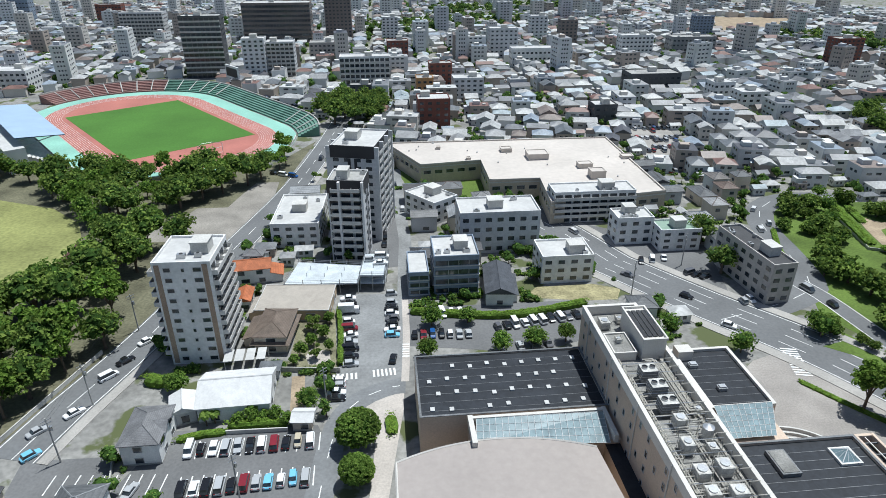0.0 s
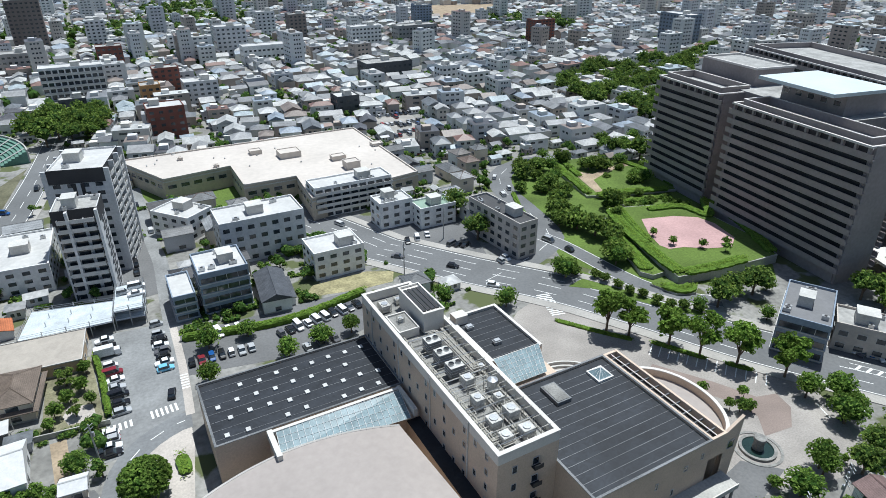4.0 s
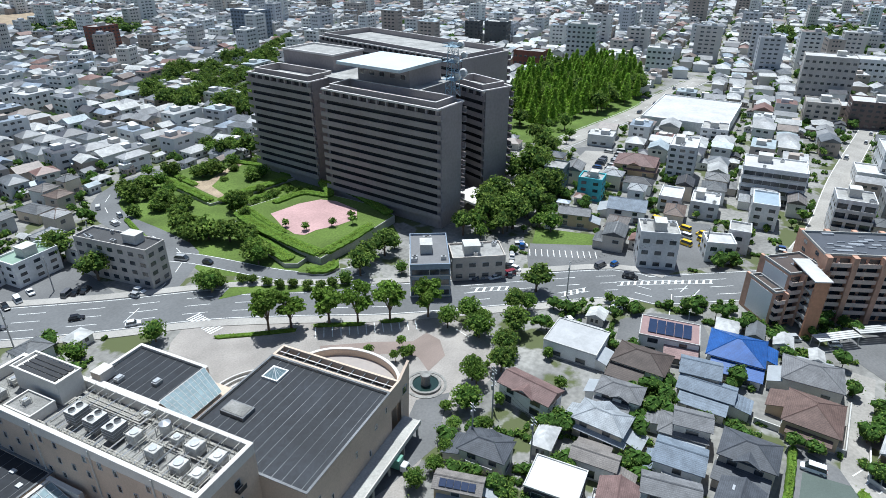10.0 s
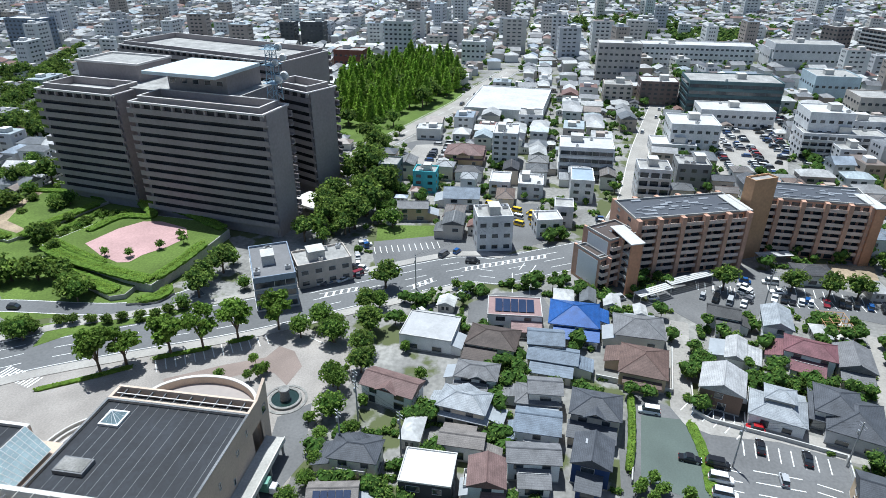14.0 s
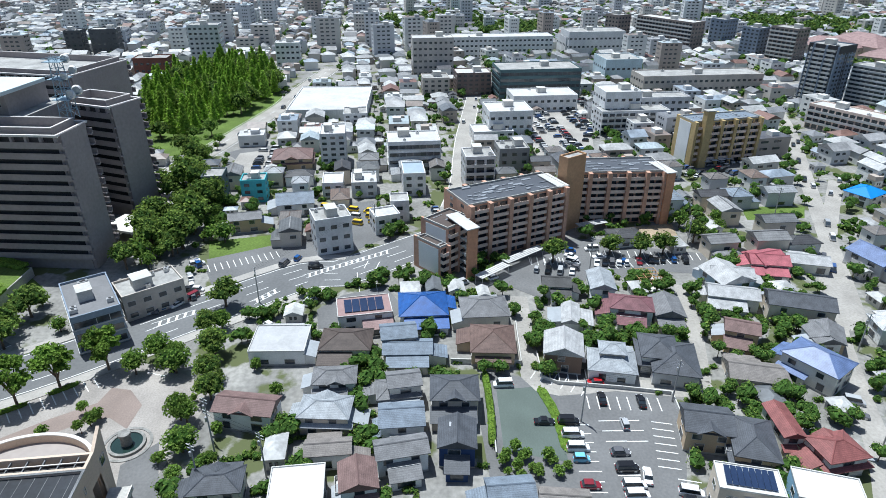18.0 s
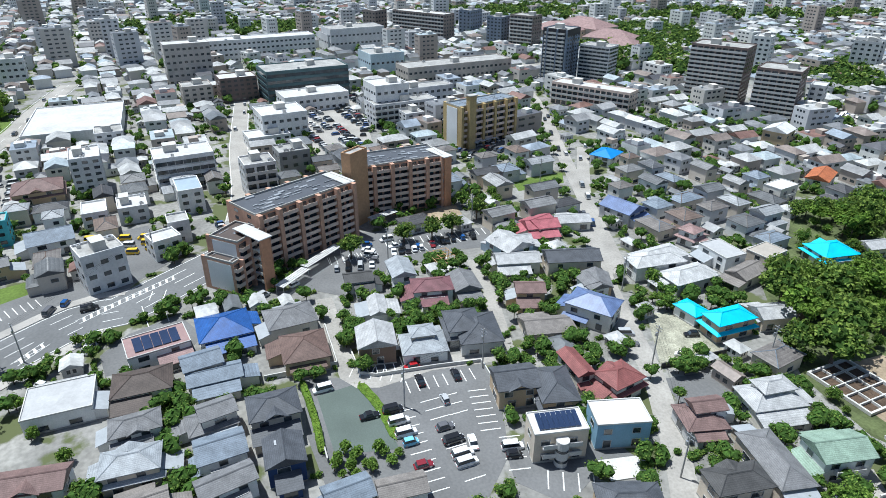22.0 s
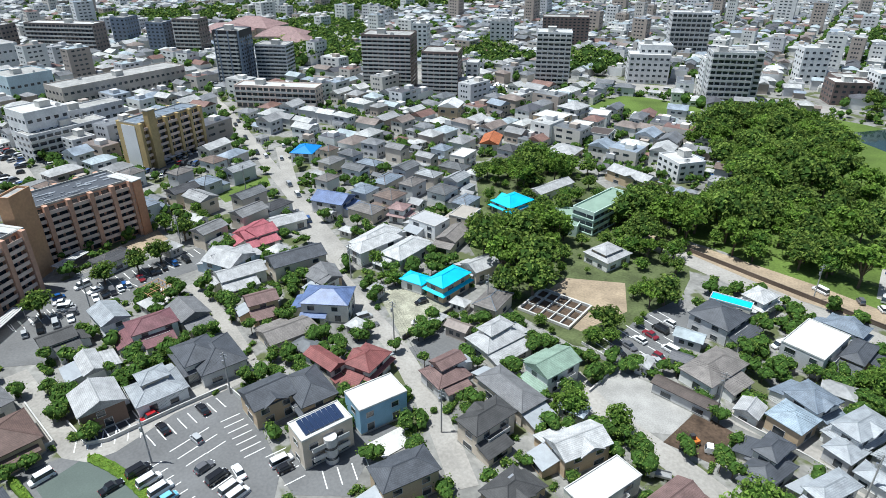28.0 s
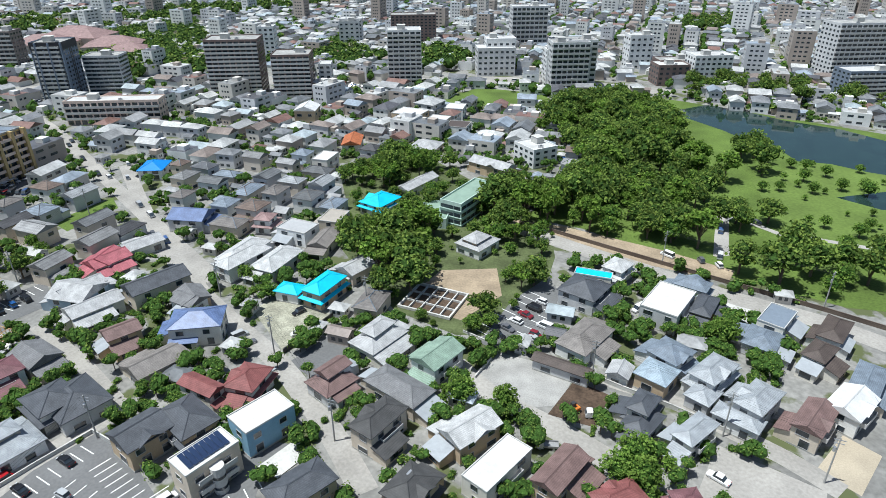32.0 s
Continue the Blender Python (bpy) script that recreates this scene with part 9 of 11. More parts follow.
# ---- cars ----
car_row((-51.9, 96.9), (-27.6, 99.7), 11, 90, ("white", "black", "white", "silver", "silver", "black", "white", "wine", "black", "beige", "white"))
car_row((-49.8, 86.6), (-26.6, 89.5), 11, 90, ("black", "white", "black", "silver", "black", "wine", "silver", "lightblue", "white", "lightblue", "silver"))
car_row((-27.1, 157.6), (-22.4, 125.9), 11, 90, ("white", "black", "white", "white", "white", "wine", "white", "silver", "black", "black", "silver"), skip=(2, 3))
car_row((-24.6, 119.4), (-24.2, 113.0), 4, 90, ("white", "silver", "white", "black"))
car_row((-14.7, 160.2), (-12.9, 138.6), 9, 90, ("silver", "white", "silver", "black", "white", "grey", "black", "white", "lightblue"), skip=(1,))
car_row((15.4, 142.5), (38.1, 148.6), 10, 90)
car_row((-6.9, 138.4), (7.3, 139.2), 7, 90, ("black", "wine", "blue", "black", "white", "silver", "silver"))
car_row((0.4, 149.2), (5.4, 150.3), 3, 90, ("white", "white", "white"))
car_row((20.6, 133.5), (27.8, 135.0), 3, 90)
car_row((219.7, 37.7), (201.5, 33.1), 4, 60, cols=("yellow",), kinds=("van",))
car_row((221.5, 33.3), (204.8, 29.1), 3, 60, cols=("yellow",), kinds=("van",))
car_row((216.9, 27.4), (204.8, 24.8), 3, 60, cols=("yellow", "white"), kinds=("van",))
car_row((215.1, 20.9), (205.6, 18.5), 3, 60, cols=("yellow",), kinds=("van",))
car_row((46.4, -125.8), (41.1, -145.8), 6, 90)
car_row((37.5, -129.9), (36.6, -134.6), 2, 90)
car_row((181.5, -47.7), (173.6, -47.2), 2, 80)
car_row((173.4, -57.6), (174.4, -73.8), 4, 75)
car_row((182.8, -54.9), (177.3, -56.1), 2, 80)
car_row((264.2, -122.2), (269.1, -140.9), 6, 75)
car_row((269.0, -148.0), (274.2, -158.5), 3, 75)
car_row((252.1, -113.3), (247.3, -127.9), 5, 75)
car_row((61.9, 299.5), (70.4, 299.4), 3, 90)
car_row((65.5, 180.7), (73.8, 183.3), 3, 60)
car_row((78.9, 172.8), (82.7, 170.3), 3, 60)
car_row((88.1, 155.4), (90.6, 156.4), 2, 80)
car_row((146.2, 80.1), (150.7, 74.3), 4, 90)
car_row((151.2, 70.2), (155.0, 67.4), 2, 0)
car_row((159.2, 69.2), (159.0, 66.9), 2, 0)
car_row((175.0, 72.2), (166.5, 71.6), 2, 30)
car_row((175.0, 44.7), (177.9, 41.1), 2, 30)
car_row((333.6, -60.6), (316.3, -61.7), 4, 80)
car_row((315.3, -73.0), (289.6, -71.8), 5, 80)
car_row((-74.9, 266.5), (-65.6, 262.9), 3, 0)
car_row((-19.5, 193.8), (-20.2, 206.5), 3, 0)
car_row((73.4, -260.6), (68.0, -266.1), 4, 80)
car_row((106.7, -96.3), (102.6, -94.6), 2, 90)
car_row((169.2, -34.4), (167.9, -45.4), 4, 80)
car_row((178.0, -47.0), (170.0, -46.5), 3, 60)
car_row((173.3, -54.4), (172.7, -63.8), 5, 80)
car_row((174.5, -72.3), (174.5, -83.3), 4, 80)
car_row((147.2, 80.5), (148.4, 75.0), 4, 80)
car_row((166.5, 71.6), (154.9, 66.8), 3, 0)
car(-83.9, 95.6, 52, "hatch", "lightblue", False)
car(-86.5, 102.5, 52, "sedan", "silver", False)
car(-81.7, 108.4, 52, "sedan", "white", False)
car(-80.2, 121.3, 52, "van", "white", False)
car(-78.9, 127.5, 52, "sedan", "black", False)
car(-77.2, 136.0, 52, "sedan", "white", False)
car(-12.0, 128.1, 85, "hatch", "black", False)
car(-66.4, 86.5, 80, "hatch", "red")
car(-59.5, 86.2, 80, "sedan", "silver")
car(72.5, 158.3, -40, "hatch", "black", False)
car(78.7, 142.8, -35, "hatch", "white", False)
car(58.8, 171.6, -35, "sedan", "grey", False)
car(123.0, 61.4, 20, "van", "black")
car(175.0, 72.2, -60, "van", "white")
car(151.6, 33.0, -30, "van", "white")
car(140.2, 42.3, 50, "kei", "white")
car(152.2, 33.1, -20, "van", "white")
car(172.5, 34.7, -80, "van", "black", False)
car(161.4, -10.6, -60, "van", "silver")
car(164.3, -20.4, -60, "kei", "white")
car(-9.2, -100.2, -20, "sedan", "white")
car(37.3, -128.0, -30, "sedan", "silver")
car(15.9, -154.2, 60, "van", "white")
car(99.8, -112.0, 70, "hatch", "black")
car(93.6, -103.3, 40, "kei", "white")
car(13.7, -190.4, -25, "van", "white", False)
car(3.6, -191.0, -60, "kei", "grey")
car(-1.8, -190.0, -60, "kei", "white")

car(102.0, -25.2, -92, "sedan", "black")
car(101.9, -30.4, -92, "van", "black")
car(98.0, -30.5, -92, "van", "white")
car(94.2, -30.8, -92, "van", "white")
car(91.2, -30.8, -92, "kei", "lightblue")
car(84.5, -31.1, -92, "hatch", "wine")
car(100.8, -42.3, 0, "kei", "silver")
car(92.8, -39.1, -90, "hatch", "grey")
car(88.5, -39.3, -90, "van", "black")
car(86.5, -42.7, -12, "sedan", "white")
car(84.3, -39.4, -90, "van", "white")
car(81.9, -39.3, -90, "van", "white")
car(82.3, -49.7, -104, "van", "white")
car(80.1, -49.0, -104, "kei", "black")
car(109.1, -39.5, -4, "sedan", "black")
car(107.9, -48.1, -4, "sedan", "black")
car(114.7, -39.4, 86, "hatch", "red")
car(114.5, -17.7, 91, "van", "white")

# ---- beds, poles, walls, works ----
hedge([(85.7, 119.2), (92.3, 111.1), (99.1, 103.4)], 1.5, 0.6, 0)
hedge([(103.1, 100.6), (110.7, 89.5)], 1.5, 0.6, 0)
hedge([(113.8, 86.3), (117.6, 81.6)], 1.5, 0.6, 0)
hedge([(118.8, -13.8), (105.5, -13.9), (95.3, -13.3)], 1.6, 1.6, 0)
hedge([(113.5, -26.2), (104.0, -28.2), (94.0, -28.6)], 2.2, 0.35, 0, "strip of weeds along a court")

# ---- smaller things ----
POLE = mat("pole_concrete", (0.4, 0.39, 0.37), 0.85, amount=0.12)
WIRE = mat("cable_black", (0.02, 0.02, 0.02), 0.6)


def pole_proto():
    p = thing("utility_pole", 0, 0, 0, "tall grey concrete utility pole with crossarms and a transformer", "utility pole", "utility poles")
    mb = MB()
    mb.tube(0, 0, 0, 11.5, 0.19, 0.12, 10)
    part("post", mb, POLE, p)
    for z, w in ((10.9, 1.0), (10.1, 0.9)):
        mb = MB()
        mb.box(-w, -0.06, z, w, 0.06, z + 0.12)
        part("crossarm", mb, METAL, p)
    mb = MB()
    mb.tube(0.42, 0, 8.2, 9.2, 0.27, 0.27, 10)
    part("transformer", mb, METAL, p)
    return p


_pole = None


def poles(pts, rot=0.0, wires=True):
    """Utility poles at pts, with three sagging cables between neighbours."""
    global _pole
    for q in pts:
        if _pole is None:
            _pole = pole_proto()
            _pole.matrix_basis = pose(q[0], q[1], 0, 0, 0, rot)
        else:
            copy_thing(_pole, pose(q[0], q[1], 0, 0, 0, rot))
    if wires and len(pts) > 1:
        line = thing("power_line", 0, 0, 0, "thin black overhead cables between utility poles", "cable")
        for a, b in zip(pts, pts[1:]):
            for s in (-0.7, 0.0, 0.7):
                mb = MB()
                d = Vector((b[0] - a[0], b[1] - a[1], 0)).normalized()
                n = Vector((-d.y, d.x, 0)) * s
                P = [Vector((a[0] + (b[0] - a[0]) * t, a[1] + (b[1] - a[1]) * t, 11.2 - 2.4 * t * (1 - t))) + n for t in [i / 6 for i in range(7)]]
                mb.v = [tuple(p + n * 0 + e) for p in P for e in (Vector((0, 0, 0.018)), Vector((d.y, -d.x, -0.6)) * 0.016, Vector((-d.y, d.x, -0.6)) * 0.016)]
                mb.f = [(3 * i + j, 3 * i + (j + 1) % 3, 3 * i + 3 + (j + 1) % 3, 3 * i + 3 + j) for i in range(6) for j in range(3)]
                mb.m = [0] * 18
                part("cable", mb, WIRE, line)


def low_wall(pts, h, m, label, t=0.2):
    """A garden or boundary wall along pts."""
    w = thing("boundary_wall", 0, 0, 0, label, "wall")
    for a, b in zip(pts, pts[1:]):
        d = Vector((b[0] - a[0], b[1] - a[1]))
        mb = MB()
        mb.box(-0.02, -t / 2, 0, d.length + 0.02, t / 2, h)
        mb.box(-0.04, -t / 2 - 0.04, h, d.length + 0.04, t / 2 + 0.04, h + 0.08)
        part("wall_panel", mb, m, w, loc=pose(a[0], a[1], 0, 0, 0, math.degrees(math.atan2(d.y, d.x))))
    return w


def truck(x, y, rot, cab, box, label, length=5.2, h=2.6, flat=False):
    c = thing("truck", x, y, rot, label, "truck", z=0.05)
    cm, bm = mat("car_paint_" + cab, PAINT[cab], 0.3, amount=0.05), mat("truck_box_" + box, dict(white=(0.7, 0.7, 0.7), green=(0.16, 0.36, 0.27), grey=(0.3, 0.3, 0.3))[box], 0.5)
    mb = MB()
    loft(mb, ((length / 2 - 1.5, 0.85, 0.4, 1.95), (length / 2 - 0.35, 0.85, 0.4, 1.9), (length / 2, 0.8, 0.4, 1.15)))
    part("cab", mb, cm, c)
    mb = MB()
    loft(mb, ((length / 2 - 0.32, 0.78, 1.2, 1.8), (length / 2 + 0.02, 0.74, 1.15, 1.22)))
    part("windscreen", mb, GLASS, c)
    mb = MB()
    if flat:
        mb.box(-length / 2, -0.9, 0.75, length / 2 - 1.6, 0.9, 0.9)
        mb.ring(-length / 2, -0.9, length / 2 - 1.6, 0.9, 0.06, 0.9, 1.3)
    else:
        mb.box(-length / 2, -0.95, 0.7, length / 2 - 1.6, 0.95, h)
    part("cargo_box" if not flat else "flatbed", mb, bm, c)
    mb = MB()
    mb.box(-length / 2, -0.5, 0.4, length / 2 - 0.6, 0.5, 0.7)
    part("chassis", mb, DARK, c)
    wheel = car_meshes("van")[5]
    for sx in (-length / 2 + 1.0, length / 2 - 0.8):
        for sy in (-0.75, 0.75):
            part("wheel", wheel, None, c, loc=pose(sx, sy, 0.3))
    return c


def front_bay(h, w, d, z):
    """A round white stair bay and balconies on the long front of small flats."""
    mb = MB()
    mb.tube(-w / 2 - 0.7, 0, 0, z - 1.2, 1.35, 1.35, 16)
    bay = part("stair_bay", mb, BALC, h, "round white stair bay")
    mb = MB()
    for k in range(2):
        mb.tube(-w / 2 - 0.72, 0, 1.2 + k * 2.6, 1.9 + k * 2.6, 1.37, 1.37, 16, 0, False)
    part("glazing", mb, GLASS, bay)
    for s in (-1, 1):
        for k in (1, 2):
            zz = k * (z - 0.5) / 3
            mb = MB()
            y0, y1 = sorted((s * 1.3, s * (d / 2 - 1.6)))
            mb.box(-w / 2 - 1.2, y0, zz - 0.15, -w / 2, y1, zz)
            mb.box(-w / 2 - 1.2, y0, zz, -w / 2 - 1.1, y1, zz + 0.95)
            part("balcony", mb, BALC, h)


# fountain on the plaza
fo = tagged(new("fountain"), "round stone fountain with a tall drum in a ring basin", "fountain")
fo.matrix_basis = THEATRE @ pose(103.2, 52.5, 0.03)
STONE = mat("grey_stone", (0.24, 0.235, 0.22), 0.8, amount=0.25, big=0.6)
for name, r0, r1, z0, z1, m in (("basin_rim", 3.7, 3.1, 0.0, 0.5, STONE), ("step", 5.0, 4.4, 0.0, 0.14, STONE)):
    mb = MB()
    o = [(r0 * math.cos(6.2832 * i / 28), r0 * math.sin(6.2832 * i / 28)) for i in range(28)]
    n = [(r1 * math.cos(6.2832 * i / 28), r1 * math.sin(6.2832 * i / 28)) for i in range(28)]
    k = 28
    mb.v = [(*p, z0) for p in o] + [(*p, z1) for p in o] + [(*p, z1) for p in n] + [(*p, z0) for p in n]
    for i in range(k):
        j = (i + 1) % k
        mb.f += [(i, j, k + j, k + i), (k + i, k + j, 2 * k + j, 2 * k + i), (2 * k + i, 2 * k + j, 3 * k + j, 3 * k + i)]
        mb.m += [0, 0, 0]
    part(name, mb, m, fo)
mb = MB()
mb.tube(0, 0, 0, 0.3, 3.1, 3.1, 28)
part("water", mb, mat("pond_water", (0.02, 0.04, 0.035), 0.06, amount=0.2, spec=0.6), fo)
mb = MB()
mb.tube(0, 0, 0.3, 2.6, 1.15, 0.95, 16)
mb.tube(0, 0, 2.6, 3.1, 1.3, 1.2, 16)
part("drum", mb, STONE, fo)


def site_frame(x, y, rot, w, d):
    """The timber frame of a house being built."""
    f = thing("timber_frame", x, y, rot, "pale timber frame of a house under construction", "building site")
    WOOD = mat("raw_timber", (0.5, 0.3, 0.15), 0.8, amount=0.15)
    mb = MB()
    mb.box(-w / 2 - 0.3, -d / 2 - 0.3, 0, w / 2 + 0.3, d / 2 + 0.3, 0.4)
    part("foundation", mb, CONCW, f)
    for i in range(6):
        for j in range(4):
            mb = MB()
            px, py = -w / 2 + i * w / 5, -d / 2 + j * d / 3
            mb.box(px - 0.07, py - 0.07, 0.4, px + 0.07, py + 0.07, 3.2)
            part("post", mb, WOOD, f)
    for i in range(6):
        mb = MB()
        mb.bar((-w / 2 + i * w / 5, -d / 2, 3.2), (-w / 2 + i * w / 5, d / 2, 3.2), 0.09)
        part("beam", mb, WOOD, f)
    for j in range(4):
        mb = MB()
        mb.bar((-w / 2, -d / 2 + j * d / 3, 3.25), (w / 2, -d / 2 + j * d / 3, 3.25), 0.09)
        part("beam", mb, WOOD, f)


def foundation(x, y, rot, w, d):
    """Concrete footings of a house not yet built."""
    f = thing("house_foundation", x, y, rot, "pale concrete footings of a house on bare earth", "building site")
    mb = MB()
    mb.box(-w / 2, -d / 2, 0.02, w / 2, d / 2, 0.1)
    part("base", mb, DIRT, f)
    mb = MB()
    mb.ring(-w / 2, -d / 2, w / 2, d / 2, 0.5, 0.1, 0.9)
    part("footing", mb, CONCW, f)
    for i in range(1, 5):
        mb = MB()
        mb.box(-w / 2 + i * w / 5 - 0.15, -d / 2 + 0.5, 0.1, -w / 2 + i * w / 5 + 0.15, d / 2 - 0.5, 0.8)
        part("footing", mb, CONCW, f)
    for j in range(1, 3):
        for i in range(5):
            mb = MB()
            mb.box(-w / 2 + i * w / 5 + (0.5 if i == 0 else 0.16), -d / 2 + j * d / 3 - 0.15, 0.1, -w / 2 + (i + 1) * w / 5 - (0.5 if i == 4 else 0.16), -d / 2 + j * d / 3 + 0.15, 0.7)
            part("footing", mb, CONCW, f)


def digger(x, y, rot):
    d = thing("excavator", x, y, rot, "small orange excavator on dug earth", "excavator", z=0.06)
    OR = mat("digger_orange", (0.5, 0.16, 0.03), 0.5)
    for s in (-0.75, 0.75):
        mb = MB()
        mb.box(-1.2, s - 0.22, 0, 1.2, s + 0.22, 0.55)
        part("track", mb, RUBBER, d)
    mb = MB()
    mb.box(-1.1, -0.8, 0.6, 0.7, 0.8, 1.3)
    part("body", mb, OR, d)
    mb = MB()
    mb.box(-0.3, -0.75, 1.3, 0.7, 0.1, 2.5)
    part("cab", mb, DARK, d)
    mb = MB()
    mb.bar((0.6, 0.4, 1.2), (2.4, 0.4, 2.8), 0.14)
    part("boom", mb, OR, d)
    mb = MB()
    mb.bar((2.4, 0.4, 2.8), (3.3, 0.4, 1.0), 0.12)
    part("arm", mb, OR, d)
    mb = MB()
    mb.box(3.0, 0.0, 0.4, 3.6, 0.8, 1.0)
    part("bucket", mb, DARK, d)


poles([(125.7, -109.2), (93.9, -94.5), (63.1, -76.4)], 5.4, True)
poles([(83.2, -120.8), (20.1, -118.8), (-9.0, -112.9), (-27.4, -108.2)], 5.4, True)
poles([(95.1, 43.3), (88.4, 31.4)], 60, True)
poles([(-77.1, 94.2), (-79.2, 111.5), (-81.7, 141.5)], 50, True)
poles([(-38.0, 84.5), (-25.7, 110.0)], 50, False)
poles([(56.7, 159.9), (78.0, 178.4), (98.7, 190.7)], 50, False)
poles([(152.5, 47.6), (196.4, 17.4)], 30, True)
poles([(169.8, -51.3), (184.9, -87.8), (209.1, -130.1)], 30, True)
poles([(14.4, -184.4), (-30.1, -177.8)], 60, True)
poles([(98.6, 44.9), (86.0, 43.4)], 60, False)
poles([(102.3, -33.3), (108.3, -55.4)], 20, True)
low_wall([(-93.6, 95.9), (-90.4, 112.2), (-86.5, 131.2)], 1.1, CONCW, "pale concrete parapet along a street")
low_wall([(52.5, -191.4), (26.0, -186.0), (-8.5, -179.3), (-30.0, -175.6), (-45.6, -172.1)], 1.3, mat("brown_wall", (0.13, 0.1, 0.08), 0.9), "long dark brown garden wall beside a road")
low_wall([(91.8, -95.5), (90.3, -114.5)], 1.4, DARK, "dark retaining wall of a yard")
low_wall([(55.3, -123.4), (46.5, -121.7), (44.3, -116.2), (45.0, -107.7)], 0.7, CONCW, "low pale wall beside a lane")
low_wall([(126.7, -27.5), (117.0, -27.3), (114.9, -30.5), (112.7, -45.2), (110.6, -56.1)], 0.9, CONCW, "low pale block wall along a car park")
low_wall([(110.2, -55.9), (98.7, -55.1), (90.2, -52.6)], 1.2, CONCW, "pale block wall beside a car park")
low_wall([(123.3, -5.8), (122.2, -23.0), (139.5, -23.9)], 1.4, CONCW, "pale garden wall round a house")
low_wall([(104.3, -14.2), (92.7, -13.8)], 1.2, CONCW, "pale block wall beside a court")
low_wall([(18.5, -119.6), (13.0, -118.5), (1.8, -116.9), (-10.8, -114.0)], 1.2, CONCW, "pale block wall along a lane")
low_wall([(-39.9, 123.6), (-24.6, 123.2)], 1.3, CONC, "grey block wall along a planted garden")
low_wall([(-46.0, 102.0), (-33.0, 102.9)], 1.0, CONCW, "pale block wall behind a car park")
low_wall([(-67.1, 95.7), (-64.3, 88.3), (-61.6, 81.1)], 1.0, CONC, "grey wall between two car parks")
low_wall([(-130.8, 159.9), (-123.2, 174.9), (-124.8, 195.4)], 1.6, mat("terrace_red", (0.24, 0.13, 0.11), 0.85), "dull red wall round a sports ground")
truck(73.2, 54.0, -85, "white", "green", "white box truck with a green cargo box beside a hall", 6.5, 3.0)
truck(22.9, -93.8, 20, "white", "grey", "small white flatbed truck parked in a yard", 4.6, 2.0, True)
truck(16.2, -107.0, 20, "white", "grey", "small white flatbed truck beside dug earth", 4.6, 2.0, True)
def parking_deck(pts, levels, bay, label):
    """An open steel parking deck over the quadrilateral pts: posts, beams, slabs, rails."""
    d = thing("parking_deck", 0, 0, 0, label, "parking deck")
    slab = mat("pale_deck_plate", (0.52, 0.56, 0.58), 0.6, big=0.4, fine=3, amount=0.16)
    a, b, c, e = [Vector(p) for p in pts]
    n, k = max(2, int((b - a).length / bay)), max(1, int((e - a).length / bay))
    grid = [[a.lerp(b, i / n).lerp(e.lerp(c, i / n), j / k) for i in range(n + 1)] for j in range(k + 1)]
    mb = MB()
    for row in grid:
        for p in row:
            mb.bar((p.x, p.y, 0), (p.x, p.y, levels[-1] + 1.3), 0.13)
    part("posts", mb, METAL, d, "galvanised steel posts")
    for z in levels:
        mb = MB()
        mb.prism([(p.x, p.y) for p in (a, b, c, e)], z - 0.16, z)
        part("deck", mb, slab, d)
        mb = MB()
        for j in range(k + 1):
            p, q = grid[j][0], grid[j][n]
            mb.bar((p.x, p.y, z - 0.32), (q.x, q.y, z - 0.32), 0.14)
        for i in range(n + 1):
            p, q = grid[0][i], grid[k][i]
            mb.bar((p.x, p.y, z - 0.32), (q.x, q.y, z - 0.32), 0.12)
        part("beam", mb, METAL, d)
        mb = MB()
        for p, q in ((a, b), (b, c), (c, e), (e, a)):
            for h in (0.55, 1.05):
                mb.bar((p.x, p.y, z + h), (q.x, q.y, z + h), 0.05)
        part("railing", mb, METAL, d)
    return d


parking_deck([(-46.2, 160.4), (-24.6, 161.2), (-24.4, 172.2), (-44.8, 174.6)], (3.6,), 4.6, "pale steel parking deck on posts beside a tower")
parking_deck([(-24.2, 163.0), (-16.8, 163.0), (-16.8, 177.6), (-24.0, 177.0)], (2.6, 5.2), 3.7, "two-level galvanised steel parking frame with parked cars")
for x, y, z, col, kind in ((-18.6, 170.2, 5.2, "white", "sedan"), (-18.6, 174.4, 5.2, "white", "van"), (-18.8, 165.6, 2.6, "silver", "hatch"), (-22.0, 172.0, 5.2, "silver", "kei")):
    car(x, y, 4, kind, col).location.z = z + 0.02


def palm(x, y, h):
    """A fan palm: ringed trunk and arching fronds."""
    p = thing("palm_tree", x, y, 0, "small fan palm with shaggy trunk in a hedge garden", "palm", "palms")
    mb = MB()
    for i in range(6):
        mb.tube(0, 0, h * i / 6, h * (i + 1) / 6, 0.19, 0.14, 8)
    part("trunk", mb, BARK, p)
    mb = MB()
    for i in range(26):
        a, up = 2.39996 * i, 0.9 - 1.5 * i / 26
        dx, dy, reach = math.cos(a), math.sin(a), rng.uniform(1.2, 1.6)
        pts = [(0.0, h), (reach * 0.45, h + 0.5 * up + 0.15), (reach * 0.8, h + 0.5 * up - 0.05), (reach, h + 0.5 * up - 0.55)]
        for (r0, z0), (r1, z1), w0, w1 in zip(pts, pts[1:], (0.05, 0.3, 0.34), (0.3, 0.34, 0.08)):
            mb.face(((dx * r0 - dy * w0, dy * r0 + dx * w0, z0), (dx * r0 + dy * w0, dy * r0 - dx * w0, z0), (dx * r1 + dy * w1, dy * r1 - dx * w1, z1), (dx * r1 - dy * w1, dy * r1 + dx * w1, z1)))
    part("crown", mb, SHRUB, p)


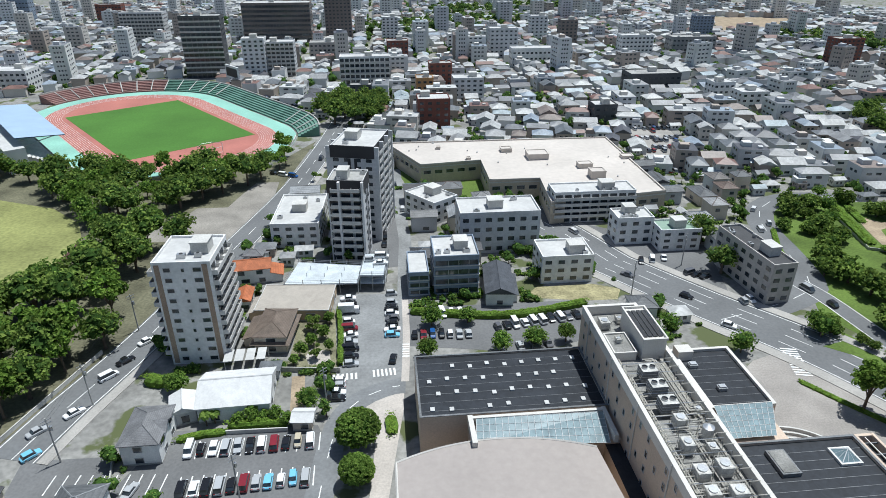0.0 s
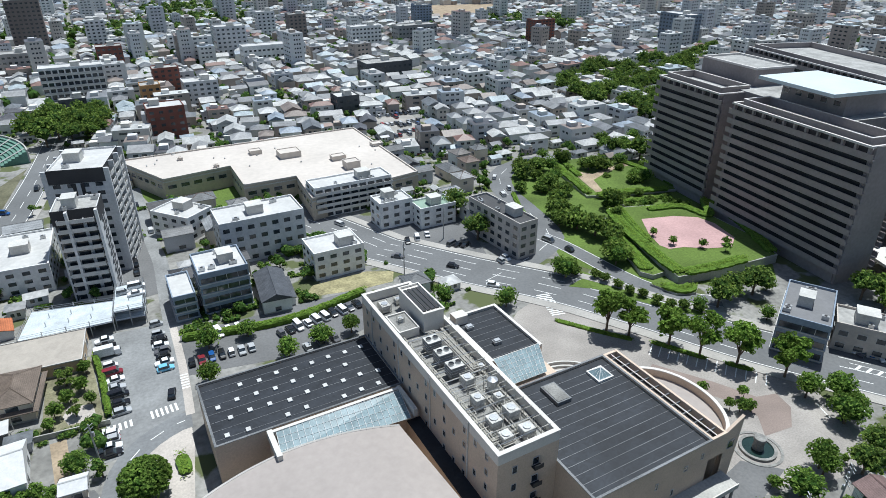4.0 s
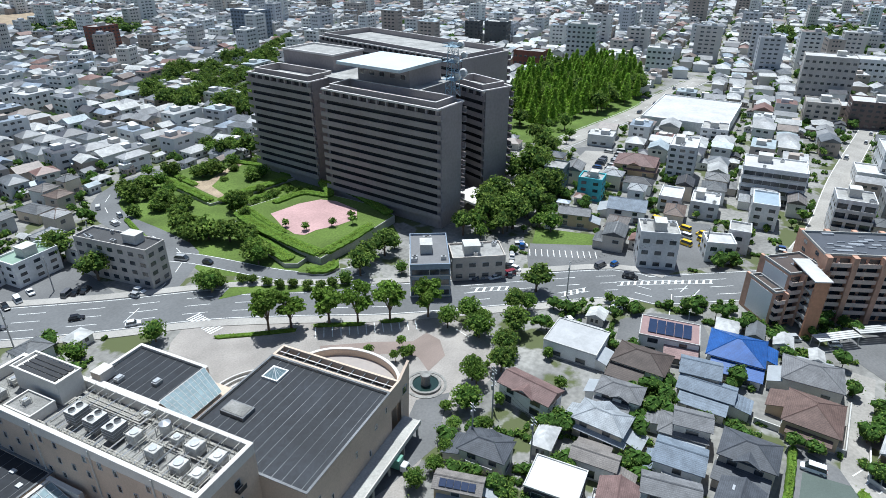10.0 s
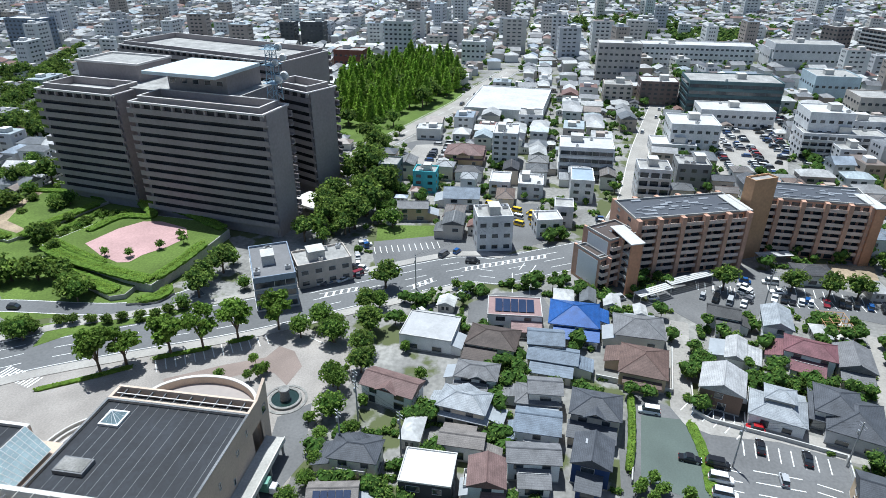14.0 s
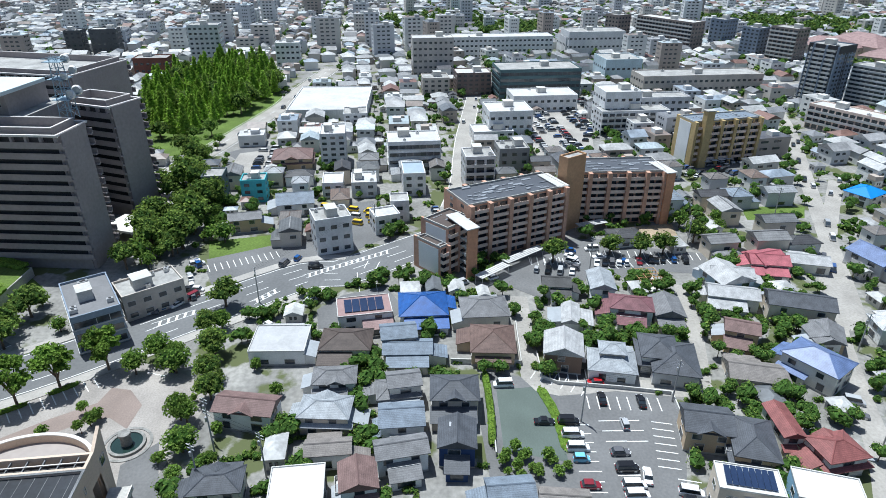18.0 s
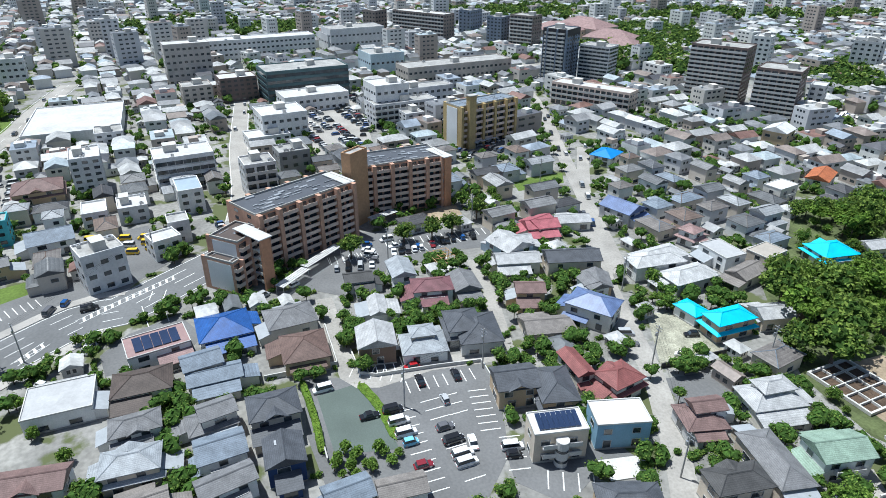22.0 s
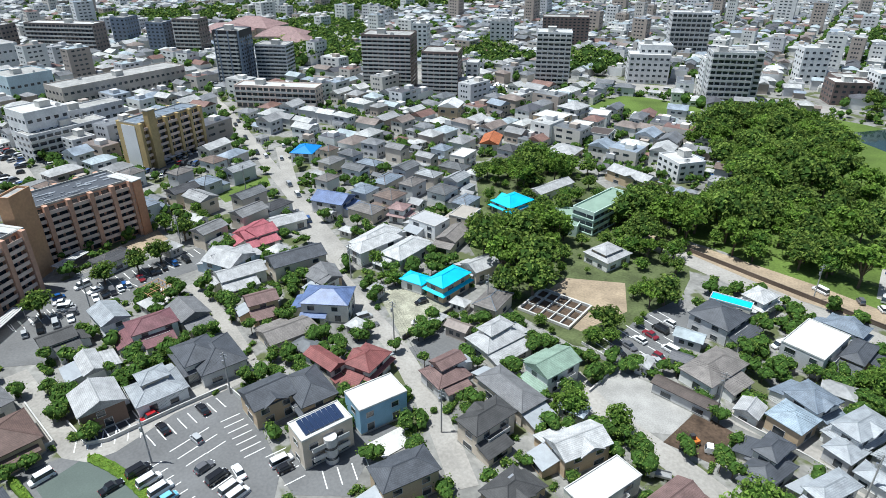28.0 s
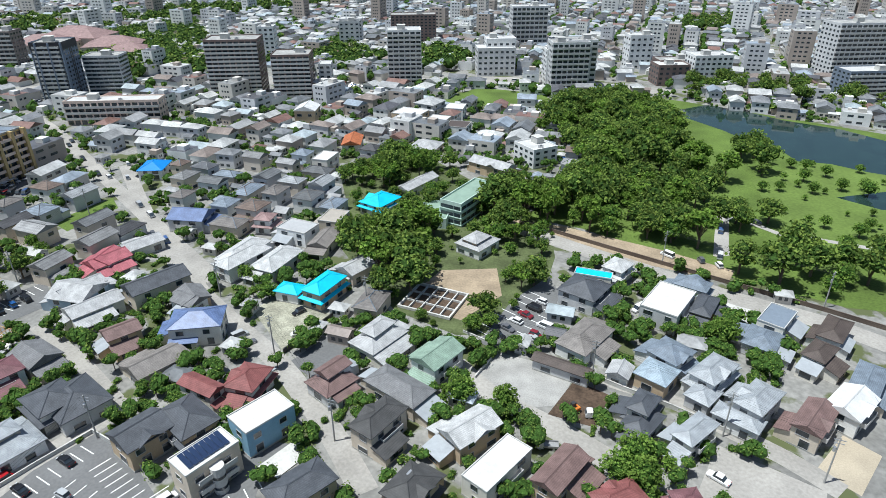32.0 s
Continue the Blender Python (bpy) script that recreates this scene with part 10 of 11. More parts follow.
palm(-51.0, 104.6, 3.2)
palm(-49.4, 105.4, 3.0)
truck(-25.9, 150.3, 5, "white", "white", "white box truck parked among cars", 6.0, 2.9)
digger(20.8, -106.6, 60)
foundation(69.0, -133.4, 1.5, 16.0, 13.7)
site_frame(160.1, -66.3, 5.4, 9, 7)
front_bay(solar_flats, 6.4, 11.2, 7.6)

# ---- low roofs against the houses ----
def spot_free(px, py, own):
    for f in FOOT:
        dx, dy = px - f[0], py - f[1]
        if abs(dx) + abs(dy) < 70 and abs(dx * f[4] + dy * f[5]) < f[2] + 0.25 and abs(dy * f[4] - dx * f[5]) < f[3] + 0.25 and not (abs(f[0] - own[0]) < 0.01 and abs(f[1] - own[1]) < 0.01):
            return False
    for c, hw in ROADS:
        for p in c:
            if abs(p.x - px) + abs(p.y - py) < hw + 4 and math.hypot(p.x - px, p.y - py) < hw + 0.6:
                return False
    return not any(inside(px, py, q) for q in OPEN)


def annexe(h, x, y, w, d, rot, z, col, wall, side, L, s, depth, sheet_roof):
    """A single-storey lean-to on one side of a house: walls, glazing, mono-pitch roof."""
    bw, bd = w - 0.9, d - 0.9
    hi, lo = min(z - 0.25, 2.55 + 0.3 * depth), 2.55
    mb = MB()
    mb.v = [(-L / 2, 0, 0), (L / 2, 0, 0), (L / 2, depth, 0), (-L / 2, depth, 0), (-L / 2, 0, hi - 0.1), (L / 2, 0, hi - 0.1), (L / 2, depth, lo - 0.1), (-L / 2, depth, lo - 0.1)]
    mb.f = [(2, 3, 7, 6), (1, 2, 6, 5), (3, 0, 4, 7)]
    mb.m = [0, 0, 0]
    e, k = 0.4, (hi - lo) / depth
    P = [(-L / 2 - e, -0.02, hi), (L / 2 + e, -0.02, hi), (L / 2 + e, depth + e, lo - k * e), (-L / 2 - e, depth + e, lo - k * e)]
    Q = [(p[0], p[1], p[2] - 0.14) for p in P]
    mb.face(P, 1)
    mb.face(Q[::-1], 1)
    for i in range(4):
        j = (i + 1) % 4
        mb.face((P[j], P[i], Q[i], Q[j]), 1)
    if L > 2.6:
        mb.box(-L * 0.3, depth, 0.5, L * 0.3, depth + 0.05, 2.05, 2)
    part("annexe", mb, (wall_mat(wall), roof_mat("silver" if sheet_roof else col, not sheet_roof), GLASS), h, loc=side_pose(side, bw, bd, s, 0))


for H in HOUSES:
    h, x, y, w, d, rot, z, col, wall, roof = H
    r3 = random.Random(int(abs(x) * 13 + abs(y) * 29))
    if col in ("cyan", "tarp", "white") or math.hypot(x, y) > 260:
        continue
    done = 0
    c, s_ = math.cos(radians(rot)), math.sin(radians(rot))
    for side in r3.sample((0, 1, 2, 3), 4):
        if done == 2:
            break
        side_len = (w if side % 2 == 0 else d) - 0.9
        for depth in (3.6, 2.7, 2.0, 1.4):
            L = side_len * r3.uniform(0.5, 0.98)
            s = r3.choice((-1, 0, 1)) * (side_len - L) / 2
            m = side_pose(side, w - 0.9, d - 0.9, s, 0)
            ok = True
            for a in (-L / 2 - 0.4, 0, L / 2 + 0.4):
                for b in (0.9, depth * 0.6, depth + 0.5):
                    q = m @ Vector((a, b, 0))
                    if ok and not spot_free(x + q.x * c - q.y * s_, y + q.x * s_ + q.y * c, (x, y)):
                        ok = False
            if ok:
                annexe(h, x, y, w, d, rot, z, col, wall, side, L, s, depth, r3.random() < 0.25)
                q = m @ Vector((0, depth / 2, 0))
                stand(x + q.x * c - q.y * s_, y + q.x * s_ + q.y * c, *((L, depth) if side % 2 == 0 else (depth, L)), rot)
                done += 1
                break

# ---- the rest of the city ----
INROOF = mat("roof_tile_mixed", (0, 0, 0), 0.6, rnd="object", big=0.35, fine=2.5, amount=0.25, courses=2.6, tones=((0.1, 0.105, 0.115), (0.2, 0.2, 0.2), (0.16, 0.12, 0.1), (0.3, 0.31, 0.32), (0.07, 0.07, 0.075), (0.2, 0.235, 0.28), (0.3, 0.3, 0.3), (0.14, 0.145, 0.15), (0.12, 0.125, 0.13), (0.17, 0.155, 0.145)))
INWALL = mat("wall_mixed", (0, 0, 0), 0.85, rnd="object", amount=0.1, tones=((0.672, 0.65, 0.605), (0.56, 0.504, 0.437), (0.694, 0.694, 0.672), (0.504, 0.504, 0.515), (0.672, 0.582, 0.47), (0.739, 0.739, 0.717)))
# Far tones run pale: the lightening of haze is put into them.
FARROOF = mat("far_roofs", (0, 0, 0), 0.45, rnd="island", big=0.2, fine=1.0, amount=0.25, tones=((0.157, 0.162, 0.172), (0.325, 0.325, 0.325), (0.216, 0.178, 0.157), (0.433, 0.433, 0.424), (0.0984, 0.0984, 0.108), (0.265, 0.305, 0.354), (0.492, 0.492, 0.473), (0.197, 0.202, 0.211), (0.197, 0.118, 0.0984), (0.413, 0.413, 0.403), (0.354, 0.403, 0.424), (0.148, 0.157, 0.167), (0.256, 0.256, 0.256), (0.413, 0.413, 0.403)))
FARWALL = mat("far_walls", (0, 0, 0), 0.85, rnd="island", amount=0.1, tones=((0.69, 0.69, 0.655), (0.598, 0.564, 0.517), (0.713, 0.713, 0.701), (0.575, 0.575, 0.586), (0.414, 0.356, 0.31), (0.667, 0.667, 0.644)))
CA, SA = math.cos(radians(5.4)), math.sin(radians(5.4))
rz = random.Random(11)
BUCKET = {}
for f in FOOT:
    R = math.hypot(f[2], f[3])
    for i in range(int((f[0] - R) // 40), int((f[0] + R) // 40) + 1):
        for j in range(int((f[1] - R) // 40), int((f[1] + R) // 40) + 1):
            BUCKET.setdefault((i, j), []).append(f)
RB = {}
for c, hw in ROADS:
    for p in c:
        RB.setdefault((int(p.x // 40), int(p.y // 40)), []).append((p.x, p.y, hw))


def free(x, y, r):
    """Whether a round of radius r there is clear of buildings, roads and open ground."""
    i, j = int(x // 40), int(y // 40)
    for a in (i - 1, i, i + 1):
        for b in (j - 1, j, j + 1):
            for p in RB.get((a, b), ()):
                if math.hypot(p[0] - x, p[1] - y) < p[2] + r:
                    return False
            for f in BUCKET.get((a, b), ()):
                dx, dy = x - f[0], y - f[1]
                u, v = dx * f[4] + dy * f[5], -dx * f[5] + dy * f[4]
                if abs(u) < f[2] + r * 0.8 and abs(v) < f[3] + r * 0.8:
                    return False
    return not any(inside(x, y, q) for q in OPEN)


def proto_house(w, d, z, roof, wing):
    h = thing("house", 0, 0, 0, "detached house with tiled roof among close neighbours", "house", "houses of the district")
    mb = MB()
    bw, bd = w - 0.9, d - 0.9
    mb.box(-bw / 2, -bd / 2, 0, bw / 2, bd / 2, z - 0.1)
    if roof == "gable":
        r = d / 2 * 0.42 * bd / d
        for s in (-1, 1):
            mb.face([(s * bw / 2, -bd / 2, z - 0.1), (s * bw / 2, bd / 2, z - 0.1), (s * bw / 2, 0, z + r - 0.1)][::s])
    part("wall", mb, INWALL, h)
    rm, rb = roof_mesh(w, d, z + 0.08, roof)
    if wing:
        m2, b2 = roof_mesh(w * 0.9, d * 0.5, 3.2, "hip")
        n = len(rm.v)
        rm.v += [(x, y - d * 0.62, zz) for x, y, zz in m2.v]
        rm.f += [tuple(i + n for i in f) for f in m2.f]
        rm.m += m2.m
        mb2 = MB()
        mb2.box(-w * 0.45 + 0.4, -d * 0.85, 0, w * 0.45 - 0.4, -bd / 2, 3.05)
        part("wing", mb2, INWALL, h)
    part("roof", rm, INROOF, h)
    part("ridge", rb, INROOF, h)
    for side in range(4):
        for k in ((0, 1) if z > 4.6 and side == 0 else (side % 2 if z > 4.6 else 0,)):
            if wing and side == 0 and k == 0:
                continue
            part("window", window_mesh(1.8 if k else 2.4, 1.3), None, h, loc=side_pose(side, bw, bd, 0.8 if k else -0.6, 3.3 if k else 0.7))
    return h


protos = [proto_house(*a) for a in ((10, 8, 6, "hip", 0), (11, 7.5, 6, "gable", 0), (9, 8.5, 6, "hip", 1), (12, 8, 4, "hip", 0), (9.5, 7, 6.2, "gable", 1), (8, 7.5, 6, "hip", 0))]
for i, p in enumerate(protos):
    p.matrix_basis = pose(-420 - 18 * i, -160, 0, 0, 0, 5.4)
far = [MB(), MB(), MB()]       # near gaps, mid-distance, distance
shrubs = MB()
CAND = []


def far_house(mb, x, y, w, d, z, rot, kind):
    c, s = math.cos(rot), math.sin(rot)
    T = lambda u, v, h: (x + u * c - v * s, y + u * s + v * c, h)
    a, b = w / 2, d / 2
    n = len(mb.v)
    mb.v.extend([T(-a, -b, 0), T(a, -b, 0), T(a, b, 0), T(-a, b, 0), T(-a, -b, z), T(a, -b, z), T(a, b, z), T(-a, b, z)])
    mb.f.extend(((n, n + 1, n + 5, n + 4), (n + 1, n + 2, n + 6, n + 5), (n + 2, n + 3, n + 7, n + 6), (n + 3, n, n + 4, n + 7)))
    mb.m.extend((0, 0, 0, 0))
    n = len(mb.v)
    if kind == "flat":
        mb.v.extend([T(-a, -b, z), T(a, -b, z), T(a, b, z), T(-a, b, z)])
        mb.f.append((n, n + 1, n + 2, n + 3))
        mb.m.append(1)
        for p, q, e in ((-a * 0.3, b * 0.2, 2.0), (a * 0.5, -b * 0.4, 0.9)):
            n = len(mb.v)
            mb.v.extend([T(p - e, q - e, z), T(p + e, q - e, z), T(p + e, q + e, z), T(p - e, q + e, z), T(p - e, q - e, z + e), T(p + e, q - e, z + e), T(p + e, q + e, z + e), T(p - e, q + e, z + e)])
            mb.f.extend(((n, n + 1, n + 5, n + 4), (n + 1, n + 2, n + 6, n + 5), (n + 2, n + 3, n + 7, n + 6), (n + 3, n, n + 4, n + 7), (n + 4, n + 5, n + 6, n + 7)))
            mb.m.extend((0,) * 5)
    else:
        a2, b2 = a + 0.5, b + 0.5
        rx = a2 if kind == "gable" else max(a2 - b2, 0.3)
        mb.v.extend([T(-a2, -b2, z), T(a2, -b2, z), T(a2, b2, z), T(-a2, b2, z), T(-rx, 0, z + b2 * 0.45), T(rx, 0, z + b2 * 0.45)])
        mb.f.extend(((n, n + 1, n + 5, n + 4), (n + 2, n + 3, n + 4, n + 5), (n + 1, n + 2, n + 5), (n + 3, n, n + 4)))
        mb.m.extend((1, 1, 1, 1))
    fl = max(1, int(z / 3)) if math.hypot(x, y) < 430 or z > 8 else 0
    for k in range(fl):
        z0, z1 = k * z / fl + 1.0, k * z / fl + 2.1
        for u0, v0, u1, v1 in ((-a * 0.7, -b - 0.04, a * 0.7, -b - 0.04), (a + 0.04, -b * 0.6, a + 0.04, b * 0.6), (a * 0.7, b + 0.04, -a * 0.7, b + 0.04), (-a - 0.04, b * 0.6, -a - 0.04, -b * 0.6)):
            for i in range(2 if fl < 4 else 3):
                m = 2 if fl < 4 else 3
                p0, p1 = (i + 0.12) / m, (i + 0.7) / m
                mb.face((T(u0 + (u1 - u0) * p0, v0 + (v1 - v0) * p0, z0), T(u0 + (u1 - u0) * p1, v0 + (v1 - v0) * p1, z0), T(u0 + (u1 - u0) * p1, v0 + (v1 - v0) * p1, z1), T(u0 + (u1 - u0) * p0, v0 + (v1 - v0) * p0, z1)), 2)


for i in range(-75, 115):
    for j in range(-75, 80):
        u = i * 12.6 + (i // 4) * 6.0 + rz.uniform(-1.2, 1.2)
        v = j * 11.4 + (j // 2) * 5.2 + rz.uniform(-0.8, 0.8)
        x, y = u * CA - v * SA, u * SA + v * CA
        dist = math.hypot(x, y)
        if dist > 1150 or dist < 95:
            continue
        bearing = math.degrees(math.atan2(x, y))
        if not (-48 < bearing < 180 or bearing < -160):
            continue
        if rz.random() < (0.06 if bearing < 90 else 0.12) or not free(x, y, 7.2 if dist < 175 else 5.4):
            continue
        CAND.append((dist, x, y))
for dist, x, y in CAND:
    FOOT.append((x, y, 5.2, 4.4, CA, SA))
CAND.sort()
for n, (dist, x, y) in enumerate(CAND):
    if n < 112:
        h = copy_thing(rz.choice(protos), pose(x, y, 0, 0, 0, 5.4 + rz.choice((0, 90, 180, 270)) + rz.uniform(-3, 3)))
        s = rz.uniform(0.9, 1.12)
        h.scale = (s, s * rz.uniform(0.9, 1.05), rz.uniform(0.9, 1.05))
        continue
    q, mb = rz.random(), far[1 + (dist > 650)]
    lie = 5.4 + 26 * noise.noise((x * 0.005, y * 0.005, 7.0)) * min(1.0, dist / 350)
    if q < (0.03 if dist < 300 else 0.065):
        far_house(mb, x, y, rz.uniform(12, 20), rz.uniform(9, 11), rz.choice((10, 13, 16, 22, 28)) if dist > 480 else rz.choice((9, 10, 12.5)), radians(lie + rz.choice((0, 90))), "flat")
    elif q < 0.17:
        far_house(mb, x, y, rz.uniform(10, 15), rz.uniform(8, 11), rz.uniform(4, 10), radians(lie + rz.choice((0, 90))), "flat")
    else:
        far_house(mb, x, y, rz.uniform(7.5, 13.5), rz.uniform(6, 9.5), rz.choice((3.4, 5.2, 5.6, 6.2, 6.6)), radians(lie + rz.choice((0, 90)) + rz.uniform(-5, 5)), rz.choice(("hip", "gable", "hip", "gable")))
        if dist < 620 and rz.random() < 0.7:
            a = radians(rz.uniform(0, 360))
            far_house(mb, x + 6.2 * math.cos(a), y + 6.2 * math.sin(a), rz.uniform(4, 6.5), rz.uniform(3.2, 5), rz.uniform(2.6, 3.4), radians(lie), rz.choice(("hip", "gable", "flat")))
BUCKET.clear()
for f in FOOT:
    R = math.hypot(f[2], f[3])
    for i in range(int((f[0] - R) // 40), int((f[0] + R) // 40) + 1):
        for j in range(int((f[1] - R) // 40), int((f[1] + R) // 40) + 1):
            BUCKET.setdefault((i, j), []).append(f)
for k in range(1600):     # lean-tos, garages and back rooms between the houses
    dist = 95 + 330 * rz.random() ** 0.8
    a = radians(rz.uniform(-40, 188))
    x, y = dist * math.sin(a), dist * math.cos(a)
    w, d = rz.uniform(4, 7), rz.uniform(3.2, 5)
    if free(x, y, 0.62 * w):
        FOOT.append((x, y, w / 2, d / 2, CA, SA))
        for i in (int(x // 40), ):
            BUCKET.setdefault((i, int(y // 40)), []).append(FOOT[-1])
        far_house(far[0], x, y, w, d, rz.choice((2.6, 2.9, 3.2)), radians(5.4 + rz.uniform(-3, 3)), rz.choice(("hip", "gable")))
n = 0
for k in range(16500):     # gardens: shrubs, small trees and sheds in the gaps
    dist = 62 + 120 * rz.random() ** 0.8 if k > 13000 else 95 + 330 * rz.random() ** 0.8
    a = radians(rz.uniform(-40, 188))
    x, y = dist * math.sin(a), dist * math.cos(a)
    if noise.noise((x * 0.03, y * 0.03, 2.0)) < -0.38 or not free(x, y, 0.7) or (dist < 95 and (y > 45 or x < -35)):
        continue
    n += 1
    if n % 45 == 0 and free(x, y, 2.4):
        far_house(far[0], x, y, rz.uniform(3, 4.5), rz.uniform(2.4, 3.4), rz.uniform(2.2, 3.0), radians(5.4 + rz.choice((0, 90))), rz.choice(("hip", "gable")))
        continue
    big = rz.random()
    part_big = 0.62 if a < radians(95) else 0.42
    rad = rz.uniform(0.6, 1.2) if big < part_big else rz.uniform(1.2, 2.4)
    c = (x, y, rad * 0.6 if big < part_big else rz.uniform(1.6, 3.8))
    e = rz.choice(((CA, SA), (-SA, CA)))
    for q in range(1 if big >= part_big else rz.choice((2, 3, 4))):     # low shrubs grow in short rows
        o = q * rad * 1.25
        k = rad * (1 if q == 0 else rz.uniform(0.75, 1.1))
        p = (c[0] + e[0] * o, c[1] + e[1] * o, c[2])
        if q and not free(p[0], p[1], 0.5):
            break
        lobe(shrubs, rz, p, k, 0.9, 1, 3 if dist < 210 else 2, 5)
        leaf_cards(shrubs, rz, p, k, int(13 + 11 * k) if dist < 150 else int(7 + 6 * k) if dist < 210 else 4, 0.23 if dist < 150 else 0.34 if dist < 210 else 0.65, 0.9)
    if big >= part_big:
        for q in range(2):
            th = rz.uniform(0, 6.28)
            p = (c[0] + math.cos(th) * rad * 0.7, c[1] + math.sin(th) * rad * 0.7, c[2] + rz.uniform(-0.5, 0.6))
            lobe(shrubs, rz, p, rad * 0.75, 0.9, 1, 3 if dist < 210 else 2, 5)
            leaf_cards(shrubs, rz, p, rad * 0.75, 22 if dist < 150 else 10 if dist < 210 else 4, 0.25 if dist < 150 else 0.36 if dist < 210 else 0.65, 0.9)
    if big >= part_big:
        shrubs.tube(x, y, 0, c[2], 0.12, 0.08, 5, 2)
for dist, x, y in CAND:    # greenery between the far houses
    if dist > 390 and rz.random() < (0.5 if math.atan2(x, y) < 1.6 else 0.9):
        c = (x + rz.uniform(5, 8), y + rz.uniform(4, 7), rz.uniform(2.0, 4.5))
        rad = rz.uniform(1.8, 4.6)
        lobe(shrubs, rz, c, rad, 0.9, 1)
        leaf_cards(shrubs, rz, c, rad, 6, 1.3, 0.9)
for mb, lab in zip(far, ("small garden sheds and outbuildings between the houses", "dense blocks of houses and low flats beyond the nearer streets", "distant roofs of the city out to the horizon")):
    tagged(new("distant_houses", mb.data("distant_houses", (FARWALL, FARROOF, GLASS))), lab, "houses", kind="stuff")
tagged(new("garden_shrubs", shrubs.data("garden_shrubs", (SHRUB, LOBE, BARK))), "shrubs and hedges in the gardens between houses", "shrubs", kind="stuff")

# ---- cars too far off to part ----
FARCAR = mat("far_car_paint", (0, 0, 0), 0.3, rnd="island", spec=0.6, amount=0.04, tones=((0.6, 0.6, 0.6), (0.5, 0.51, 0.52), (0.02, 0.02, 0.022), (0.62, 0.62, 0.62), (0.1, 0.1, 0.11), (0.3, 0.03, 0.03), (0.35, 0.36, 0.37), (0.05, 0.1, 0.25), (0.58, 0.58, 0.57), (0.03, 0.03, 0.035)))
lot = MB()


def far_car(x, y, rot):
    """A small car: body, glass band and roof."""
    c, q = math.cos(rot), math.sin(rot)
    l, w, h = rz.choice(((4.4, 1.7, 1.45), (3.4, 1.48, 1.7), (4.6, 1.7, 1.9)))
    T = lambda u, v, z: (x + u * c - v * q, y + u * q + v * c, z)
    rings = ((l / 2, w / 2, 0.3), (l / 2, w / 2, 0.85), (l * 0.33, w * 0.44, h - 0.12), (l * 0.3, w * 0.4, h))
    n = len(lot.v)
    for a, b, z in rings:
        lot.v.extend((T(-a, -b, z), T(a * 0.8 if z > 1 else a, -b, z), T(a * 0.8 if z > 1 else a, b, z), T(-a, b, z)))
    for k, m in ((0, 0), (1, 1), (2, 0)):
        for i in range(4):
            j = (i + 1) % 4
            lot.f.append((n + 4 * k + i, n + 4 * k + j, n + 4 * k + 4 + j, n + 4 * k + 4 + i))
            lot.m.append(m)
    lot.f.append((n + 12, n + 13, n + 14, n + 15))
    lot.m.append(0)


def far_lot(poly, rot, share=0.6):
    """Rows of parked cars over the outline poly."""
    rot = radians(rot)
    c, q = math.cos(rot), math.sin(rot)
    U = [(x * c + y * q, -x * q + y * c) for x, y in poly]
    v, k = min(p[1] for p in U) + 3, 0
    while v < max(p[1] for p in U) - 2:
        u = min(p[0] for p in U) + 1.5
        while u < max(p[0] for p in U):
            x, y = u * c - v * q, u * q + v * c
            if rz.random() < share and inside(x, y, poly):
                far_car(x, y, rot + math.pi / 2 + rz.uniform(-0.04, 0.04))
            u += 2.7
        v += 5.4 if k % 2 == 0 else 11.5
        k += 1


far_lot([(339.6, -53.9), (395.0, -102.3), (286.3, -81.5), (279.1, -52.5)], 5.4)
far_lot([(263.8, -114.4), (281.7, -167.0), (258.1, -156.7), (247.0, -119.6)], 30)
far_lot([(263.7, 89.2), (288.7, 81.6), (293.7, 69.2), (263.3, 68.1)], 5.4)
far_lot([(102.0, 339.8), (127.6, 343.5), (123.1, 295.2), (98.2, 278.0)], 5.4)
far_lot([(339.8, -90.4), (348.9, -109.9), (303.9, -102.6), (298.3, -78.3)], -20)
far_lot([(216.6, 1.9), (218.3, -11.9), (205.1, -10.9), (205.5, 1.2)], 5.4)
far_lot([(257.5, -330.4), (245.9, -370.0), (220.3, -339.6), (231.8, -304.2)], 20)
far_lot([(427.1, -232.6), (410.8, -263.5), (373.2, -242.3), (387.8, -213.4)], 10)
far_lot([(-125.7, 423.5), (-102.6, 440.8), (-79.4, 399.1), (-103.1, 377.6)], 40)
far_lot([(93.3, 280.5), (105.3, 284.6), (106.6, 264.7), (92.1, 259.0)], 5.4)
for c, hw in ROADS:        # traffic and cars at the roadside
    for p, p2 in zip(c, c[1:]):
        if math.hypot(p.x, p.y) > 190 and rz.random() < 0.22:
            d = (p2 - p).normalized()
            o = rz.choice((-1, 1)) * hw * 0.45
            far_car(p.x - d.y * o, p.y + d.x * o, math.atan2(d.y, d.x))
tagged(new("distant_cars", lot.data("distant_cars", (FARCAR, GLASS))), "small cars in distant streets and car parks", "cars", kind="stuff")

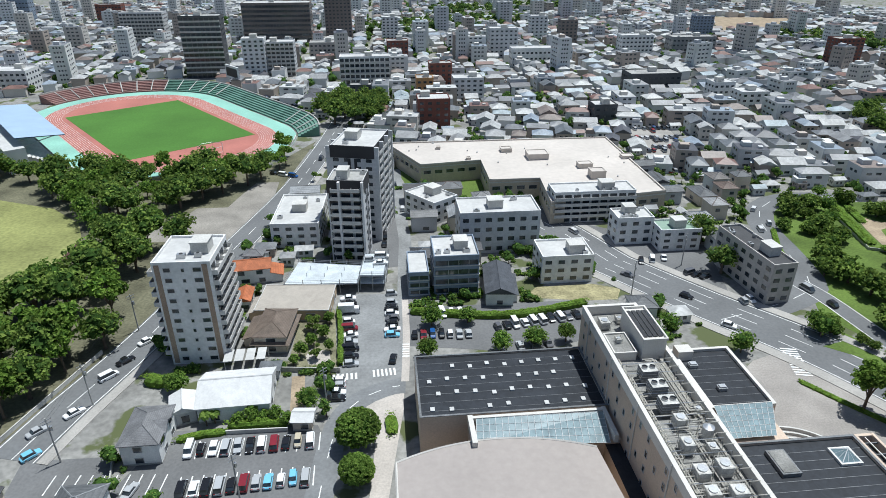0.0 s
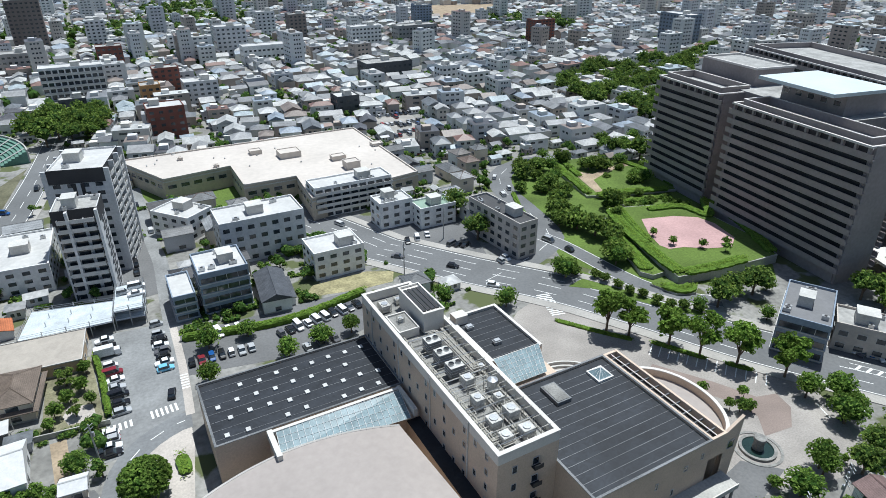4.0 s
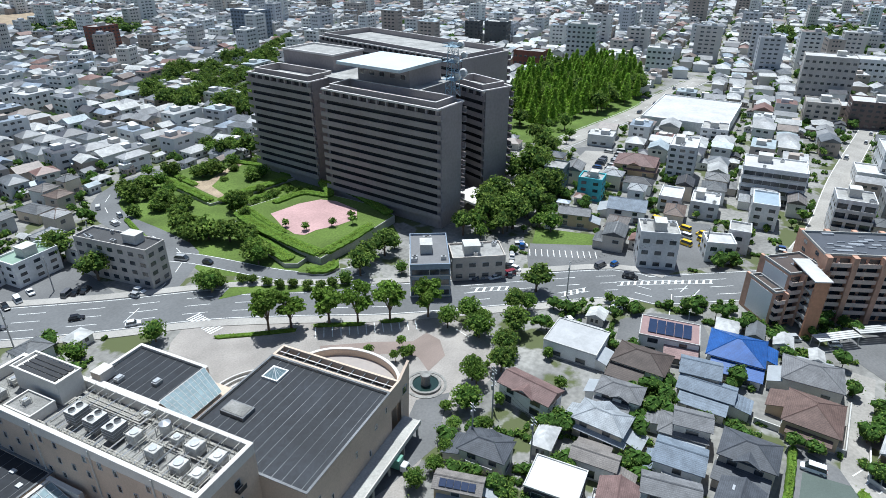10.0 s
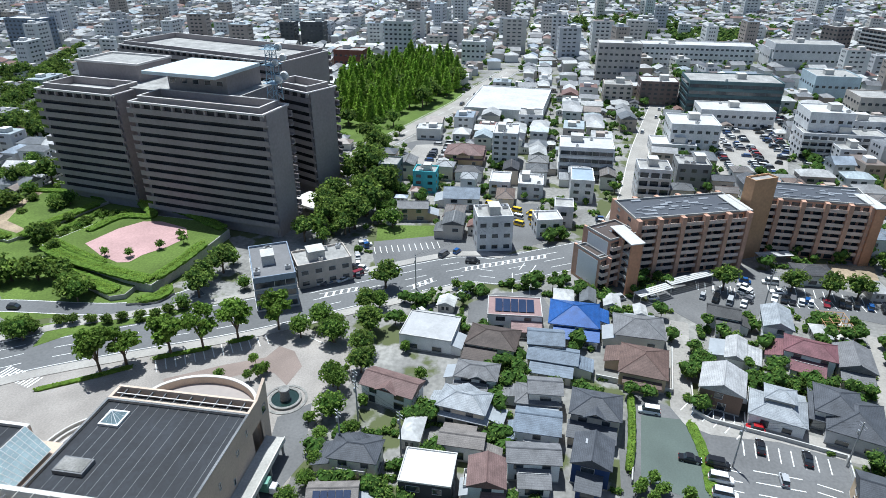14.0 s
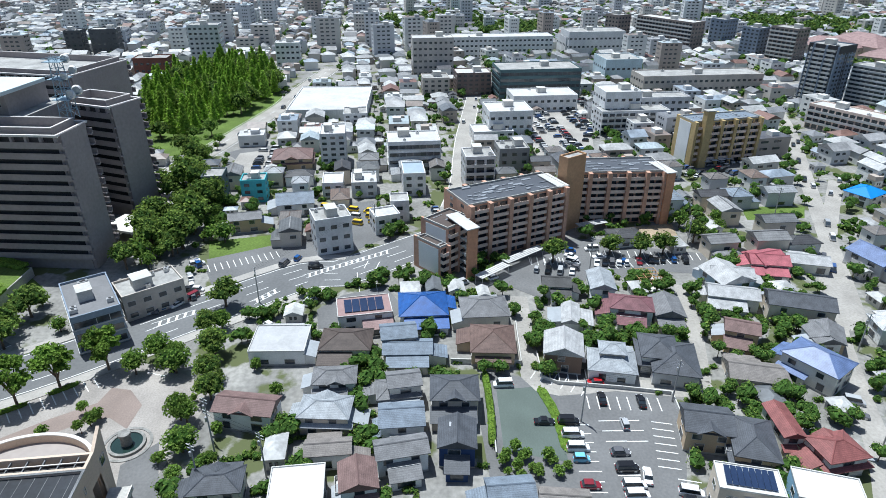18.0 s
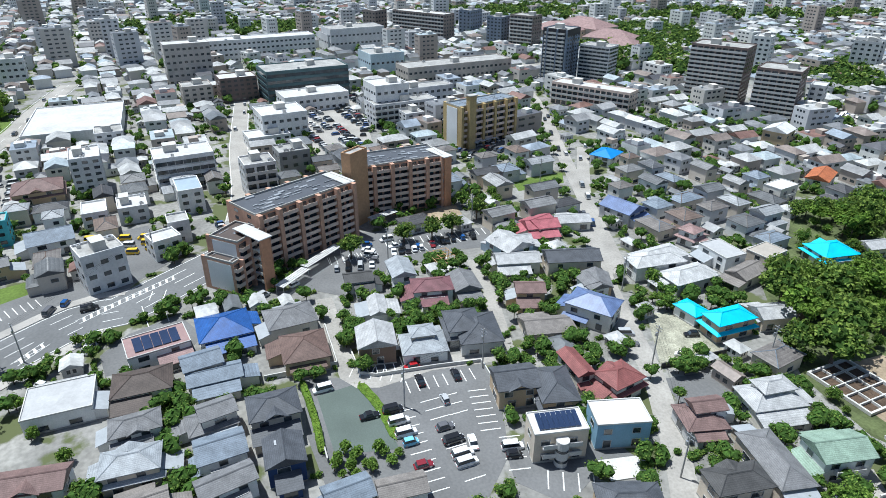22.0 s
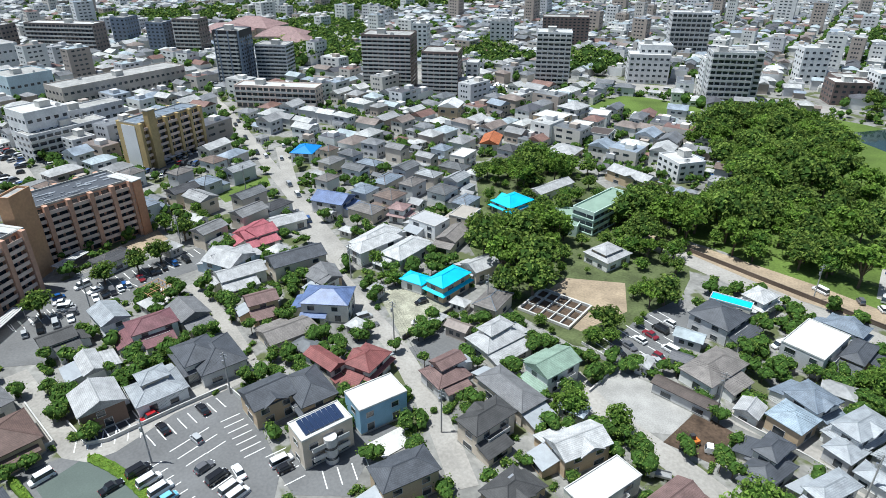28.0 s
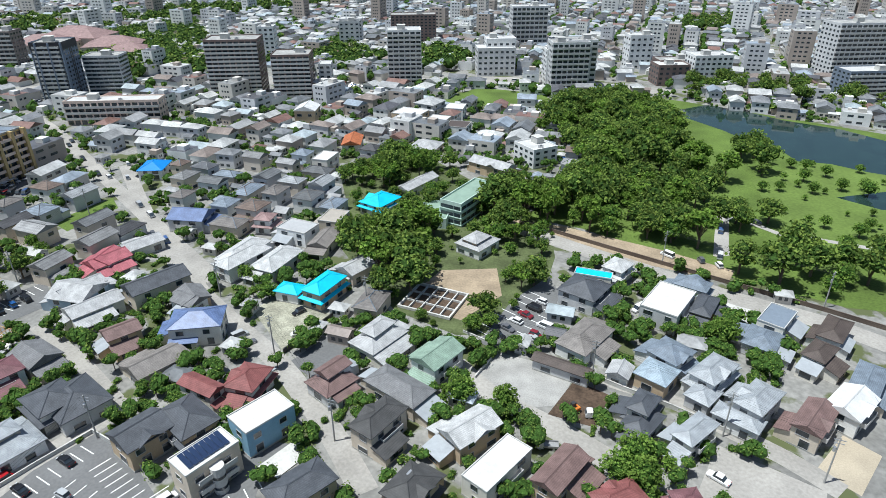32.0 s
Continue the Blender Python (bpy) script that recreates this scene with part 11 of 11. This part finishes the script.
# ---- far woods ----
def far_wood(poly, gap, size, label):
    mb = MB()
    xs, ys = [p[0] for p in poly], [p[1] for p in poly]
    y = min(ys)
    while y < max(ys):
        x = min(xs)
        while x < max(xs):
            px, py = x + rz.uniform(-0.4, 0.4) * gap, y + rz.uniform(-0.4, 0.4) * gap
            if inside(px, py, poly):
                c = (px, py, size * rz.uniform(0.7, 1.2))
                rad = size * rz.uniform(0.7, 1.1)
                lobe(mb, rz, c, rad, 0.9, 1, 3, 5)
                leaf_cards(mb, rz, c, rad, 24, size * 0.2, 0.9)
            x += gap
        y += gap
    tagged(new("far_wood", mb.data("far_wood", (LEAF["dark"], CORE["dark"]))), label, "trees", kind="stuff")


far_wood([(-90.4, 754.3), (15.6, 865.2), (115.8, 897.2), (104.5, 804.9), (13.4, 739.0), (-52.4, 678.5)], 11, 6, "distant dark green wood among the city roofs")
far_wood([(371.9, 726.7), (455.6, 662.5), (410.9, 592.9), (367.6, 626.4), (341.7, 652.0)], 10, 6, "distant dark green wood among the city roofs")
far_wood([(-15.4, 956.5), (194.8, 1037.8), (190.9, 970.2), (-14.1, 871.9)], 14, 7, "distant dark green wood among the city roofs")
far_wood([(476.2, -323.9), (564.2, -418.9), (559.2, -524.9), (452.6, -434.8), (385.9, -355.3), (388.8, -301.7)], 9, 6, "distant dark green wood among the city roofs")
far_wood([(347.8, -427.5), (336.6, -474.3), (258.3, -424.3), (263.7, -378.7), (289.5, -365.8)], 9, 6, "distant dark green wood among the city roofs")
far_wood([(746.0, -271.2), (750.3, -453.7), (533.3, -809.3), (496.4, -756.0), (590.3, -485.4), (662.1, -305.9)], 14, 7, "distant dark green wood among the city roofs")
far_wood([(255.6, -462.3), (235.0, -494.5), (185.2, -428.4), (218.2, -402.3)], 9, 6, "distant dark green wood among the city roofs")
far_wood([(404.9, -333.3), (382.1, -401.5), (319.9, -373.4), (330.8, -311.8)], 9, 6, "distant dark green wood among the city roofs")
far_wood([(731.7, 64.0), (823.8, -56.0), (734.2, -68.3), (671.3, -2.1)], 11, 6, "distant dark green wood among the city roofs")
far_wood([(688.0, -49.6), (700.1, -136.8), (612.7, -113.9), (638.2, -57.0)], 9, 6, "distant dark green wood among the city roofs")
far_wood([(93.6, -723.0), (16.7, -831.4), (6.7, -719.0), (73.9, -661.2)], 11, 6, "distant dark green wood among the city roofs")
